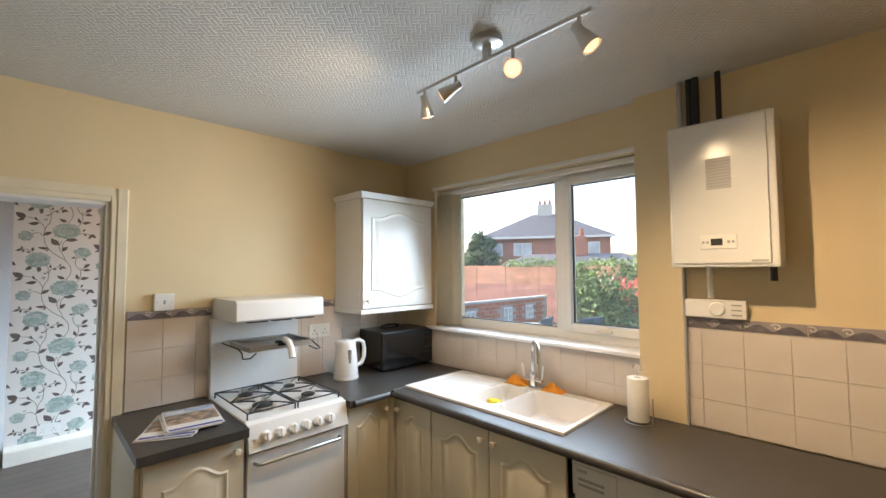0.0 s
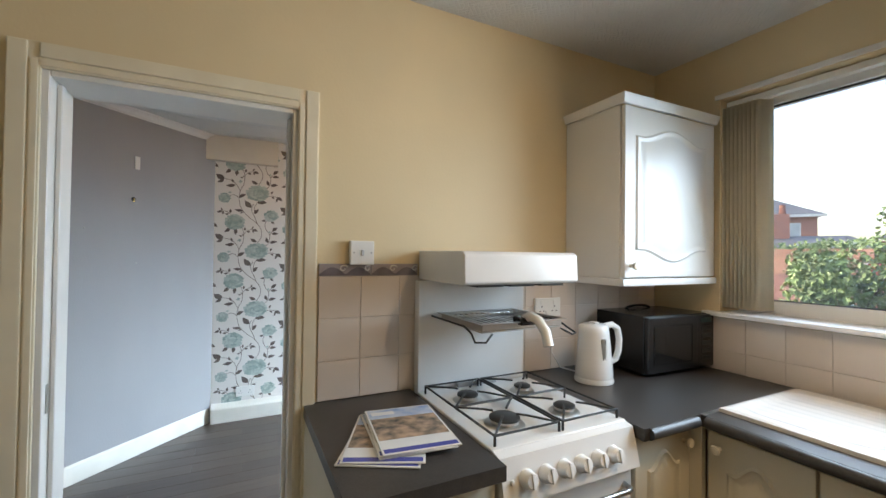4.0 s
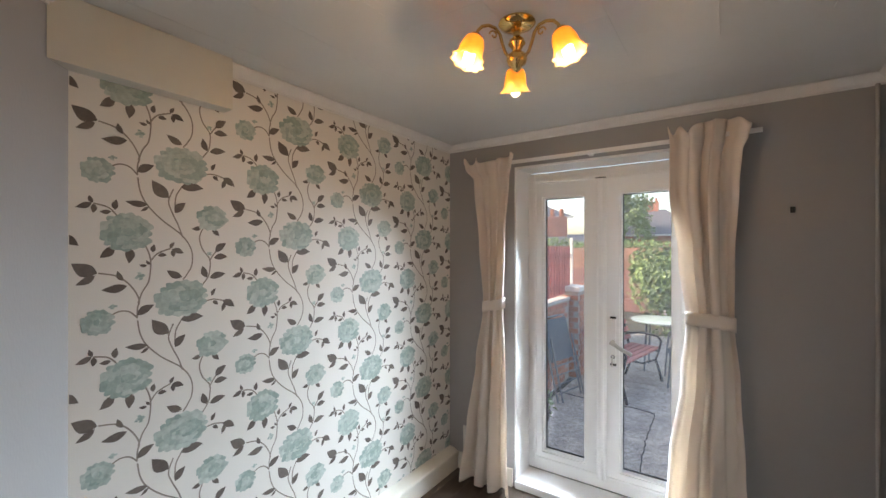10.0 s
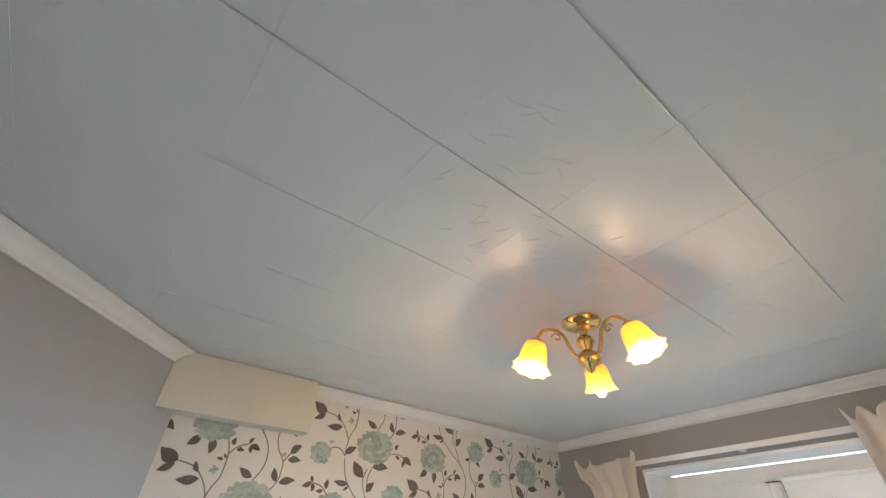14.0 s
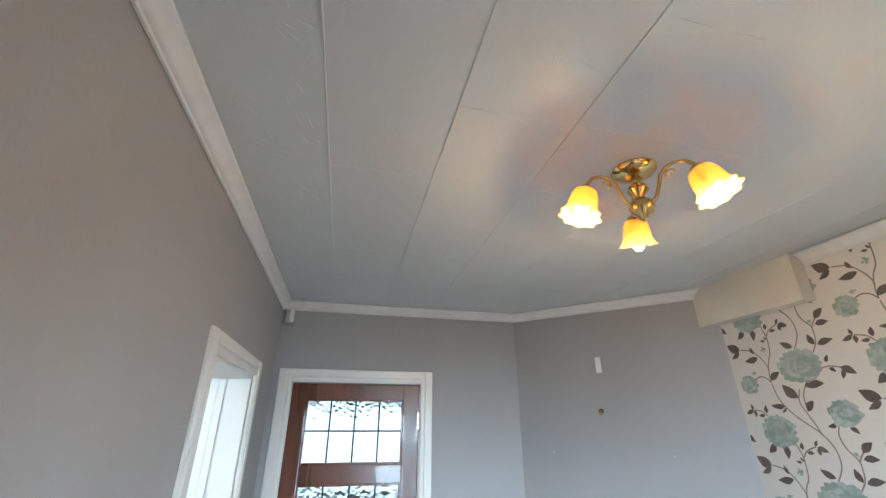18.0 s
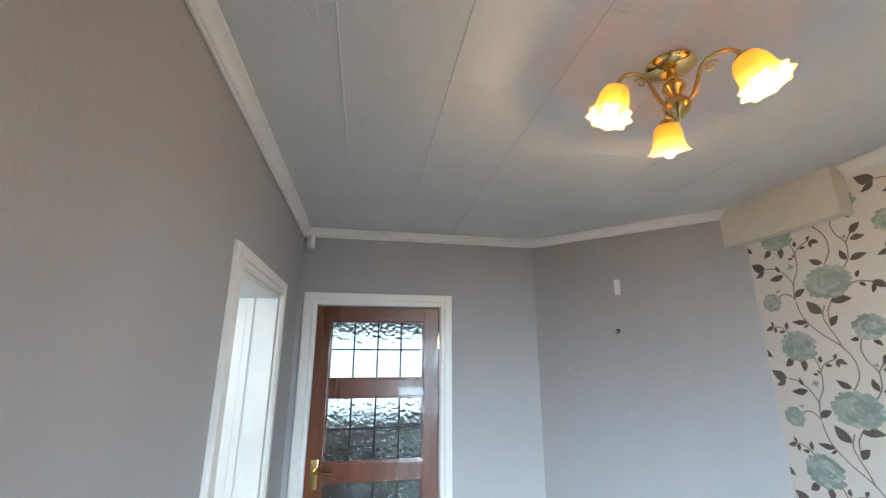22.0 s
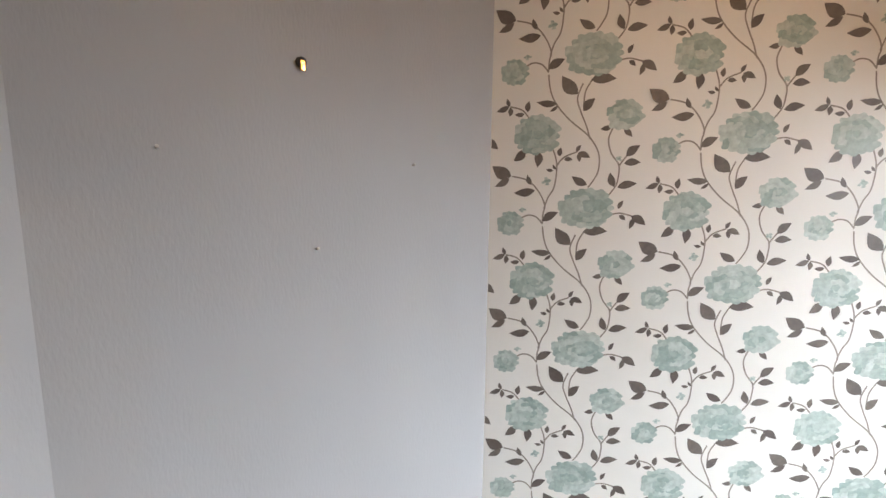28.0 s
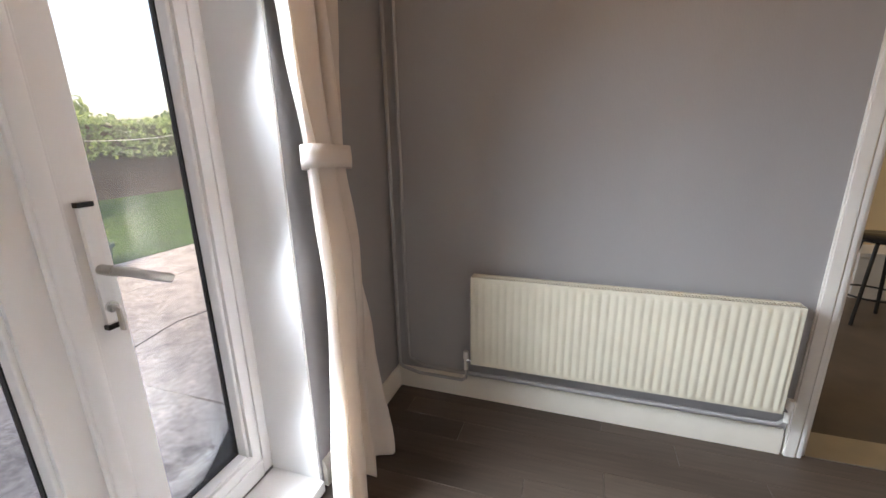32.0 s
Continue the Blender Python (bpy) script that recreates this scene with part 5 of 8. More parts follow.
# pan supports and burners
for by, side in ((CY0 + 0.128, 0), (CY1 - 0.128, 1)):
    bm = B()
    y0, y1 = by - 0.112, by + 0.112
    z = 0.95
    tube(bm, [(-2.34, y0, z), (-2.34, y1, z), (-1.885, y1, z), (-1.885, y0, z)], 0.004, 6, closed=True)
    tube(bm, [(-2.113, y0, z), (-2.113, y1, z)], 0.004, 6)
    for x in (-2.34, -1.885):
        for y in (y0, y1):
            tube(bm, [(x, y, z), (x, y, 0.9225)], 0.004, 6)
    for bx in (-2.225, -2.0):
        for dx, dy in ((1, 1), (1, -1), (-1, 1), (-1, -1)):
            tube(bm, [(bx + dx * 0.112, by + dy * 0.108, z), (bx + dx * 0.05, by + dy * 0.048, z + 0.006), (bx + dx * 0.026, by + dy * 0.025, z + 0.006)], 0.0038, 6)
    part("pan_support", bm, M_MATT, hob, "black wire pan support", smooth=60)
    for bx, r in ((-2.225, 0.034 - 0.006 * side), (-2.0, 0.044 - 0.012 * side)):
        bu = part("burner", lathe(B(), [(0.0, 0.9215), (r + 0.02, 0.9215), (r + 0.012, 0.928), (r, 0.93), (r, 0.938), (0.0, 0.938)], pose(bx, by, 0), 28), M_STEEL, hob, smooth=35)
        part("burner_cap", lathe(B(), [(0.0, 0.9382), (r + 0.003, 0.9382), (r + 0.003, 0.944), (r - 0.004, 0.948), (0.0, 0.949)], pose(bx, by, 0), 28), M_MATT, bu, "black burner cap", smooth=35)

# wall cabinet
wc = thing("wall_cabinet", (-2.27, 1.82, 1.315), "white wall cabinet with one arched door", "cabinet")
part("carcass", box(B(), -2.437, -2.132, 1.518, 2.125, 1.345, 2.055, 0.002, 1), M_UNITW, wc)
unit_door(wc, pose(-2.13 + 0.02, 1.522, 1.348, 0, 0, 90), 0.6, 0.705, M_UNITW, "l", True, True)
part("cornice", sweep(B(), [(-2.437, 1.512, 2.056), (-2.106, 1.512, 2.056), (-2.106, 2.13, 2.056)], [(0.01, 0), (-0.004, 0), (-0.008, 0.012), (-0.014, 0.022), (-0.018, 0.036), (0.01, 0.036)]), M_UNITW, wc, smooth=30)
part("pelmet", sweep(B(), [(-2.437, 1.514, 1.344), (-2.108, 1.514, 1.344), (-2.108, 2.128, 1.344)], [(0.014, 0), (-0.002, 0), (-0.006, -0.012), (-0.004, -0.028), (0.014, -0.028)]), M_UNITW, wc, smooth=30)

# wall tiles: bodies of grout here, tiles set piece by piece further down
def grout(name, b, label):
    return solid(name, box(B(), *b), M_GROUT, label, "tiling", kind="structure")


tiles_west = grout("tiling_west", (KX0 + 0.0006, KX0 + 0.005, 0.386, 2.144, WZ + 0.001, 1.352), "beige square wall tiles behind the cooker")
tiles_rear = grout("tiling_rear", (KX0 + 0.006, -0.657, 2.1445, 2.1494, WZ + 0.001, 1.16), "pinkish beige wall tiles under the window sill")
tiles_boiler = grout("tiling_boiler", (-0.455, KX1 - 0.006, 2.0995, 2.1044, WZ + 0.001, 1.335), "cream square wall tiles above the worktop")


def border(name, a, b, z0, z1, out, label):
    """A strip of border tiles with a wave along it, from a to b (x, y)."""
    a, b, o = Vector((*a, 0)), Vector((*b, 0)), Vector((*out, 0))
    d = (b - a).normalized()
    n = max(1, round((b - a).length / 0.2))
    ob = thing(name, (a.x, a.y, z0), label, "border tile", kind="structure")
    for i in range(n):
        p = a + (b - a) * i / n
        w = (b - a).length / n
        m = Matrix((d, o, (0, 0, 1))).transposed().to_4x4()
        m.translation = p + Vector((0, 0, z0))
        h = z1 - z0
        bm = box(B(), 0.001, w - 0.001, 0.0006, 0.009, 0, h, 0.001, 1)
        bm.transform(m)
        t = part("border_tile", bm, M_TRIMP, ob)
        bm = B()
        k = 40
        up, dn = [], []
        for j in range(k + 1):
            x = 0.002 + (w - 0.004) * j / k
            s = (x % (w / 2)) / (w / 2)
            top_z = h * (0.16 + 0.56 * abs(math.sin(math.pi * s)) ** 1.2)
            up.append(bm.verts.new((x, 0.0096, top_z)))
            dn.append(bm.verts.new((x, 0.0096, h * 0.06)))
        for j in range(k):
            bm.faces.new((dn[j], dn[j + 1], up[j + 1], up[j]))
        bm.transform(m)
        part("wave_print", bm, M_TRIM, t)
        bm = B()
        for c in (0.5, 0.98):
            pts = [(w * c + h * (0.34 - 0.02 * q) * math.cos(q * 0.5 + 0.4) * 1.1 - 0.008, 0.0094, h * 0.6 + h * (0.30 - 0.018 * q) * math.sin(q * 0.5 + 0.4)) for q in range(14)]
            tube(bm, [p for p in pts if 0.002 < p[0] < w - 0.002 and p[2] < h], h * 0.06, 5)
        bm.transform(m)
        part("scroll_print", bm, M_TRIMW, t, "pale scroll on the wave")
    return ob


border("border_west", (KX0, 0.386), (KX0, 0.76), 1.3525, 1.397, (1, 0), "grey and pale wave patterned border tiles")
border("border_west", (KX0, 1.24), (KX0, 1.514), 1.3525, 1.397, (1, 0), "grey and pale wave patterned border tiles")
border("border_boiler", (KX1 - 0.01, 2.105), (-0.455, 2.105), 1.336, 1.381, (0, -1), "grey and pale wave patterned border tiles")

# kitchen window
kw = thing("window_kitchen", (-1.38, 2.33, 1.18), "white plastic window with fixed pane and side opener", "window", kind="structure")
VX0, VX1, VZ0, VZ1 = -2.098, -0.657, 1.183, 2.172
for nm, a in (("frame_jamb", (VX0, VX0 + 0.06, VZ0, VZ1)), ("frame_jamb", (VX1 - 0.02, VX1, VZ0, VZ1)), ("frame_head", (VX0 + 0.06, VX1 - 0.02, VZ1 - 0.04, VZ1)), ("frame_bottom", (VX0 + 0.06, VX1 - 0.02, VZ0, VZ0 + 0.06)), ("mullion", (-1.202, -1.145, VZ0 + 0.06, VZ1 - 0.04))):
    part(nm, box(B(), a[0], a[1], 2.295, 2.365, a[2], a[3], 0.006, 3), M_UPVC, kw)
SX0, SX1, SZ0, SZ1 = -1.148, -0.672, VZ0 + 0.045, VZ1 - 0.03
bm = B()
for a in ((SX0, SX0 + 0.05, SZ0, SZ1), (SX1 - 0.035, SX1, SZ0, SZ1), (SX0 + 0.05, SX1 - 0.035, SZ0, SZ0 + 0.05), (SX0 + 0.05, SX1 - 0.035, SZ1 - 0.05, SZ1)):
    box(bm, a[0], a[1], 2.275, 2.345, a[2], a[3], 0.007, 3)
sash = part("sash", bm, M_UPVC, kw, "white opening sash")
bm = box(B(), -0.93, -0.86, 2.262, 2.276, SZ0 + 0.012, SZ0 + 0.03, 0.004)
box(bm, -0.94, -0.85, 2.25, 2.262, SZ0 + 0.016, SZ0 + 0.026, 0.003)
part("latch", bm, M_WHITE, sash)
for g in ((VX0 + 0.055, -1.2, VZ0 + 0.055, VZ1 - 0.035), (SX0 + 0.045, SX1 - 0.03, SZ0 + 0.045, SZ1 - 0.045)):
    bm = B()
    for a in ((g[0], g[0] + 0.009, g[2], g[3]), (g[1] - 0.009, g[1], g[2], g[3]), (g[0] + 0.009, g[1] - 0.009, g[2], g[2] + 0.009), (g[0] + 0.009, g[1] - 0.009, g[3] - 0.009, g[3])):
        box(bm, a[0], a[1], 2.31, 2.328, a[2], a[3])
    part("gasket", bm, M_GASKET, kw)
    pn = part("pane", box(B(), g[0] + 0.002, g[1] - 0.002, 2.330, 2.334, g[2] + 0.002, g[3] - 0.002), M_GLASS, kw, "clear glass pane")
    pn.visible_shadow = False
bm = box(B(), -2.16, -0.658, 2.105, 2.294, 1.166, 1.186, 0.006, 3)
solid("window_sill", bm, M_UPVC, "white gloss window sill over the sink", "window sill", kind="structure")
bm = box(B(), -2.12, -0.656, 2.14, 2.149, 2.177, 2.2, 0.003)
solid("window_head_trim", bm, M_WHITE, "white trim over the kitchen window", "trim", kind="structure")
# vertical blind drawn to one side
vb = thing("vertical_blind", (-2.02, 2.2, 1.19), "cream vertical blind drawn aside at the window", "blind")
M_BLIND = material("cream_blind_cloth", (0.78, 0.71, 0.56), 0.8, vary=0.05, scale=20, bump=0.0003, bump_scale=300)
nt = M_BLIND.node_tree
tl = nt.nodes.new("ShaderNodeBsdfTranslucent")
tl.inputs[0].default_value = (0.80, 0.72, 0.55, 1)
mx = nt.nodes.new("ShaderNodeMixShader")
mx.inputs[0].default_value = 0.45
nt.links.new(nt.nodes["Principled BSDF"].outputs[0], mx.inputs[1])
nt.links.new(tl.outputs[0], mx.inputs[2])
nt.links.new(mx.outputs[0], nt.nodes["Material Output"].inputs[0])
part("headrail", box(B(), -2.094, -0.66, 2.19, 2.225, 2.142, 2.168, 0.003), M_WHITE, vb, "white blind headrail")
for i in range(9):
    x = -2.085 + i * 0.0175
    bm = B()
    for k, (dx, dy) in enumerate(((-0.016, -0.040), (-0.004, -0.014), (0.004, 0.014), (0.016, 0.040))):
        bm.verts.new((x + dx, 2.207 + dy, 1.205))
        bm.verts.new((x + dx, 2.207 + dy, 2.14))
    bm.verts.ensure_lookup_table()
    for k in range(3):
        bm.faces.new((bm.verts[2 * k], bm.verts[2 * k + 2], bm.verts[2 * k + 3], bm.verts[2 * k + 1]))
    sl = part("slat", bm, M_BLIND, vb, smooth=180)
    so = sl.modifiers.new("thickness", "SOLIDIFY")
    so.thickness = 0.001

# sink and tap
sk = thing("kitchen_sink", (-1.28, 1.85, WZ), "white ceramic sink with drainer and one and a half bowls", "sink")
X0, X1, Y0, Y1 = -1.79, -0.79, 1.60, 2.10
rim = [(X0, X1, Y0, Y0 + 0.06), (X0, X1, Y1 - 0.085, Y1)]
bm = B()
nx, ny = 80, 44


def sink_depth(x, y):
    def bowl(cx, cy, hx, hy, d):
        q = max(abs(x - cx) / hx, abs(y - cy) / hy)
        r = ((abs(x - cx) / hx) ** 6 + (abs(y - cy) / hy) ** 6) ** (1 / 6)
        return -d * max(0.0, min(1.0, (1 - r) / 0.14)) ** 0.7
    z = bowl(-0.995, 1.835, 0.185, 0.195, 0.11) + bowl(-1.29, 1.84, 0.09, 0.17, 0.085)
    drain = bowl(-1.585, 1.83, 0.185, 0.19, 0.010)
    if drain < 0:
        drain += 0.0018 * (0.5 + 0.5 * math.cos(2 * math.pi * y / 0.045))
    return z + min(drain, 0)


grid = []
for j in range(ny + 1):
    row = []
    for i in range(nx + 1):
        x, y = X0 + (X1 - X0) * i / nx, Y0 + (Y1 - Y0) * j / ny
        e = min(x - X0, X1 - x, y - Y0, Y1 - y)
        row.append(bm.verts.new((x, y, WZ + 0.018 + sink_depth(x, y) - 0.006 * max(0, 1 - e / 0.008) ** 2)))
    grid.append(row)
for a, b in zip(grid, grid[1:]):
    for i in range(nx):
        bm.faces.new((a[i], a[i + 1], b[i + 1], b[i]))
edge = [v for v in grid[0]] + [r[-1] for r in grid[1:]] + grid[-1][-2::-1] + [r[0] for r in grid[-2:0:-1]]
low = [bm.verts.new((v.co.x, v.co.y, WZ - 0.0005)) for v in edge]
for i in range(len(edge)):
    bm.faces.new((edge[i], edge[(i + 1) % len(edge)], low[(i + 1) % len(edge)], low[i]))
part("basin", bm, M_SINK, sk, smooth=50)
for x, y, z in ((-0.995, 1.835, -0.092), (-1.29, 1.84, -0.067)):
    part("waste", lathe(B(), [(0.0, 0.001), (0.03, 0.001), (0.042, 0.003), (0.044, 0.0), (0.0, -0.002)], pose(x, y, WZ + z), 24), M_CHROME, sk, smooth=35)
tp = thing("mixer_tap", (-1.22, 2.055, WZ + 0.018), "chrome swan-neck mixer tap with two levers", "tap")
c = Vector((-1.22, 2.055, WZ + 0.0185))
part("base", lathe(B(), [(0.0, 0.0), (0.027, 0.0), (0.027, 0.006), (0.02, 0.012), (0.019, 0.06), (0.022, 0.066), (0.022, 0.08), (0.014, 0.09), (0.0, 0.09)], Matrix.Translation(c), 24), M_CHROME, tp, smooth=40)
neck = [c + Vector((0, 0, 0.085)), c + Vector((0, 0, 0.2))] + [c + Vector((0.035 * (1 - math.cos(a)) * 1.5, -0.055 * (1 - math.cos(a)), 0.2 + 0.07 * math.sin(a))) for a in [k * math.pi / 12 for k in range(1, 12)]] + [c + Vector((0.105, -0.11, 0.19)), c + Vector((0.107, -0.112, 0.165))]
part("spout", tube(B(), neck, 0.0105, 14), M_CHROME, tp, smooth=60)
for s in (-1, 1):
    lv = part("valve", rod(B(), c + Vector((0.018 * s, 0, 0.045)), c + Vector((0.062 * s, -0.004, 0.045)), 0.011), M_CHROME, tp)
    part("lever", tube(B(), [c + Vector((0.055 * s, -0.004, 0.05)), c + Vector((0.062 * s, -0.006, 0.085)), c + Vector((0.068 * s, -0.008, 0.125))], 0.006, 10), M_WHITE, lv, "white porcelain lever", smooth=60)
M_ORANGE = material("orange_cleaning_cloth", (0.80, 0.30, 0.02), 0.7, vary=0.2, scale=20, bump=0.002, bump_scale=80)


def crumple(name, x0, x1, y0, y1, z, h, mat, label, cat, seed):
    bm = B()
    n = 16
    g = []
    for j in range(n + 1):
        r = []
        for i in range(n + 1):
            u, v = i / n, j / n
            e = min(u, 1 - u, v, 1 - v) * 4
            q = noise.noise(Vector((u * 4, v * 3, seed))) * 0.6 + noise.noise(Vector((u * 9, v * 8, seed + 4))) * 0.4
            r.append(bm.verts.new((x0 + (x1 - x0) * u + 0.012 * noise.noise(Vector((v * 6, u * 2, seed))), y0 + (y1 - y0) * v + 0.012 * noise.noise(Vector((u * 6, v, seed + 9))), z + h * max(0.0, (0.45 + q)) * min(1, e) + 0.001)))
        g.append(r)
    for a, b in zip(g, g[1:]):
        for i in range(n):
            bm.faces.new((a[i], a[i + 1], b[i + 1], b[i]))
    ob = solid(name, bm, mat, label, cat, smooth=180)
    so = ob.modifiers.new("thickness", "SOLIDIFY")
    so.thickness, so.offset = 0.003, 1
    return ob


crumple("cleaning_cloth", -1.40, -1.27, 2.02, 2.095, WZ + 0.018, 0.07, M_ORANGE, "crumpled orange cleaning cloth on the sink rim", "cloth", 2)
crumple("cleaning_cloth", -1.16, -1.04, 2.03, 2.095, WZ + 0.018, 0.05, M_ORANGE, "crumpled orange cleaning cloth beside the tap", "cloth", 6)
sp = box(B(), -1.37, -1.30, 1.83, 1.875, WZ - 0.06, WZ - 0.028, 0.006)
solid("sponge", sp, material("yellow_sponge", (0.85, 0.62, 0.05), 0.9, vary=0.2, scale=60, bump=0.003, bump_scale=200), "yellow sponge lying in the half bowl", "sponge")
# kitchen roll on its stand
kr = thing("kitchen_roll", (-0.625, 1.96, WZ), "white kitchen roll on a chrome wire stand", "kitchen roll")
c = Vector((-0.625, 1.965, WZ))
part("paper_roll", lathe(B(), [(0.016, 0.012), (0.042, 0.012), (0.044, 0.016), (0.044, 0.192), (0.042, 0.196), (0.016, 0.196), (0.016, 0.012)], Matrix.Translation(c), 36), material("white_paper_roll", (0.80, 0.77, 0.72), 0.9, vary=0.03, scale=40, bump=0.0008, bump_scale=150), kr, smooth=40)
bm = tube(B(), arc(c + Vector((0, 0, 0.005)), 0.058, 0, 345, 28, (1, 0, 0), (0, 1, 0)), 0.003, 8)
tube(bm, arc(c + Vector((0, 0, 0.011)), 0.04, 0, 345, 28, (1, 0, 0), (0, 1, 0)), 0.003, 8)
tube(bm, [c + Vector((0, 0, 0.005)), c + Vector((0, 0, 0.222))], 0.003, 8)
tube(bm, arc(c + Vector((0, 0, 0.24)), 0.018, -90, 270, 20, (1, 0, 0), (0, 0, 1)), 0.003, 8)
for a in (20, 150):
    p = c + Vector((0.058 * math.cos(radians(a)), 0.058 * math.sin(radians(a)), 0))
    tube(bm, [p + Vector((0, 0, 0.005)), p + Vector((0, 0, 0.11))], 0.0025, 8)
part("wire_stand", bm, M_CHROME, kr, smooth=60)

# kettle, microwave, brochures
kt = thing("kettle", (-2.22, 1.47, WZ), "white plastic electric kettle with grey water window", "kettle", turn=0)
m = pose(-2.22, 1.475, WZ)
part("base", lathe(B(), [(0.0, 0.001), (0.078, 0.001), (0.08, 0.008), (0.076, 0.02), (0.0, 0.02)], m, 32), M_ENAMEL, kt, smooth=35)
jug = lathe(B(), [(0.0, 0.021), (0.074, 0.021), (0.076, 0.03), (0.072, 0.08), (0.066, 0.15), (0.060, 0.205), (0.057, 0.225), (0.048, 0.236), (0.0, 0.240)], Matrix(), 36)
for v in jug.verts:
    if v.co.z > 0.19 and v.co.x < -0.03:
        k = (v.co.z - 0.19) / 0.05
        v.co.x -= 0.02 * k * max(0, 1 - abs(v.co.y) / 0.03)
jug.transform(m @ pose(0, 0, 0, 0, 0, 70))
part("jug", jug, M_ENAMEL, kt, smooth=50)
hv = [Vector((0.052, 0, 0.225)), Vector((0.085, 0, 0.232)), Vector((0.112, 0, 0.215)), Vector((0.122, 0, 0.17)), Vector((0.118, 0, 0.12)), Vector((0.104, 0, 0.085)), Vector((0.08, 0, 0.075)), Vector((0.066, 0, 0.08))]
bm = tube(B(), hv, 0.0135, 12)
bm.transform(m @ pose(0, 0, 0, 0, 0, 78))
part("handle", bm, M_ENAMEL, kt, smooth=60)
bm = box(B(), 0.062, 0.0715, -0.011, 0.011, 0.075, 0.185, 0.009, 3)
for v in bm.verts:
    v.co.x -= (v.co.z - 0.075) * 0.06
bm.transform(m @ pose(0, 0, 0, 0, 0, -12))
part("water_window", bm, material("grey_water_window", (0.18, 0.17, 0.15), 0.2), kt, "grey water level window", smooth=50)
part("lid_knob", box(B(), -2.235, -2.205, 1.462, 1.488, WZ + 0.238, WZ + 0.246, 0.003), M_ENAMEL, kt)
mw = thing("microwave", (-2.28, 1.93, WZ), "black microwave oven in the worktop corner", "microwave")
mm = pose(-2.285, 1.925, WZ, 0, 0, -3)


def mbox(n, a, bev, mat, par, lab=""):
    bm = box(B(), *a, bev, 2)
    bm.transform(mm)
    return part(n, bm, mat, par, lab)


mbox("case", (-0.14, 0.14, -0.215, 0.215, 0.014, 0.262, 0.005)[:6], 0.006, M_DARK, mw)
dr = mbox("door", (0.14, 0.16, -0.213, 0.105, 0.018, 0.258), 0.005, M_DARK, mw, "black glazed door")
mbox("window", (0.1595, 0.162, -0.18, 0.06, 0.055, 0.22), 0.003, material("dark_glass", (0.01, 0.01, 0.01), 0.05), dr)
cp = mbox("control_panel", (0.14, 0.158, 0.107, 0.213, 0.018, 0.258), 0.004, M_DARK, mw, "black control panel")
for i in range(5):
    mbox("button", (0.157, 0.160, 0.13, 0.19, 0.05 + i * 0.034, 0.07 + i * 0.034), 0.002, M_MATT, cp)
mbox("display", (0.157, 0.1595, 0.125, 0.195, 0.222, 0.245), 0.001, material("dim_display", (0.03, 0.05, 0.05), 0.1), cp)
for x in (-0.11, 0.11):
    for y in (-0.18, 0.18):
        mbox("foot", (x - 0.012, x + 0.012, y - 0.012, y + 0.012, 0.001, 0.0145), 0.002, M_DARK, mw)
bm = tube(B(), [(-0.1, 0.02 + 0.08 * math.cos(a), 0.262 + 0.014 * max(0, math.sin(a))) for a in [math.pi * k / 10 for k in range(11)]], 0.006, 8)
bm.transform(mm)
part("cable_loop", bm, M_DARK, mw, "black cable lying on top", smooth=60)
M_MAGP = material("printed_cover_photo", (0.42, 0.29, 0.20), 0.25, vary=0.6, scale=26, tint=(0.10, 0.10, 0.09))
M_MAGS = material("printed_sky_photo", (0.24, 0.34, 0.55), 0.25, vary=0.3, scale=18, tint=(0.62, 0.66, 0.70))
M_MAGW = material("white_glossy_paper", (0.78, 0.77, 0.75), 0.25)
M_MAGB = material("blue_printed_band", (0.09, 0.10, 0.35), 0.25)
for k, (cx, cy, turn, n) in enumerate(((-2.055, 0.515, 62, 0), (-2.062, 0.52, 66, 1), (-2.075, 0.575, 84, 2), (-2.07, 0.58, 81, 3), (-2.068, 0.585, 83, 4))):
    z = WZ + 0.0008 + n * 0.0046
    m = pose(cx, cy, z, 0, 0, turn)
    ob = thing("brochure", (cx, cy, z), "glossy property brochure in a stack on the worktop", "brochure", group="brochures by the cooker")

    def mag(nm, a, mat, bev=0.0, lab=""):
        bm = box(B(), *a, bev, 1)
        bm.transform(m)
        part(nm, bm, mat, ob, lab)

    mag("cover_board", (-0.105, 0.105, -0.149, 0.149, 0.0, 0.0036), M_MAGW, 0.0008)
    mag("sky_picture", (-0.099, 0.099, 0.075, 0.143, 0.0036, 0.0040), M_MAGS)
    mag("house_picture", (-0.099, 0.099, -0.07, 0.075, 0.0036, 0.0040), M_MAGP)
    mag("title_bar", (-0.09, -0.02, 0.10, 0.125, 0.0040, 0.0043), M_MAGW)
    mag("footer_band", (-0.099, 0.099, -0.143, -0.122, 0.0036, 0.0040), M_MAGB)

# switches and cables on the tiles
sw = thing("cooker_switch", (KX0, 0.535, 1.394), "white single wall switch above the border tiles", "switch")
part("face_plate", box(B(), KX0 + 0.0005, KX0 + 0.03, 0.492, 0.578, 1.394, 1.48, 0.004), M_SOCKET, sw)
part("rocker", box(B(), KX0 + 0.0302, KX0 + 0.034, 0.530, 0.540, 1.427, 1.447, 0.001, 1), M_GREYPIPE, sw)
for y in (0.503, 0.567):
    part("screw", rod(B(), (KX0 + 0.03, y, 1.437), (KX0 + 0.031, y, 1.437), 0.003, seg=8), M_GREYPIPE, sw)
socket("double_socket", (KX0 + 0.01, 1.40, 1.20), (1, 0, 0), (0, 1, 0), "white double socket behind the kettle")
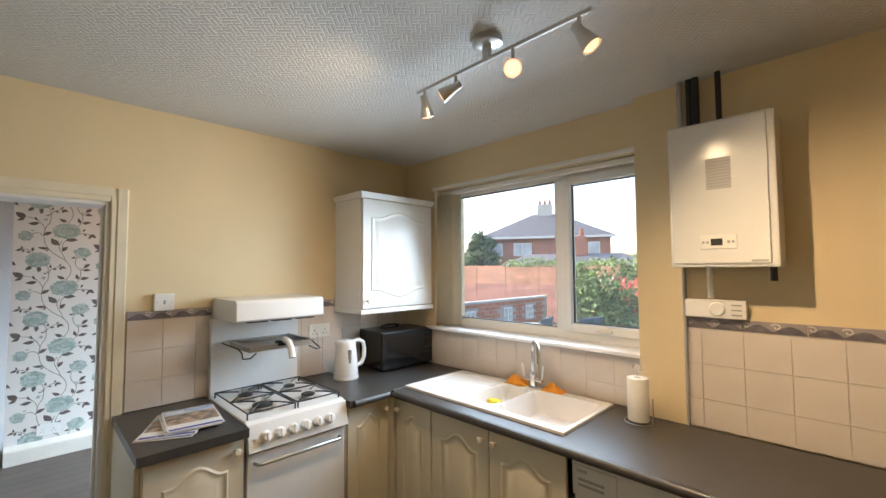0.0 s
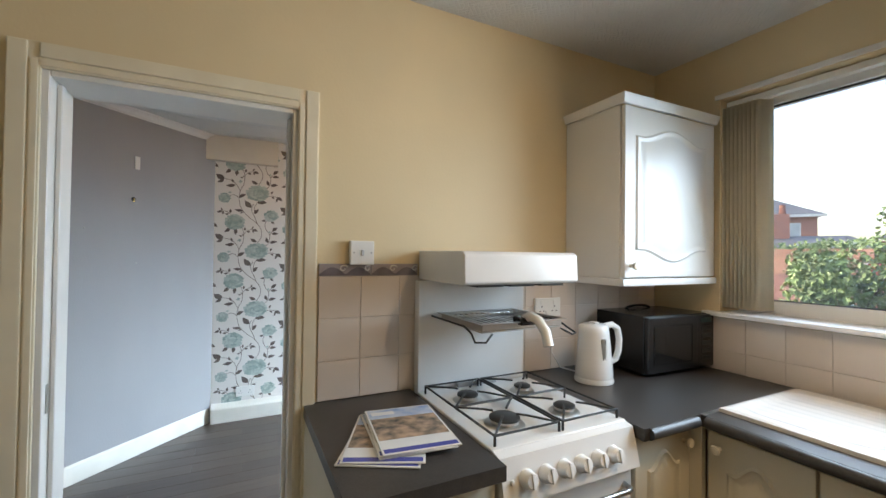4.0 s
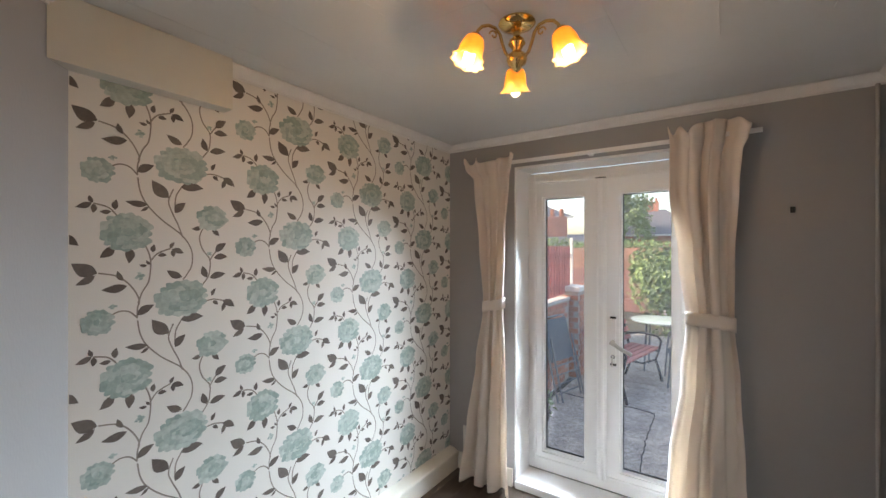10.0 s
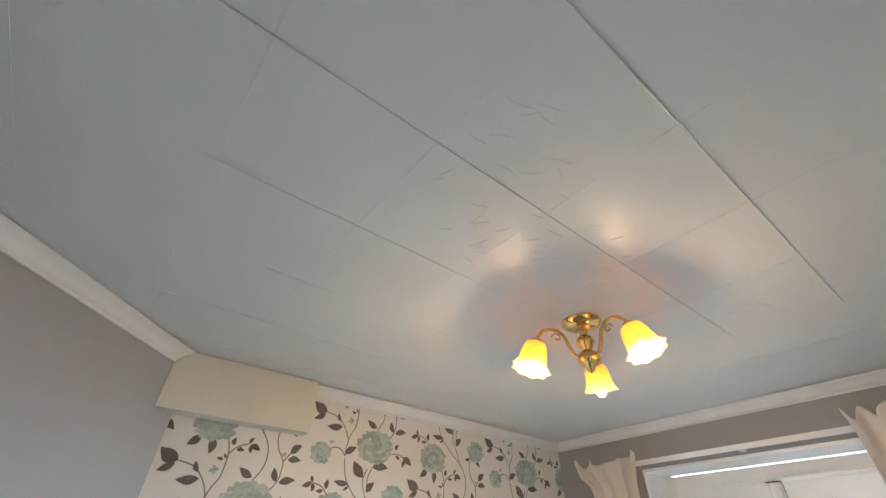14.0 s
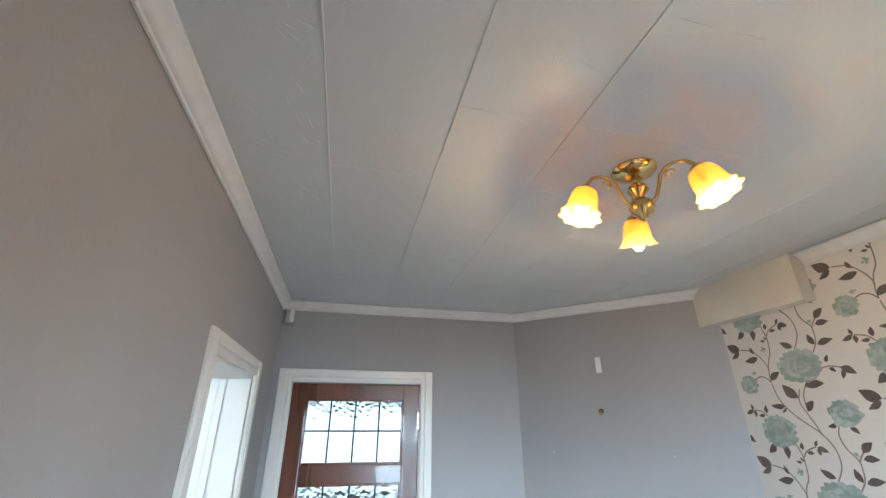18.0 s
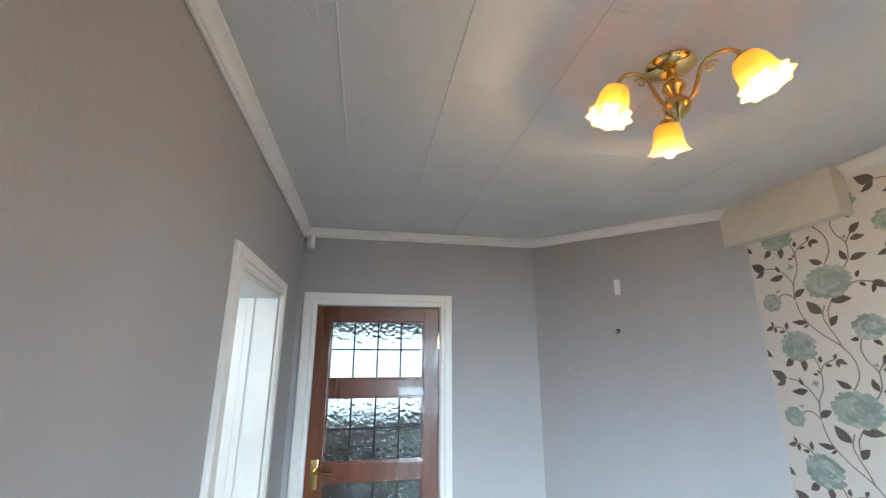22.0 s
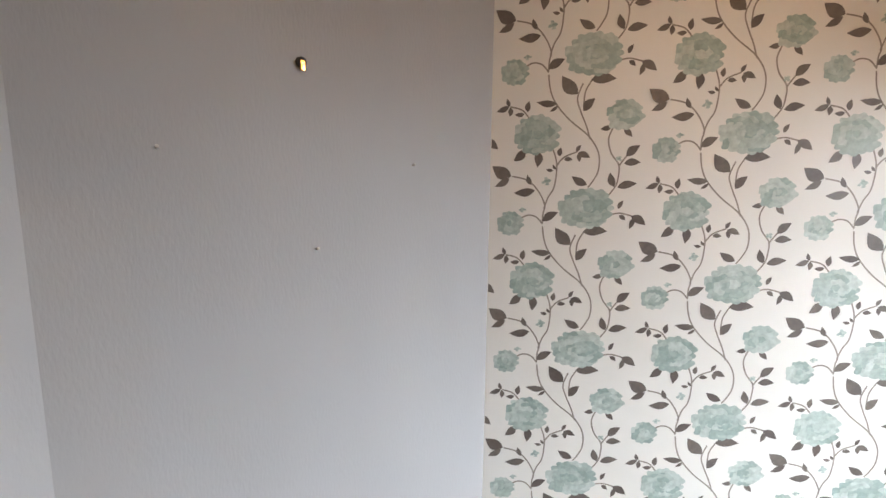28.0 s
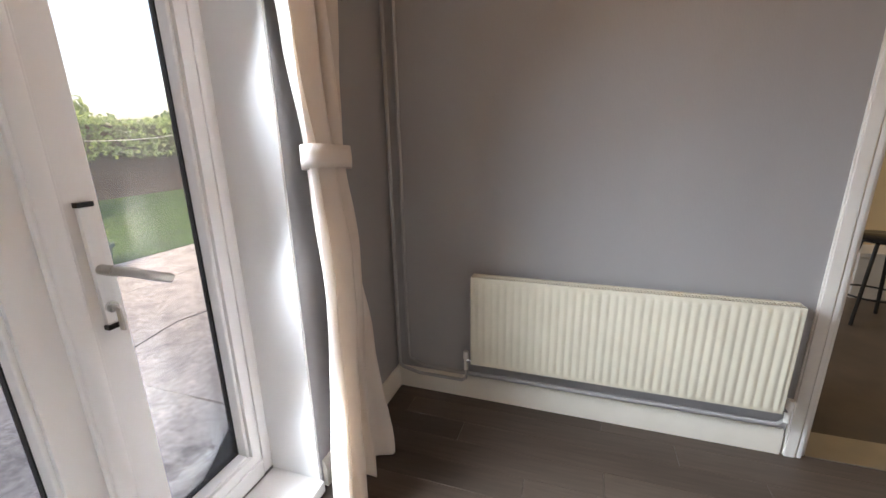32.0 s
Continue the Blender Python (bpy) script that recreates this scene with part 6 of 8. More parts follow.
bm = tube(B(), [(KX0 + 0.03, 1.38, 1.185), (KX0 + 0.05, 1.385, 1.10), (KX0 + 0.035, 1.41, 1.0), (KX0 + 0.06, 1.44, 0.935), (-2.29, 1.5, WZ + 0.006)], 0.0035, 8)
solid("kettle_cable", bm, M_ENAMEL, "thin white kettle cable hanging from the socket", "cable", smooth=60)

# boiler and its fittings
bl = thing("boiler", (-0.28, 2.0, 1.595), "white wall-hung gas boiler with small display", "boiler")
bm = box(B(), -0.46, -0.108, 1.918, 2.098, 1.598, 2.176, 0.012, 4)
part("case", bm, M_ENAMEL, bl, smooth=40)
part("front_cover", box(B(), -0.452, -0.132, 1.911, 1.919, 1.612, 2.168, 0.006, 3), M_ENAMEL, bl, "white front cover")
dp = part("control_panel", box(B(), -0.352, -0.232, 1.907, 1.9125, 1.668, 1.722, 0.003), M_SOCKET, bl, "small control panel with display")
part("display", box(B(), -0.315, -0.277, 1.9055, 1.9075, 1.682, 1.708), material("grey_display", (0.05, 0.055, 0.05), 0.15), dp)
for i in range(2):
    for x in (-0.345, -0.262):
        part("button", box(B(), x + 0.014 * i, x + 0.009 + 0.014 * i, 1.9052, 1.9072, 1.69, 1.70, 0.001, 1), M_GREYPIPE, dp)
lb = part("label_sheet", box(B(), -0.325, -0.243, 1.9095, 1.9112, 1.90, 2.022), material("grey_label_paper", (0.50, 0.48, 0.46), 0.5), bl, "grey instruction label")
for i in range(9):
    part("print_bar", box(B(), -0.318, -0.254 + 0.006 * (i % 3), 1.9085, 1.9097, 1.91 + i * 0.0118, 1.9135 + i * 0.0118), M_GREYPIPE, lb)
part("maker_badge", box(B(), -0.19, -0.14, 1.9095, 1.9112, 1.618, 1.626), M_GREYPIPE, bl)
for i, x in enumerate((-0.445, -0.41, -0.385, -0.30)):
    part("pipe", rod(B(), (x, 2.06, 2.17), (x, 2.06, CZ - 0.009), 0.011 if i != 2 else 0.016), M_MATT if i != 0 else M_GREYPIPE, bl, "dark insulated pipe")
bm = rod(B(), (-0.3, 2.06, 2.205), (-0.22, 2.06, 2.20), 0.012)
part("pipe_elbow", bm, M_MATT, bl)
part("drain_pipe", rod(B(), (-0.355, 2.07, 1.47), (-0.355, 2.07, 1.60), 0.012), M_WHITE, bl, "white drain pipe")
part("drain_cock", rod(B(), (-0.14, 2.03, 1.545), (-0.14, 2.03, 1.60), 0.012), M_DARK, bl, "black drain cock")
tc = thing("heating_programmer", (-0.34, 2.1, 1.39), "white heating programmer with round dial", "programmer")
part("case", box(B(), -0.452, -0.235, 2.066, 2.1045, 1.386, 1.462, 0.006, 3), M_SOCKET, tc, smooth=40)
part("dial", lathe(B(), [(0.0, 0.0), (0.03, 0.0), (0.03, 0.006), (0.024, 0.012), (0.0, 0.012)], pose(-0.335, 2.0665, 1.425, 90), 32), M_SOCKET, tc, smooth=40)
for i in range(3):
    part("slider", box(B(), -0.285, -0.25, 2.062, 2.0665, 1.40 + 0.02 * i, 1.406 + 0.02 * i, 0.001, 1), M_GREYPIPE, tc)
bm = rod(B(), (-0.458, 2.079, WZ + 0.002), (-0.458, 2.079, 1.59), 0.006, seg=10)
solid("conduit", bm, M_GREYPIPE, "thin grey conduit up the pier", "conduit")

# spotlight bar
sb = thing("spotlight_bar", (-0.82, 1.17, 2.3), "brushed steel ceiling bar with four spotlights", "ceiling light")
part("canopy", lathe(B(), [(0.0, CZ - 0.0085), (0.055, CZ - 0.0085), (0.055, CZ - 0.03), (0.048, CZ - 0.034), (0.0, CZ - 0.034)], pose(-0.83, 1.18, 0), 32), M_STEEL, sb, smooth=35)
part("bar", tube(B(), [(-1.21, 1.185, 2.345), (-0.435, 1.165, 2.345)], 0.007, 12), M_STEEL, sb, smooth=60)
part("bracket", box(B(), -0.845, -0.815, 1.168, 1.186, 2.345, CZ - 0.033, 0.003), M_STEEL, sb)
M_SPOT = glow("lit_spot_bulb", (1.0, 0.42, 0.24), 0.75)
M_SPOT2 = glow("dim_spot_bulb", (1.0, 0.6, 0.3), 0.5)
for x, aim, lit in ((-1.165, (-0.1, 0.5, -1.6), 1), (-0.985, (-1.3, -0.9, -0.9), 1), (-0.715, (0.745, -1.15, -0.62), 2), (-0.475, (0.9, 0.3, -1.5), 3)):
    y = 1.185 - (x + 1.21) / 0.775 * 0.02
    p = Vector((x, y, 2.268 if lit == 2 else 2.295))
    a = Vector(aim).normalized()
    sp = part("stalk", rod(B(), (x, y, 2.345), p, 0.006, seg=12), M_STEEL, sb)
    m = Matrix.Translation(p - a * 0.02) @ a.to_track_quat("Z", "Y").to_matrix().to_4x4()
    hs = part("spot_head", lathe(B(), [(0.0, -0.004), (0.014, -0.003), (0.016, 0.0), (0.016, 0.024), (0.018, 0.03), (0.03, 0.085), (0.029, 0.086), (0.017, 0.032), (0.0, 0.03)], m, 28), M_STEEL, sp, "steel cone spotlight head", smooth=35)
    part("bulb", lathe(B(), [(0.0, 0.045), (0.018, 0.05), (0.025, 0.08), (0.02, 0.086), (0.0, 0.088)], m, 20), M_SPOT if lit == 2 else M_SPOT2, hs, "lit reflector bulb", smooth=60)
    lt = lamp("spot_light", "SPOT", look(p + a * 0.075, p + a), (9.0, 6.0, 9.0, 22.0)[(-1.165, -0.985, -0.715, -0.475).index(x)], WARM)
    lt.spot_size, lt.spot_blend, lt.shadow_soft_size = radians(140), 1.0, 0.02

# low black stool with a white box, on the floor past the doorway
st = thing("kitchen_stool", (-0.95, -0.72, 0), "black metal stool standing on the kitchen floor", "stool")
part("seat", lathe(B(), [(0.0, 0.58), (0.15, 0.58), (0.165, 0.59), (0.165, 0.61), (0.15, 0.622), (0.0, 0.625)], pose(-0.95, -0.72, 0), 32), M_DARK, st, "round black seat", smooth=40)
for k in range(4):
    a = radians(45 + 90 * k)
    part("leg", tube(B(), [(-0.95 + 0.11 * math.cos(a), -0.72 + 0.11 * math.sin(a), 0.582), (-0.95 + 0.2 * math.cos(a), -0.72 + 0.2 * math.sin(a), 0.003)], 0.012, 8), M_MATT, st, smooth=60)
part("foot_ring", tube(B(), arc((-0.95, -0.72, 0.2), 0.172, 0, 351, 40, (1, 0, 0), (0, 1, 0)), 0.007, 8, closed=True), M_MATT, st, smooth=60)
bx = thing("white_box", (-0.35, -1.0, 0), "plain white cardboard box on the kitchen floor", "box")
part("body", box(B(), -0.5, -0.2, -1.2, -0.85, 0.001, 0.34, 0.004), M_MAGW, bx)
part("lid", box(B(), -0.506, -0.194, -1.206, -0.844, 0.342, 0.378, 0.004), M_MAGW, bx)
fr = thing("fridge", (-2.09, -1.3, 0), "white upright fridge against the plain kitchen wall", "fridge")
part("body", box(B(), -2.40, -1.85, -1.545, -1.06, 0.012, 1.26, 0.008), M_ENAMEL, fr)
part("door", box(B(), -2.398, -1.852, -1.058, -1.02, 0.06, 1.255, 0.012, 3), M_ENAMEL, fr, "white fridge door")
part("top_cover", box(B(), -2.405, -1.845, -1.545, -1.03, 1.261, 1.29, 0.006), M_SOCKET, fr)
part("handle", box(B(), -1.90, -1.88, -1.019, -0.995, 0.8, 1.0, 0.006), M_SOCKET, fr)

# ---- garden ----
GZ = -0.12
M_CONC = material("weathered_concrete", (0.64, 0.585, 0.50), 0.9, vary=0.3, scale=5, bump=0.003, bump_scale=26, grain=0.5, random_shade=0.08, tint=(0.45, 0.41, 0.35))
M_EARTH = material("garden_earth", (0.05, 0.05, 0.03), 0.95, vary=0.4, scale=2, bump=0.01, bump_scale=10)
M_GRASS = material("lawn_grass", (0.10, 0.19, 0.035), 0.9, vary=0.35, scale=3, bump=0.02, bump_scale=90, grain=0.5)
M_LEAF = material("shrub_leaves", (0.17, 0.25, 0.08), 0.6, vary=0.45, scale=3)
M_LEAFY = material("yellow_green_leaves", (0.24, 0.30, 0.05), 0.6, vary=0.35, scale=3)
M_LEAFD = material("dark_hedge_leaves", (0.075, 0.125, 0.05), 0.65, vary=0.45, scale=3)
M_BARK = material("grey_brown_bark", (0.09, 0.07, 0.05), 0.9, vary=0.3, scale=8, bump=0.005, bump_scale=30)
M_RED = material("red_painted_fence", (0.36, 0.075, 0.065), 0.6, vary=0.2, scale=5, stretch=(1, 1, 0.3), random_shade=0.15)
M_POST = material("pale_concrete_post", (0.48, 0.46, 0.43), 0.85, vary=0.15, scale=6, bump=0.002)
M_BRICK = material("garden_red_brick", (0.40, 0.14, 0.075), 0.8, vary=0.25, scale=9, bump=0.002, bump_scale=60, random_shade=0.25)
M_MORTAR = material("pale_mortar", (0.36, 0.31, 0.27), 0.9, vary=0.15, scale=20)
M_CAP = material("white_painted_cap", (0.70, 0.68, 0.64), 0.6, vary=0.12, scale=8)
M_SLATE = material("grey_roof_slate", (0.115, 0.115, 0.125), 0.6, vary=0.2, scale=2.5, bump=0.02, bump_scale=6)
# brick colour lightened to stand in for haze over the distance
M_HBRICK = material("far_house_brick", (0.44, 0.20, 0.14), 0.85, vary=0.2, scale=1.5, grain=0.3, bump_scale=14)
M_GREYMETAL = material("grey_garden_metal", (0.17, 0.185, 0.20), 0.45, metal=0.3, vary=0.1)
M_MESH = material("blue_grey_chair_mesh", (0.055, 0.08, 0.105), 0.7, vary=0.15, scale=30)
M_IRON = material("black_cast_iron", (0.02, 0.02, 0.02), 0.5, metal=0.3)
M_SLAT = material("faded_red_bench_slat", (0.42, 0.13, 0.10), 0.6, vary=0.2, scale=6, random_shade=0.15)
bm = B()
box(bm, -400, 400, 2.475, 600, GZ - 0.4, GZ - 0.02)
solid("ground", bm, M_EARTH, "garden ground reaching into the distance", "ground", kind="structure")
# concrete slabs of uneven size, with open joints
pat = thing("patio", (-3.0, 5, GZ), "cracked grey concrete slabs of the patio", "patio", kind="structure")
rp = random.Random(11)
ys = [2.48, 5.45, 7.1, 8.9]
for j, (y0, y1) in enumerate(zip(ys, ys[1:])):
    xs = [-4.92, -2.94 + 0.25 * j, -1.2 - 0.2 * j, 0.8, 2.4]
    for x0, x1 in zip(xs, xs[1:]):
        n = 14
        bm = B()
        g = []
        for a in range(n + 1):
            row = []
            for b in range(n + 1):
                x, y = x0 + 0.008 + (x1 - x0 - 0.016) * b / n, y0 + 0.008 + (y1 - y0 - 0.016) * a / n
                if a in (0, n):
                    y += 0.006 * noise.noise(Vector((x * 7, y * 7, 1)))
                if b in (0, n):
                    x += 0.006 * noise.noise(Vector((x * 7, y * 7, 5)))
                row.append(bm.verts.new((x, y, GZ + 0.004 * noise.noise(Vector((x * 2, y * 2, 3))) + rp.uniform(-0.001, 0.001))))
            g.append(row)
        for p, q in zip(g, g[1:]):
            for b in range(n):
                bm.faces.new((p[b], p[b + 1], q[b + 1], q[b]))
        edge = g[0] + [r[-1] for r in g[1:]] + g[-1][-2::-1] + [r[0] for r in g[-2:0:-1]]
        low = [bm.verts.new((v.co.x, v.co.y, GZ - 0.06)) for v in edge]
        for i in range(len(edge)):
            bm.faces.new((edge[i], edge[(i + 1) % len(edge)], low[(i + 1) % len(edge)], low[i]))
        part("slab", bm, M_CONC, pat)
M_CRACK = material("dark_crack_dirt", (0.04, 0.035, 0.03), 0.95)
bm = B()
for pts in ([(-4.9, 4.5), (-4.4, 4.46), (-4.03, 4.47), (-3.84, 4.42), (-3.83, 3.9), (-3.8, 3.3), (-3.74, 2.8)], [(-2.9, 4.2), (-2.2, 4.35), (-1.3, 4.1)], [(-3.1, 5.5), (-2.7, 6.2), (-2.5, 7.0)], [(-2.2, 7.0), (-1.6, 6.2), (-1.2, 5.5)]):
    q = []
    for a, b in zip(pts, pts[1:]):
        for k in range(8):
            x, y = a[0] + (b[0] - a[0]) * k / 8, a[1] + (b[1] - a[1]) * k / 8
            q.append((x + 0.02 * noise.noise(Vector((x * 9, y * 9, 0))), y, GZ + 0.003))
    tube(bm, q, 0.0055, 5)
part("crack", bm, M_CRACK, pat)


def leaf_cloud(bm, rnd, n, size, shape, up=0.0):
    """n bent leaves scattered by shape(rnd) -> point, outward."""
    for _ in range(n):
        p, o = shape(rnd)
        d = (o + Vector((rnd.uniform(-1, 1), rnd.uniform(-1, 1), rnd.uniform(-0.6, 1) + up)) * 0.9).normalized()
        s = d.orthogonal().normalized()
        s.rotate(Matrix.Rotation(rnd.uniform(0, 6.28), 3, d))
        t = size * rnd.uniform(0.6, 1.35)
        w = s.cross(d) * t * 0.32
        a, b, c, e = p, p + (d * 0.1 + s * 0.5) * t + w, p + (s * 1.0 - d * 0.15) * t, p + (d * 0.1 + s * 0.5) * t - w
        bm.faces.new([bm.verts.new(v) for v in (a, b, c, e)])


def shrub(name, label, c, rx, ry, h, mat, n, size, seed, cat="shrub", stems=5):
    rnd = random.Random(seed)
    c = Vector(c)
    ob = thing(name, c, label, cat)
    bm = B()
    tips = []
    for k in range(stems):
        a = 2 * math.pi * k / stems + rnd.uniform(-0.4, 0.4)
        t = c + Vector((rx * 0.6 * math.cos(a), ry * 0.6 * math.sin(a), h * rnd.uniform(0.6, 0.95)))
        tips.append(t)
        tube(bm, [c + Vector((0.05 * math.cos(a), 0.05 * math.sin(a), -0.03)), c.lerp(t, 0.5) + Vector((rnd.uniform(-0.1, 0.1), rnd.uniform(-0.1, 0.1), 0.05)), t], 0.03, 6, taper=lambda q: 1 - 0.7 * q)
    part("stems", bm, M_BARK, ob)
    lumps = [(c + Vector((rx * 0.62 * math.cos(k * 2.4) * rnd.uniform(0.3, 1), ry * 0.62 * math.sin(k * 2.4) * rnd.uniform(0.3, 1), h * rnd.uniform(0.25, 0.8))), rnd.uniform(0.28, 0.5)) for k in range(14)]

    def shape(r):
        q, s = r.choice(lumps)
        o = Vector((r.gauss(0, 1), r.gauss(0, 1), r.gauss(0, 1))).normalized()
        k = r.uniform(0.55, 1.0) ** 0.5
        p = q + Vector((o.x * rx * s * k, o.y * ry * s * k, o.z * h * s * 0.7 * k))
        p.z = max(p.z, c.z + 0.02)
        return p, o

    bm = B()
    leaf_cloud(bm, rnd, n, size, shape)
    tagged(part("leaves", bm, mat, ob), kind="stuff")
    return ob


def tree(name, label, c, trunk, spread, height, mat, n, size, seed):
    rnd = random.Random(seed)
    c = Vector(c)
    ob = thing(name, c, label, "tree")
    bm = tube(B(), [c + Vector((0, 0, -0.1)), c + Vector((0.05, 0.03, height * 0.3)), c + Vector((-0.05, 0.05, height * 0.55)), c + Vector((0.02, 0, height * 0.85))], trunk, 8, taper=lambda q: 1 - 0.75 * q)
    part("trunk", bm, M_BARK, ob, smooth=60)
    tips = []
    bm = B()
    for k in range(11):
        a, z = k * 2.4, height * (0.3 + 0.055 * k)
        t = c + Vector((spread * (1 - 0.05 * k) * rnd.uniform(0.6, 0.95) * math.cos(a), spread * (1 - 0.05 * k) * rnd.uniform(0.6, 0.95) * math.sin(a), z + height * 0.16))
        tube(bm, [c + Vector((0, 0, z)), c.lerp(t, 0.5) + Vector((0, 0, z * 0.55)), t], trunk * 0.35, 5, taper=lambda q: 1 - 0.7 * q)
        tips.append(t)
    part("limbs", bm, M_BARK, ob)
    tips.append(c + Vector((0, 0, height * 0.92)))

    def shape(r):
        q = r.choice(tips)
        o = Vector((r.gauss(0, 1), r.gauss(0, 1), r.gauss(0, 1))).normalized()
        return q + o * spread * 0.38 * r.uniform(0.3, 1.0), o

    bm = B()
    leaf_cloud(bm, rnd, n, size, shape)
    tagged(part("crown", bm, mat, ob), kind="stuff")
    return ob


shrub("shrub", "broad leafy green shrub behind the garden table", (-4.2, 9.3, GZ), 1.15, 0.8, 1.75, M_LEAF, 5200, 0.10, 21)
shrub("shrub", "leafy green shrub at the patio's edge", (-2.95, 9.2, GZ), 0.7, 0.6, 1.0, M_LEAFD, 2600, 0.08, 22)
shrub("shrub", "rounded yellow-green shrub before the red fence", (-0.3, 9.9, GZ), 0.9, 0.7, 2.2, M_LEAFY, 4200, 0.09, 23)
shrub("shrub", "low grey-green shrub by the lawn", (-2.1, 9.0, GZ), 0.5, 0.45, 0.75, M_LEAF, 1800, 0.07, 24)
shrub("potted_conifer", "small green conifer at the far lawn", (3.4, 8.2, GZ), 0.4, 0.4, 1.3, M_LEAFD, 1500, 0.07, 25)
shrub("shrub", "small weed growing by the brick wall", (-4.78, 3.6, GZ), 0.12, 0.12, 0.3, M_LEAF, 200, 0.06, 26)
# lawn
bm = B()
prism(bm, [(-2.4, 8.3), (-1.9, 7.1), (-1.2, 6.55), (2.6, 6.25), (14, 5.7), (14, 24), (-2.4, 24)], GZ - 0.05, GZ + 0.012)
solid("lawn", bm, M_GRASS, "short green lawn beyond the patio", "lawn", kind="structure")
rg = random.Random(4)
bm = B()
for _ in range(5200):
    x, y = rg.uniform(-2.3, 6), rg.uniform(6.2, 12)
    if x < -1.2 and y < 6.6 - (x + 1.2) * 1.25 or y < 6.6 - (x + 1.2) * 0.07:
        continue
    a, h = rg.uniform(0, 6.28), rg.uniform(0.03, 0.07)
    p = Vector((x, y, GZ + 0.01))
    s = Vector((math.cos(a), math.sin(a), 0)) * 0.006
    bm.faces.new([bm.verts.new(v) for v in (p - s, p + s, p + Vector((rg.uniform(-0.02, 0.02), rg.uniform(-0.02, 0.02), h)))])
solid("grass_blades", bm, M_GRASS, "short grass blades of the lawn", "grass", kind="stuff")

# red fence at the end of the garden, concrete posts between panels
fence = thing("garden_fence", (-1, 11.2, GZ), "red painted board fence with concrete posts", "fence")
for i in range(3):
    x = -4.5 + i * 1.92
    part("post", box(B(), x - 0.06, x + 0.06, 11.14, 11.26, GZ - 0.02, 1.38, 0.01), M_POST, fence, "pale concrete post")
    if i < 2:
        part("gravel_board", box(B(), x + 0.06, x + 1.86, 11.18, 11.22, GZ - 0.02, 0.12), M_POST, fence)
        for k in range(14):
            xx = x + 0.065 + k * 0.128
            part("board", box(B(), xx, xx + 0.124, 11.175 + 0.012 * (k % 2), 11.20 + 0.012 * (k % 2), 0.125, 1.335), M_RED, fence)
        part("capping", box(B(), x + 0.06, x + 1.86, 11.165, 11.235, 1.335, 1.365), M_RED, fence)
low = thing("low_fence", (0.95, 11.2, GZ), "low dark brown board fence past the red one", "fence")
M_BROWNB = material("dark_brown_boards", (0.13, 0.055, 0.045), 0.8, vary=0.3, scale=5, random_shade=0.2)
for k in range(16):
    part("board", box(B(), -0.59 + k * 0.125, -0.47 + k * 0.125, 11.19, 11.21, GZ - 0.01, 1.0), M_BROWNB, low)
part("post", box(B(), 1.42, 1.52, 11.15, 11.25, GZ - 0.01, 1.2, 0.01), M_POST, low, "pale concrete post")
hedge = thing("hedge", (-2, 12.8, GZ), "clipped green hedge behind the red fence", "hedge")
bm = B()
rh = random.Random(31)


def hedge_shape(r):
    x = r.uniform(-9, 7)
    z = r.uniform(0.9, 1.9 + 0.07 * math.sin(x * 1.3) + 0.05 * math.sin(x * 3.1))
    return Vector((x, 12.6 + r.uniform(-0.5, 0.5), z)), Vector((r.uniform(-1, 1), -1, r.uniform(-0.3, 1)))


leaf_cloud(bm, rh, 14000, 0.10, hedge_shape)
tagged(part("leaves", bm, M_LEAF, hedge), kind="stuff")
part("stems", box(B(), -9, 7, 12.5, 12.7, GZ - 0.02, 1.7), M_BARK, hedge)

# brick garden wall with pier, white screen blocks and a red picket fence on it
gw = thing("garden_wall", (-5.05, 5.3, GZ), "red brick garden wall with white screen blocks", "garden wall", kind="structure")
part("mortar_core", box(B(), -5.105, -5.005, 2.48, 8.6, GZ - 0.02, 0.95), M_MORTAR, gw)
part("coping", box(B(), -5.13, -4.98, 2.48, 5.18, 0.95, 0.985, 0.006), M_POST, gw, "grey concrete coping")
part("coping", box(B(), -5.13, -4.98, 5.50, 8.6, 0.95, 0.985, 0.006), M_POST, gw, "grey concrete coping")
part("pier_core", box(B(), -5.175, -4.875, 5.195, 5.485, GZ - 0.02, 1.06), M_MORTAR, gw)
part("pier_cap", box(B(), -5.21, -4.84, 5.15, 5.52, 1.06, 1.13, 0.012), M_CAP, gw, "white painted pier cap")
for y in (3.75, 5.72, 6.9, 7.7):
    bm = B()
    for a in ((0, 0.03, 0, 0.29), (0.26, 0.29, 0, 0.29), (0.03, 0.26, 0, 0.03), (0.03, 0.26, 0.26, 0.29), (0.13, 0.16, 0.03, 0.26), (0.03, 0.13, 0.13, 0.16), (0.16, 0.26, 0.13, 0.16)):
        box(bm, -5.0, -4.975, y + a[0], y + a[1], 0.52 + a[2], 0.52 + a[3], 0.004, 1)
    for k in range(4):
        cy, cz = y + 0.08 + 0.13 * (k % 2), 0.60 + 0.13 * (k // 2)
        tube(bm, arc((-4.985, cy, cz), 0.035, 0, 360, 12, (0, 1, 0), (0, 0, 1))[:-1], 0.008, 5, closed=True)
    part("screen_block", bm, M_CAP, gw, "white pierced screen block")
    part("block_back", box(B(), -5.0045, -4.998, y + 0.01, y + 0.28, 0.53, 0.80), M_MORTAR, gw)
pk = thing("picket_fence", (-5.05, 3.7, 0.985), "red painted picket fence on the garden wall", "fence")
for i in range(28):
    y = 2.55 + i * 0.102
    part("picket", box(B(), -5.065, -5.045, y, y + 0.07, 1.02, 1.68, 0.004), M_RED, pk)
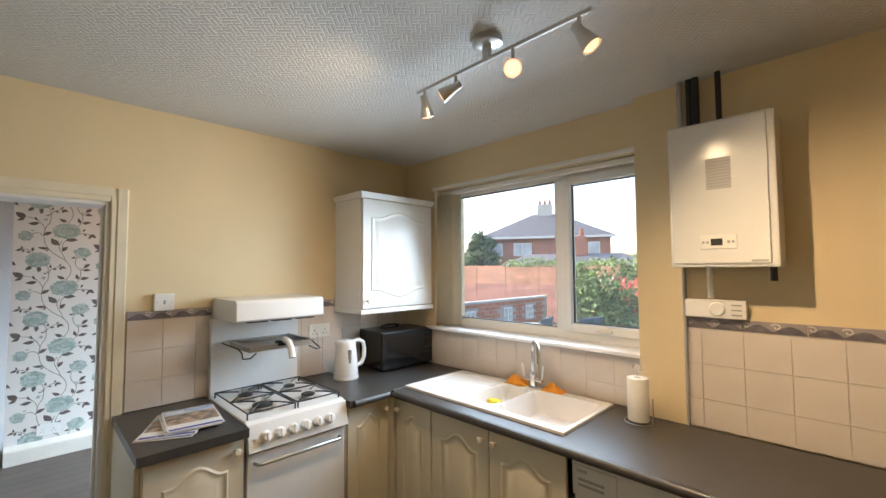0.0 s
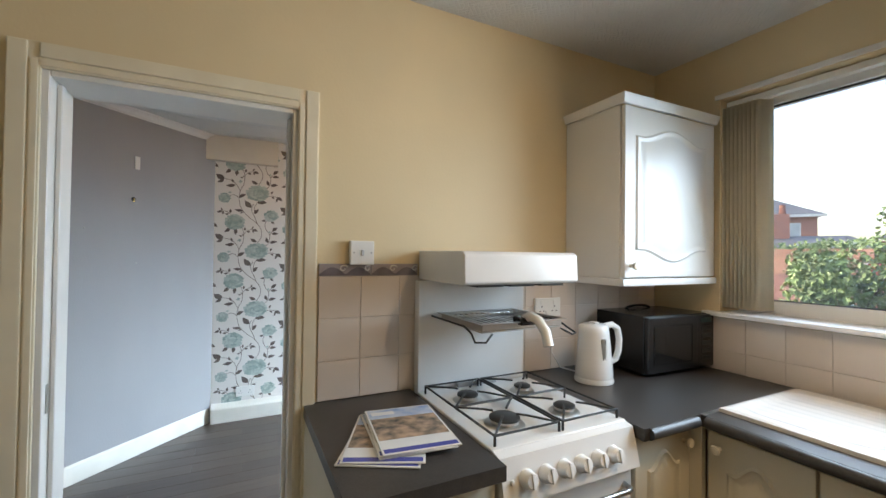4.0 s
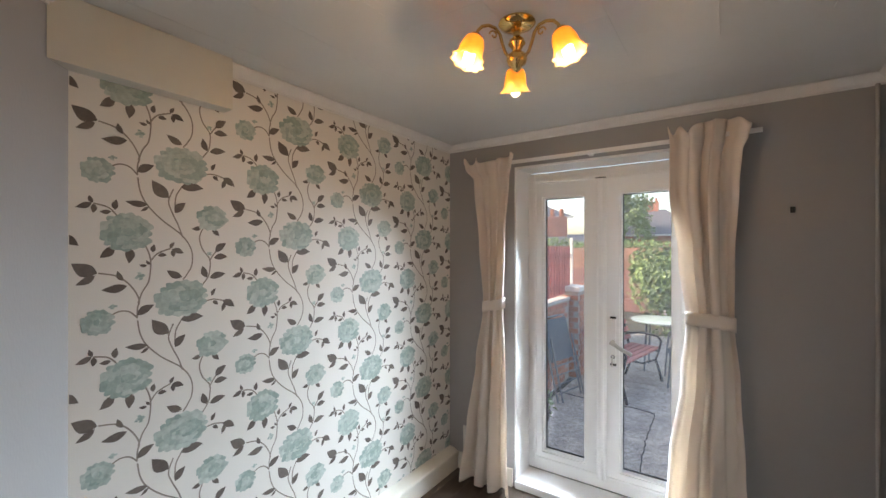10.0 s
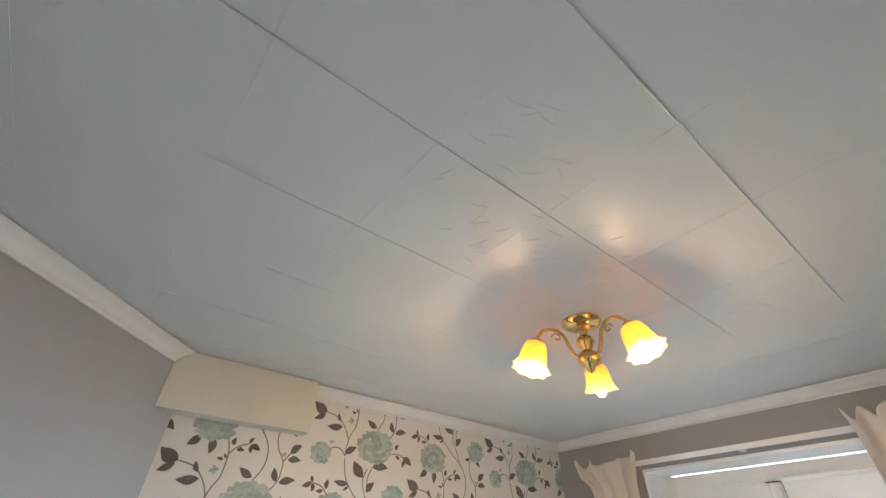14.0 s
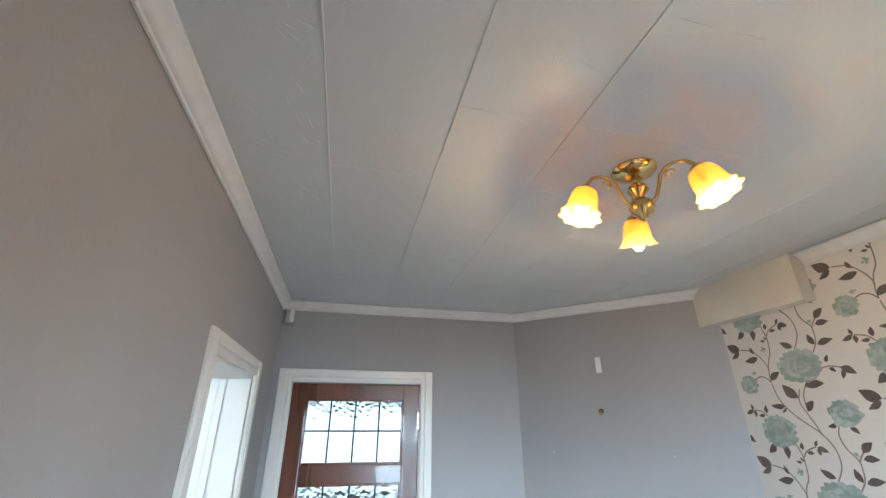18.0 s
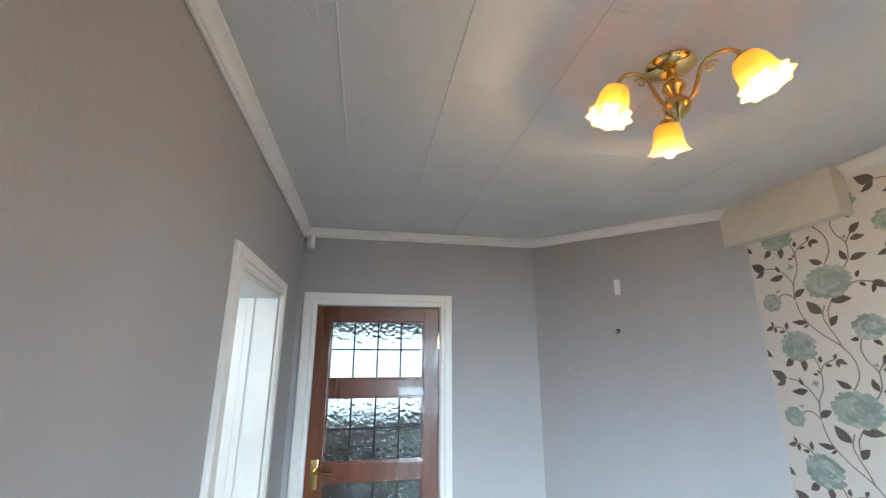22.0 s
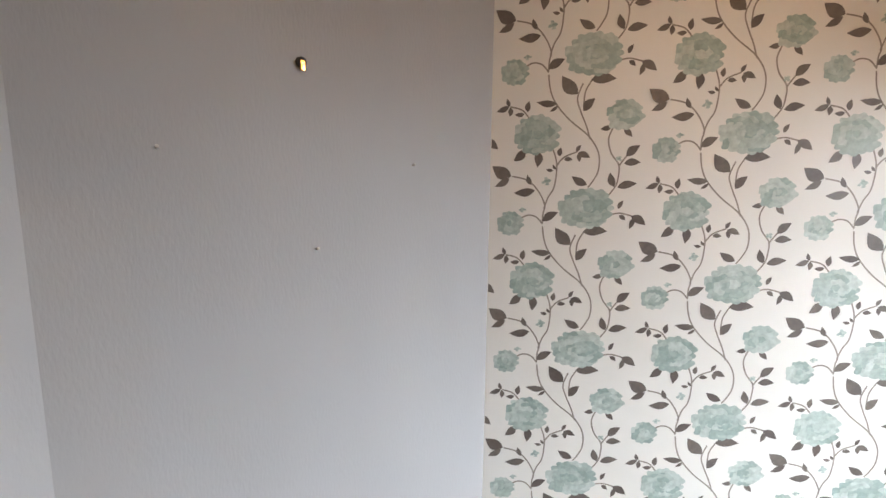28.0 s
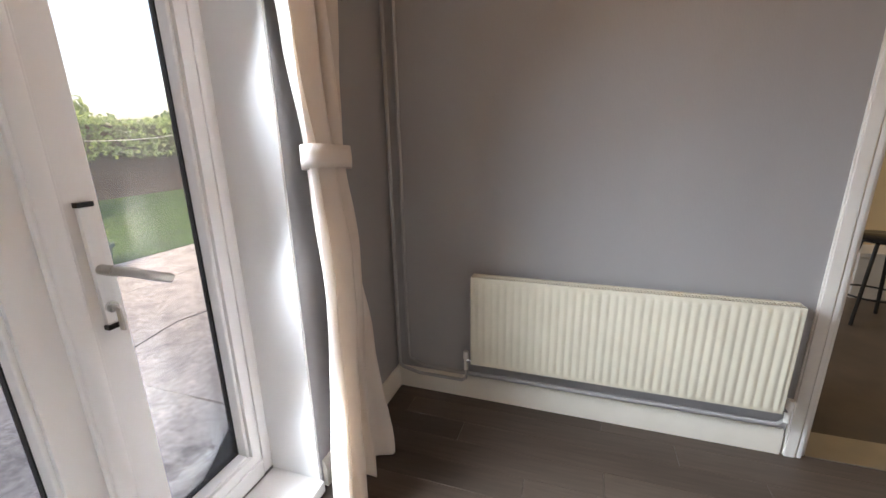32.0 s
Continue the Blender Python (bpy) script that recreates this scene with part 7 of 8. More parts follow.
for z in (1.1, 1.52):
    part("rail", box(B(), -5.095, -5.066, 2.5, 5.42, z, z + 0.07, 0.004), M_RED, pk)
part("post", box(B(), -5.07, -5.03, 5.43, 5.47, 1.13, 1.80, 0.006), M_CAP, pk, "white painted post")


# neighbouring houses
def house(name, label, c, turn, w, d, eaves, ridge, hip, windows, mat=M_HBRICK, stack=M_HBRICK):
    m = pose(*c, 0, 0, turn)
    ob = thing(name, c, label, "house", turn=0)

    def P(nm, bm, mt, par=ob, lab=""):
        bm.transform(m)
        return part(nm, bm, mt, par, lab)

    P("wall", box(B(), -w / 2, w / 2, 0, d, -1, eaves), mat)
    bm = B()
    o = 0.45
    a = [bm.verts.new(v) for v in ((-w / 2 - o, -o, eaves), (w / 2 + o, -o, eaves), (w / 2 + o, d + o, eaves), (-w / 2 - o, d + o, eaves))]
    t = [bm.verts.new(v) for v in ((-w / 2 + hip, d / 2, ridge), (w / 2 - hip, d / 2, ridge))]
    for f in ((a[0], a[1], t[1], t[0]), (a[1], a[2], t[1]), (a[2], a[3], t[0], t[1]), (a[3], a[0], t[0]), (a[3], a[2], a[1], a[0])):
        bm.faces.new(f)
    rf = P("roof", bm, M_SLATE, lab="grey slate hipped roof")
    P("gutter", box(B(), -w / 2 - o, w / 2 + o, -o - 0.08, -o, eaves - 0.16, eaves + 0.02), M_CAP)
    chm = P("chimney", box(B(), -0.75, 0.75, d / 2 - 0.35, d / 2 + 0.35, ridge - 0.6, ridge + 1.0), stack, rf, "chimney stack")
    for x in (-0.5, 0, 0.5):
        P("chimney_pot", rod(B(), (x, d / 2, ridge + 1.0), (x, d / 2, ridge + 1.45), 0.14, 0.11, 10), M_BRICKWALL, rf)
    for x, z, ww, hh in windows:
        wn2 = P("window", box(B(), x - ww / 2, x + ww / 2, -0.05, 0.02, z, z + hh), M_CAP, ob, "white framed window")
        n = max(1, round(ww / 0.8))
        for i in range(n):
            x0 = x - ww / 2 + 0.06 + i * (ww - 0.06) / n
            P("pane", box(B(), x0, x0 + (ww - 0.06) / n - 0.06, -0.075, -0.052, z + 0.07, z + hh - 0.07), M_FARGLASS, wn2)
    return ob


# opaque pale grey panes, lightened together with the hazed brick
M_FARGLASS = material("far_window_glass", (0.5, 0.53, 0.55), 0.2, vary=0.3, scale=0.6)
house("house", "brick semi-detached house with hipped slate roof", (-20.2, 34.0, GZ), 29, 11.6, 8.0, 4.75, 7.4, 4.6, [(-4.4, 3.0, 1.0, 1.2), (-2.0, 3.0, 1.7, 1.2), (2.0, 3.0, 1.7, 1.2), (4.4, 3.0, 1.0, 1.2), (-3.2, 0.4, 2.4, 1.4), (3.2, 0.4, 2.4, 1.4)], stack=M_POST)
house("house", "low brick house with a broad slate roof", (-10.7, 50.6, GZ), 0, 10.6, 10.0, 3.4, 6.6, 3.8, [(-3, 0.9, 1.8, 1.2), (1, 0.9, 1.8, 1.2), (3.6, 0.9, 1.0, 1.2)])
house("house", "distant brick house beyond the hedge", (11.8, 60.0, GZ), -8, 11.0, 8.0, 2.2, 3.2, 4.0, [(-3, 0.6, 1.6, 1.2), (3, 0.6, 1.6, 1.2)])
house("garage", "low brick outbuilding with a slate roof", (-10.5, 20.5, GZ), 25, 7.0, 4.0, 1.75, 2.6, 0.8, [])
bm = B()
box(bm, -14, -5.3, 14.0, 14.12, GZ, 1.75)
solid("boundary_wall", bm, M_HBRICK, "long red brick boundary wall", "wall", kind="structure")
fence2 = thing("side_fence", (-9, 12.6, GZ), "weathered brown board fence behind the garden wall", "fence")
M_TANB = material("faded_tan_boards", (0.30, 0.16, 0.11), 0.8, vary=0.25, scale=4, random_shade=0.15)
M_MAUVE = material("faded_mauve_boards", (0.25, 0.125, 0.105), 0.8, vary=0.25, scale=4, random_shade=0.15)
for i in range(6):
    x = -12.7 + i * 1.35
    for k in range(9):
        part("board", box(B(), x + 0.01, x + 1.34, 12.0 + 0.015 * (k % 2), 12.025 + 0.015 * (k % 2), GZ + 0.2 * k, GZ + 0.195 + 0.2 * k), M_TANB if k > 5 else M_MAUVE, fence2)
tree("tree", "small dark tree beyond the roofs", (-24.5, 30, GZ), 0.2, 1.8, 4.6, M_LEAFD, 2400, 0.3, 41)
tree("tree", "rounded garden tree in the distance", (-3.4, 36, GZ), 0.25, 2.6, 6.4, M_LEAFD, 2600, 0.34, 42)
tree("tree", "distant leafy tree behind the houses", (-12.5, 48, GZ), 0.3, 3.4, 7.5, M_LEAF, 2600, 0.42, 43)
tree("tree", "distant leafy tree beyond the lawn", (9, 40, GZ), 0.3, 3.0, 4.0, M_LEAF, 2600, 0.42, 44)
tree("tree", "distant leafy tree beyond the far garden", (20, 44, GZ), 0.3, 3.2, 4.0, M_LEAF, 2600, 0.44, 45)
bm = B()
rb = random.Random(77)


def belt(r):
    a = r.uniform(-1.2, 1.25)
    q = 62 + r.uniform(-4, 4)
    x, y = q * math.sin(a), q * math.cos(a)
    return Vector((x, y, r.uniform(0.0, 3.2 + 0.9 * math.sin(a * 23) + 0.6 * math.sin(a * 51)))), Vector((0, -1, 0.4))


leaf_cloud(bm, rb, 9000, 1.0, belt)
solid("distant_trees", bm, M_LEAFD, "distant belt of trees on the skyline", "trees", kind="stuff")

# garden furniture
bench = thing("garden_bench", (-4.26, 5.14, GZ), "slatted red garden bench with black cast iron ends", "bench", turn=0)
bmx = pose(-4.26, 5.14, GZ, 0, 0, 79)
for x in (-0.58, 0.58):
    bm = tube(B(), [(x, -0.24, 0.002), (x, -0.21, 0.12), (x, -0.16, 0.28), (x, -0.20, 0.40), (x, 0.0, 0.43), (x, 0.18, 0.40), (x, 0.22, 0.55), (x, 0.28, 0.78)], 0.019, 8)
    tube(bm, [(x, 0.18, 0.40), (x, 0.17, 0.2), (x, 0.24, 0.002)], 0.019, 8)
    tube(bm, [(x, -0.16, 0.28), (x, 0.0, 0.2), (x, 0.17, 0.2)], 0.014, 8)
    tube(bm, [(x, 0.22, 0.58), (x, 0.02, 0.62), (x, -0.18, 0.60), (x, -0.23, 0.54), (x, -0.2, 0.40)], 0.016, 8)
    bm.transform(bmx)
    part("end_frame", bm, M_IRON, bench, "black cast iron end", smooth=60)
for k in range(5):
    bm = box(B(), -0.64, 0.64, -0.2 + k * 0.08, -0.138 + k * 0.08, 0.43, 0.45, 0.004)
    bm.transform(bmx)
    part("seat_slat", bm, M_SLAT, bench)
for k in range(3):
    bm = box(B(), -0.64, 0.64, -0.01, 0.01, -0.03, 0.03, 0.004, 2, pose(0, 0.2 + 0.03 * k, 0.54 + 0.1 * k, -14))
    bm.transform(bmx)
    part("back_slat", bm, M_SLAT, bench)


def garden_chair(name, label, c, turn, folded):
    m = pose(*c, 0, 0, turn) @ (pose(0, 0, 0, -14) if folded else Matrix())
    ob = thing(name, c, label, "garden chair")

    def P(nm, bm, mt, lab=""):
        bm.transform(m)
        return part(nm, bm, mt, ob, lab, smooth=60)

    if folded:
        for x in (-0.25, 0.25):
            P("side_tube", tube(B(), [(x, 0, 0.004), (x, 0, 0.9), (x * 0.85, 0, 0.97)], 0.011, 8), M_GREYMETAL)
            P("leg_tube", tube(B(), [(x * 0.9, -0.05, 0.004), (x * 0.9, -0.06, 0.72)], 0.011, 8), M_GREYMETAL)
        P("top_tube", tube(B(), [(-0.2125, 0, 0.97), (0.2125, 0, 0.97)], 0.011, 8), M_GREYMETAL)
        for z in (0.1, 0.2, 0.3, 0.4):
            P("cross_bar", tube(B(), [(-0.24, -0.03, z), (0.24, -0.03, z)], 0.008, 8), M_GREYMETAL)
        P("sling", box(B(), -0.235, 0.235, -0.012, -0.006, 0.45, 0.94), M_MESH, "grey woven sling")
    else:
        for x in (-0.26, 0.26):
            P("front_leg", tube(B(), [(x, -0.25, 0.004), (x, -0.22, 0.4), (x, -0.2, 0.62), (x, -0.1, 0.65), (x, 0.2, 0.64)], 0.012, 8), M_GREYMETAL)
            P("rear_leg", tube(B(), [(x, 0.3, 0.004), (x, 0.2, 0.4), (x, 0.3, 0.95)], 0.012, 8), M_GREYMETAL)
        P("top_tube", tube(B(), [(-0.26, 0.3, 0.95), (0.26, 0.3, 0.95)], 0.012, 8), M_GREYMETAL)
        P("seat", box(B(), -0.25, 0.25, -0.23, 0.21, 0.4, 0.407), M_MESH, "grey mesh seat")
        bm = B()
        for i in range(9):
            z0, y0 = 0.42 + i * 0.058, 0.205 + i * 0.0105
            box(bm, -0.25, 0.25, y0, y0 + 0.006, z0, z0 + 0.056)
        P("backrest", bm, M_MESH, "grey mesh backrest")
    return ob


garden_chair("folding_chair", "folded grey garden chair leaning on the brick wall", (-4.73, 4.37, GZ), 76, True)
garden_chair("garden_chair", "grey metal garden chair with a mesh seat", (-3.62, 5.72, GZ), -80, False)
garden_chair("garden_chair", "grey metal garden chair with a mesh seat", (-3.12, 6.32, GZ), -105, False)
gt = thing("garden_table", (-3.98, 6.3, GZ), "round green-white garden table on metal legs", "table")
part("tabletop", lathe(B(), [(0.0, 0.70), (0.40, 0.70), (0.42, 0.71), (0.42, 0.725), (0.40, 0.73), (0.0, 0.73)], pose(-3.98, 6.3, GZ), 40), material("pale_green_tabletop", (0.50, 0.58, 0.50), 0.25, vary=0.08), gt, smooth=40)
for k in range(4):
    a = radians(45 + 90 * k)
    part("leg", tube(B(), [(-3.98 + 0.3 * math.cos(a), 6.3 + 0.3 * math.sin(a), GZ + 0.003), (-3.98 + 0.26 * math.cos(a), 6.3 + 0.26 * math.sin(a), GZ + 0.70)], 0.014, 8), M_GREYMETAL, gt)


def pot(name, label, c, r, h, mat, plant, seed):
    ob = thing(name, c, label, "plant pot")
    part("pot", lathe(B(), [(0.0, 0.0), (r * 0.72, 0.0), (r * 0.95, h * 0.86), (r * 1.06, h * 0.87), (r * 1.06, h), (r * 0.95, h), (r * 0.9, h * 0.86), (0.0, h * 0.86)], pose(*c), 24), mat, ob, smooth=35)
    rnd = random.Random(seed)
    bm = B()
    leaf_cloud(bm, rnd, 160, 0.06, lambda q: (Vector(c) + Vector((q.uniform(-r, r) * 0.8, q.uniform(-r, r) * 0.8, h * 0.9 + q.uniform(0, r * 1.2))), Vector((0, 0, 1))))
    tagged(part("plant", bm, plant, ob), kind="stuff")


pot("planter", "grey-green round plastic planter on the patio", (-1.5, 6.45, GZ), 0.22, 0.32, material("grey_green_pot", (0.07, 0.13, 0.125), 0.5), M_LEAF, 1)
pot("terracotta_pot", "terracotta pot beside the garden chairs", (-2.72, 7.0, GZ), 0.2, 0.28, material("terracotta", (0.36, 0.13, 0.07), 0.8), M_LEAF, 2)
pot("flower_pot", "small pot with yellow flowers on the patio", (-2.85, 6.5, GZ), 0.11, 0.12, material("terracotta_small", (0.30, 0.12, 0.07), 0.8), material("yellow_flowers", (0.7, 0.5, 0.03), 0.6, vary=0.2), 3)
bm = tube(B(), [(-2.5 + 0.34 * i, 9.03 + 0.05 * i, 1.66 - 0.34 * math.sin(math.pi * i / 20) ** 0.9) for i in range(21)], 0.006, 5)
solid("washing_line", bm, M_CAP, "slack white washing line across the garden", "washing line")
solid("line_post", box(B(), -2.56, -2.48, 8.99, 9.07, GZ - 0.01, 1.74, 0.008), M_GREYMETAL, "grey washing line post at the patio's edge", "post")
solid("line_post", rod(B(), (4.3, 10.03, GZ - 0.01), (4.3, 10.03, 1.75), 0.03, seg=10), M_GREYMETAL, "grey metal washing line post by the lawn", "post")


# ---- flowered print of the wallpaper ----
def shade_by_island(name, a, b, rough=0.5, scale=30.0):
    mt = material(name, a, rough, vary=0.12, scale=scale)
    nt = mt.node_tree
    L = nt.links.new
    ge = nt.nodes.new("ShaderNodeNewGeometry")
    mx = nt.nodes.new("ShaderNodeMix")
    mx.data_type = "RGBA"
    mx.inputs[6].default_value, mx.inputs[7].default_value = (*a, 1), (*b, 1)
    L(ge.outputs["Random Per Island"], mx.inputs[0])
    nz = nt.nodes.new("ShaderNodeTexNoise")
    nz.inputs["Scale"].default_value, nz.inputs["Detail"].default_value = 60.0, 4.0
    co = nt.nodes.new("ShaderNodeTexCoord")
    L(co.outputs["Object"], nz.inputs["Vector"])
    mr = nt.nodes.new("ShaderNodeMapRange")
    mr.inputs[1].default_value, mr.inputs[2].default_value, mr.inputs[3].default_value, mr.inputs[4].default_value = 0.3, 0.7, 0.82, 1.1
    L(nz.outputs["Fac"], mr.inputs[0])
    mu = nt.nodes.new("ShaderNodeMix")
    mu.data_type, mu.blend_type = "RGBA", "MULTIPLY"
    mu.inputs[0].default_value = 1.0
    L(mx.outputs[2], mu.inputs[6])
    L(mr.outputs[0], mu.inputs[7])
    L(mu.outputs[2], nt.nodes["Principled BSDF"].inputs["Base Color"])
    return mt


M_PETAL = shade_by_island("teal_petal_print", (0.28, 0.365, 0.335), (0.50, 0.56, 0.52))
M_PLEAF = shade_by_island("brown_leaf_print", (0.115, 0.09, 0.08), (0.165, 0.135, 0.12))
M_STEM = material("pale_brown_stem_print", (0.27, 0.23, 0.20), 0.5, vary=0.15, scale=20)
PITCH, REPEAT = 0.515, 0.513
bm_leaf, bm_stem, bm_petal = B(), B(), B()
shift = [0.0, 0.0]
WPY, WPZ = 0.276, 1.447     # centre of a large flower


def on_wall(bm, y, z, lift):
    return bm.verts.new((DX0 + lift, WPY + (y - 0.271) * 0.963 + shift[0], WPZ + (z - 1.425) * 0.959 + shift[1]))


def leaf(y0, z0, y1, z1, w):
    a, b = Vector((y0, z0)), Vector((y1, z1))
    d = b - a
    n = Vector((-d.y, d.x)).normalized() * w / 2
    bend = n * 0.25
    prof = ((0.0, 0.05), (0.15, 0.62), (0.32, 0.95), (0.48, 1.0), (0.64, 0.82), (0.82, 0.45), (1.0, 0.0))
    up = [a + d * t + bend * math.sin(math.pi * t) + n * k for t, k in prof]
    dn = [a + d * t + bend * math.sin(math.pi * t) - n * k for t, k in prof[-2::-1]]
    bm_leaf.faces.new([on_wall(bm_leaf, p.x, p.y, 0.0007) for p in up + dn])


def stem(*pts):
    q = []
    n = len(pts)
    for i in range(n - 1):
        p0, p1, p2, p3 = (Vector(pts[max(0, min(n - 1, i + k))]) for k in (-1, 0, 1, 2))
        for k in range(5):
            t = k / 5
            q.append(0.5 * (2 * p1 + (p2 - p0) * t + (2 * p0 - 5 * p1 + 4 * p2 - p3) * t * t + (3 * p1 - p0 - 3 * p2 + p3) * t ** 3))
    q.append(Vector(pts[-1]))
    rows = []
    for i, p in enumerate(q):
        d = (q[min(i + 1, len(q) - 1)] - q[max(i - 1, 0)]).normalized()
        s = Vector((-d.y, d.x)) * 0.0027
        rows.append((on_wall(bm_stem, p.x - s.x, p.y - s.y, 0.0004), on_wall(bm_stem, p.x + s.x, p.y + s.y, 0.0004)))
    for a, b in zip(rows, rows[1:]):
        bm_stem.faces.new((a[0], b[0], b[1], a[1]))


def flower(y, z, ry, rz, n, twist):
    """Overlapping rounded petals in rings, the inner ones on top."""
    rnd = random.Random(int(1000 * (y + 3 * z + 7 * twist)))
    c = Vector((y, z))

    def blob(p, ang, ln, wd, lift):
        e, s = Vector((math.cos(ang), math.sin(ang))), Vector((-math.sin(ang), math.cos(ang)))
        vs = []
        for k in range(36):
            t = 2 * math.pi * k / 36
            r = 1 + 0.10 * math.cos(3 * t + ang * 2) + 0.13 * math.cos(5 * t + ang * 5) * (0.4 + 0.6 * math.cos(t / 2) ** 2)
            q = p + e * ln * math.cos(t) * r + s * wd * math.sin(t) * r
            vs.append(on_wall(bm_petal, c.x + q.x * ry, c.y + q.y * rz, lift))
        bm_petal.faces.new(vs)

    lift = 0.0009
    for ring, (rad, count, size) in enumerate(((0.64, n, 0.36), (0.42, max(3, n - 3), 0.33), (0.22, max(3, n - 6), 0.27), (0.06, 3 if n > 6 else 1, 0.2))):
        for k in range(count):
            a = 2 * math.pi * (k + rnd.uniform(-0.2, 0.2)) / count + twist * 3 + ring
            p = Vector((math.cos(a), math.sin(a))) * rad * rnd.uniform(0.88, 1.1)
            blob(p, a, size * rnd.uniform(0.75, 1.0), size * rnd.uniform(0.8, 1.15), lift)
            lift += 0.00001
    

def motif():
    leaf(-0.002, 1.539, -0.071, 1.575, 0.0464)
    leaf(-0.008, 1.531, -0.060, 1.501, 0.0242)
    leaf(0.071, 1.509, 0.056, 1.545, 0.0181)
    leaf(0.085, 1.489, 0.009, 1.479, 0.0302)
    leaf(0.117, 1.378, 0.172, 1.411, 0.0302)
    leaf(0.047, 1.634, 0.005, 1.593, 0.0302)
    leaf(0.091, 1.630, 0.091, 1.571, 0.0302)
    leaf(-0.016, 1.786, -0.061, 1.767, 0.0202)
    leaf(-0.014, 1.786, -0.024, 1.812, 0.0141)
    leaf(-0.012, 1.782, -0.013, 1.750, 0.0181)
    leaf(0.038, 1.759, 0.004, 1.757, 0.0161)
    leaf(0.049, 1.766, 0.054, 1.804, 0.0202)
    leaf(0.151, 1.794, 0.079, 1.800, 0.0242)
    leaf(0.153, 1.786, 0.127, 1.767, 0.0121)
    leaf(0.221, 1.292, 0.164, 1.354, 0.0464)
    leaf(0.244, 1.234, 0.282, 1.278, 0.0302)
    leaf(0.265, 1.340, 0.351, 1.343, 0.0383)
    leaf(0.269, 1.511, 0.214, 1.541, 0.0282)
    leaf(0.401, 1.613, 0.446, 1.651, 0.0302)
    leaf(0.395, 1.588, 0.452, 1.591, 0.0262)
    leaf(0.365, 1.505, 0.348, 1.555, 0.0262)
    leaf(0.377, 1.503, 0.444, 1.517, 0.0282)
    leaf(0.345, 1.716, 0.305, 1.707, 0.0181)
    leaf(0.387, 1.706, 0.416, 1.680, 0.0202)
    leaf(0.384, 1.426, 0.401, 1.456, 0.0161)
    leaf(0.389, 1.402, 0.412, 1.384, 0.0161)
    leaf(0.432, 1.400, 0.484, 1.368, 0.0302)
    leaf(0.439, 1.392, 0.427, 1.353, 0.0181)
    leaf(0.226, 1.627, 0.242, 1.652, 0.0141)
    leaf(0.232, 1.623, 0.276, 1.607, 0.0222)
    leaf(0.232, 1.619, 0.239, 1.592, 0.0161)
    leaf(0.184, 1.600, 0.215, 1.600, 0.0161)
    leaf(0.168, 1.612, 0.172, 1.643, 0.0181)
    leaf(0.158, 1.565, 0.145, 1.582, 0.0101)
    leaf(0.148, 1.561, 0.122, 1.565, 0.0121)
    stem((0.118, 1.893), (0.126, 1.842), (0.147, 1.795), (0.198, 1.738), (0.268, 1.681), (0.304, 1.623), (0.307, 1.564), (0.290, 1.525), (0.273, 1.501))
    stem((0.117, 1.370), (0.118, 1.405), (0.123, 1.435), (0.099, 1.485), (0.058, 1.525), (0.002, 1.539))
    stem((0.120, 1.423), (0.134, 1.465), (0.153, 1.499), (0.160, 1.555), (0.157, 1.598), (0.139, 1.649))
    stem((0.118, 1.366), (0.094, 1.392), (0.062, 1.398), (0.028, 1.380))
    stem((0.272, 1.671), (0.256, 1.719), (0.235, 1.766), (0.221, 1.813), (0.238, 1.863))
    stem((0.244, 1.247), (0.247, 1.299), (0.267, 1.338))
    stem((0.349, 1.712), (0.336, 1.671), (0.348, 1.623), (0.376, 1.584), (0.378, 1.545), (0.369, 1.505), (0.333, 1.456))
    stem((0.376, 1.574), (0.387, 1.593), (0.403, 1.615))
    stem((0.351, 1.402), (0.390, 1.410), (0.434, 1.400))
    stem((0.062, 1.736), (0.031, 1.772), (-0.012, 1.784))
    stem((0.161, 1.580), (0.184, 1.608), (0.228, 1.627))
    flower(0.087, 1.686, 0.0867, 0.0746, 11, 0.35)
    flower(0.271, 1.425, 0.1008, 0.0786, 13, 0.0)
    flower(-0.000, 1.367, 0.0504, 0.0504, 8, 0.7)
    flower(0.388, 1.755, 0.0665, 0.0565, 9, 0.2)
    flower(0.124, 1.523, 0.0181, 0.0161, 4, 0.1)
    flower(0.043, 1.417, 0.0141, 0.0101, 4, 0.5)
    flower(0.375, 1.605, 0.0121, 0.0121, 4, 0.8)


for k in range(-1, 5):
    for j in range(-4, 4):
        shift[0], shift[1] = k * PITCH, j * REPEAT + (k % 2) * REPEAT / 2
        motif()
for bm in (bm_leaf, bm_stem, bm_petal):
    for co, no in (((0, -0.058, 0), (0, -1, 0)), ((0, DY1 - 0.001, 0), (0, 1, 0)), ((0, 0, 0.143), (0, 0, -1)), ((0, 0, CZ - 0.012), (0, 0, 1))):
        bmesh.ops.bisect_plane(bm, geom=bm.verts[:] + bm.edges[:] + bm.faces[:], plane_co=co, plane_no=no, clear_outer=True)
for nm, bm, mt, lab in (("stem_print", bm_stem, M_STEM, "thin brown printed stems"), ("leaf_print", bm_leaf, M_PLEAF, "dark brown printed leaves"), ("petal_print", bm_petal, M_PETAL, "grey-teal printed flowers")):
    for f in bm.faces:
        f.normal_update()
        if f.normal.x < 0:
            f.normal_flip()
    bm.transform(PLACED[wall_paper].inverted())
    data = bpy.data.meshes.new(nm)
    bm.to_mesh(data)
    bm.free()
    data.materials.append(mt)
    ob = new(nm, data)
    ob.parent = wall_paper
    tagged(ob, lab, kind="stuff")

# ---- floor planks, piece by piece ----
plank_meshes = {}


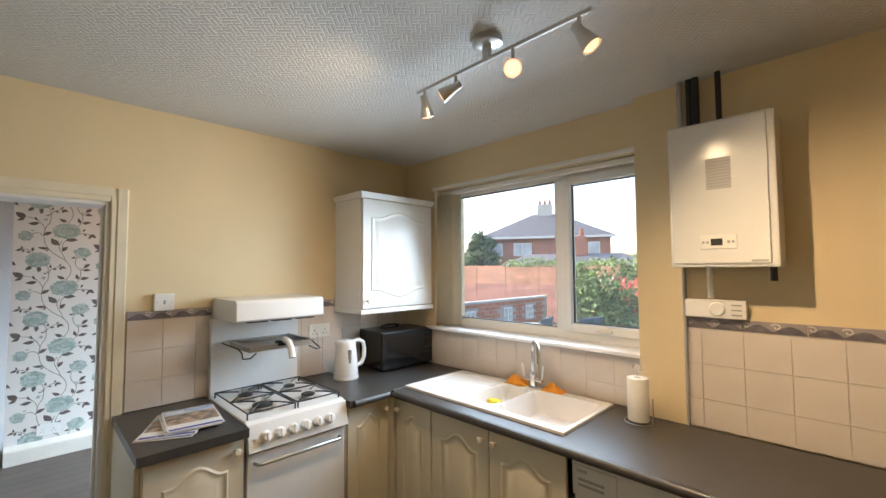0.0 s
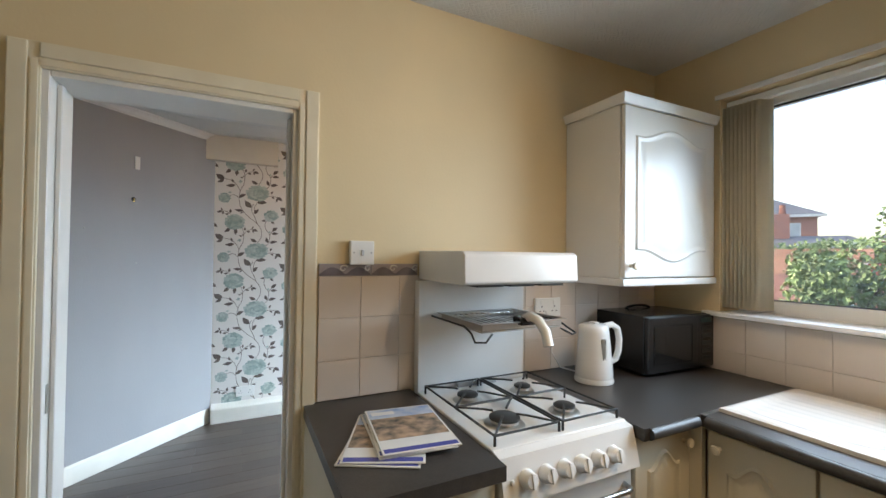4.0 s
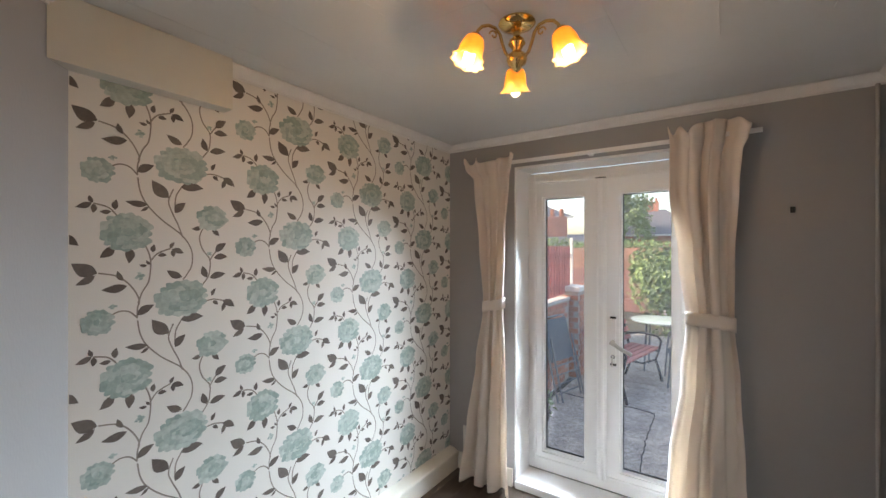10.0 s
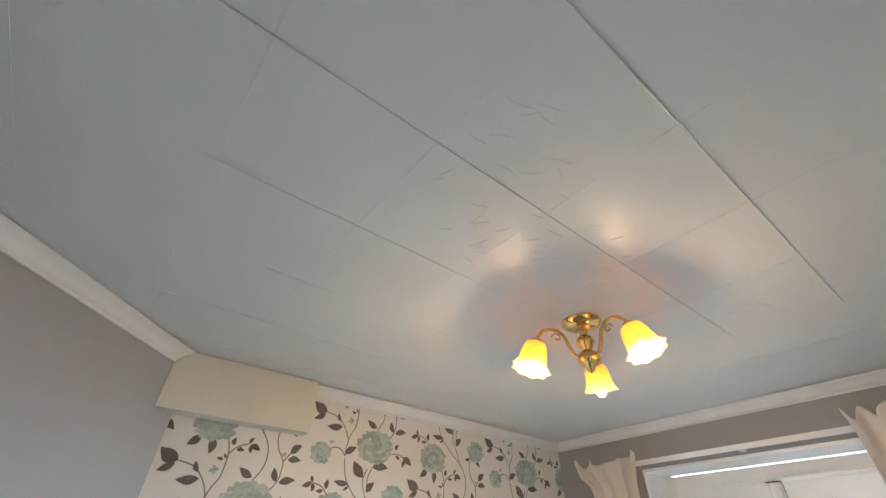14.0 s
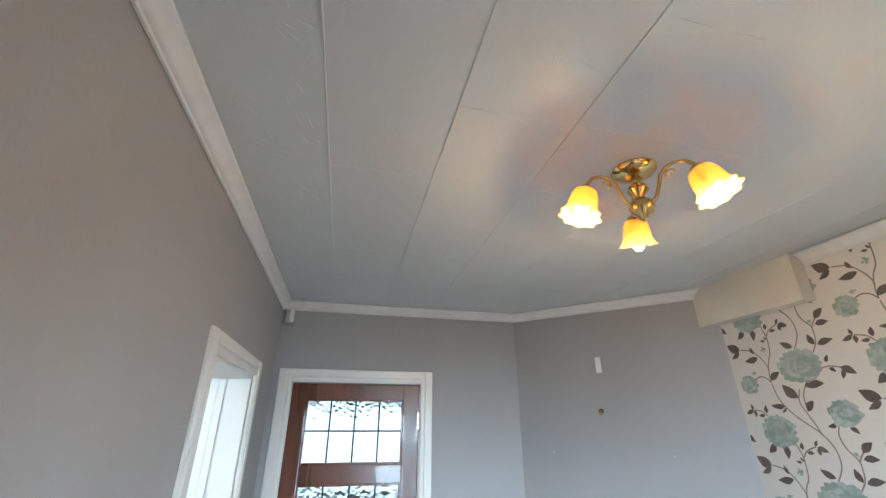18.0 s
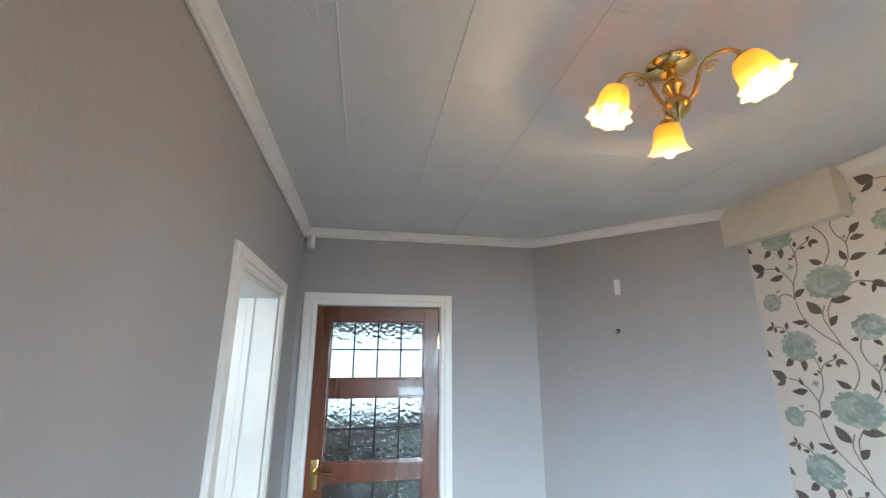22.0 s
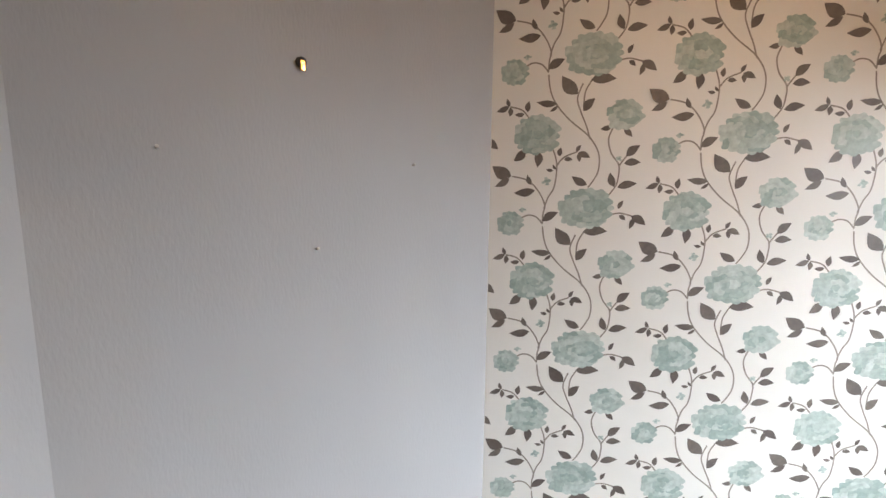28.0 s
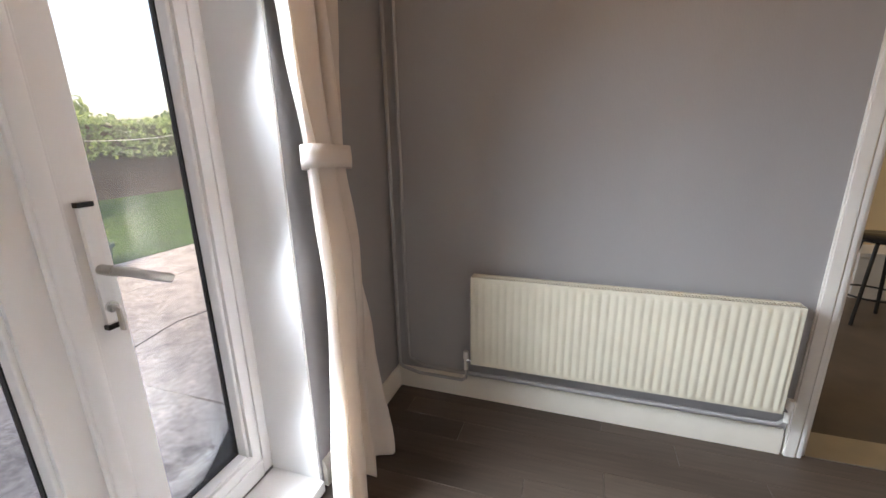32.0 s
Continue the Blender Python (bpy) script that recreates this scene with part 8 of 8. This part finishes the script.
def plank(x0, x1, y0, y1):
    key = (round(x1 - x0, 3), round(y1 - y0, 3))
    if key not in plank_meshes:
        bm = box(B(), 0, x1 - x0, 0, y1 - y0, -0.008, 0.0, 0.0012, 1)
        plank_meshes[key] = finish(bm, "plank", M_PLANK, 0)
    ob = new("plank", plank_meshes[key])
    ob.parent = floor
    ob.matrix_parent_inverse = PLACED[floor].inverted()
    ob.matrix_basis = Matrix.Translation((x0, y0, 0))


PW, PL = 0.125, 1.22
r9 = random.Random(5)
for i in range(21):
    x0 = -4.955 + i * PW
    x1 = min(x0 + PW - 0.0012, KX0 - 0.001)
    y = -0.84 - r9.choice((0.2, 0.5, 0.8, 1.1))
    while y < 2.24:
        y0, y1 = max(y, -1.0), min(y + PL - 0.0012, 2.245)
        if y1 - y0 > 0.02 and x1 - x0 > 0.01:
            plank(x0, x1, y0, y1)
        y += PL

# ---- wall tiles, piece by piece ----
tile_meshes = {}


def tile(parent, w, h, m, mat=None):
    key = (round(w, 3), round(h, 3))
    if key not in tile_meshes:
        tile_meshes[key] = finish(box(B(), 0, w, -0.0045, 0, 0, h, 0.001, 1), "tile", M_TILE, 0)
    ob = new("tile", tile_meshes[key])
    ob.parent = parent
    ob.matrix_parent_inverse = PLACED[parent].inverted()
    ob.matrix_basis = m


def tile_field(parent, length, z0, z1, place, start=0.0):
    """Square tiles, cut at the ends; place(u, z) gives a tile's pose."""
    S = 0.1485
    u = -start
    while u < length - 0.004:
        a, b = max(u, 0), min(u + S - 0.0016, length)
        z = z1
        while z > z0 + 0.004:
            lo = max(z - S + 0.0016, z0)
            if b - a > 0.006:
                tile(parent, b - a, z - lo, place(a, lo))
            z -= S
        u += S


tile_field(tiles_west, 1.755, WZ + 0.003, 1.351, lambda u, z: pose(KX0 + 0.0052, 0.388 + u, z, 0, 0, 90))
tile_field(tiles_rear, 1.775, WZ + 0.003, 1.159, lambda u, z: pose(KX0 + 0.008 + u, 2.1443, z))
tile_field(tiles_boiler, 1.79, WZ + 0.003, 1.334, lambda u, z: pose(-0.454 + u, 2.0993, z), 0.095)

# ---- bricks of the garden wall, piece by piece ----
brick_mesh = finish(box(B(), 0, 0.012, 0, 0.215, 0, 0.065, 0.003, 1), "brick", M_BRICK, 0)
brick_side = finish(box(B(), 0, 0.215, 0, 0.012, 0, 0.065, 0.003, 1), "brick", M_BRICK, 0)


def brick(mesh, x, y, z, s=1.0):
    ob = new("brick", mesh)
    ob.parent = gw
    ob.matrix_parent_inverse = PLACED[gw].inverted()
    ob.matrix_basis = Matrix.Translation((x, y, z)) @ Matrix.Diagonal((1, s, 1, 1))


for j in range(14):
    z = GZ + 0.008 + j * 0.075
    y = 3.2 - (0.1125 if j % 2 else 0)
    while y < 8.3:
        if not (5.18 - 0.215 < y < 5.49) and not (z > 0.44 and z < 0.83 and any(b - 0.215 < y < b + 0.29 for b in (3.75, 5.72, 6.9, 7.7))):
            brick(brick_mesh, -5.0047, y, z)
        y += 0.225
for j in range(15):
    z = GZ + 0.008 + j * 0.075
    brick(brick_mesh, -4.8747, 5.20 + (0.0 if j % 2 else 0.065), z)
    brick(brick_side, -5.09 - (0.06 if j % 2 else 0.0), 5.183, z)
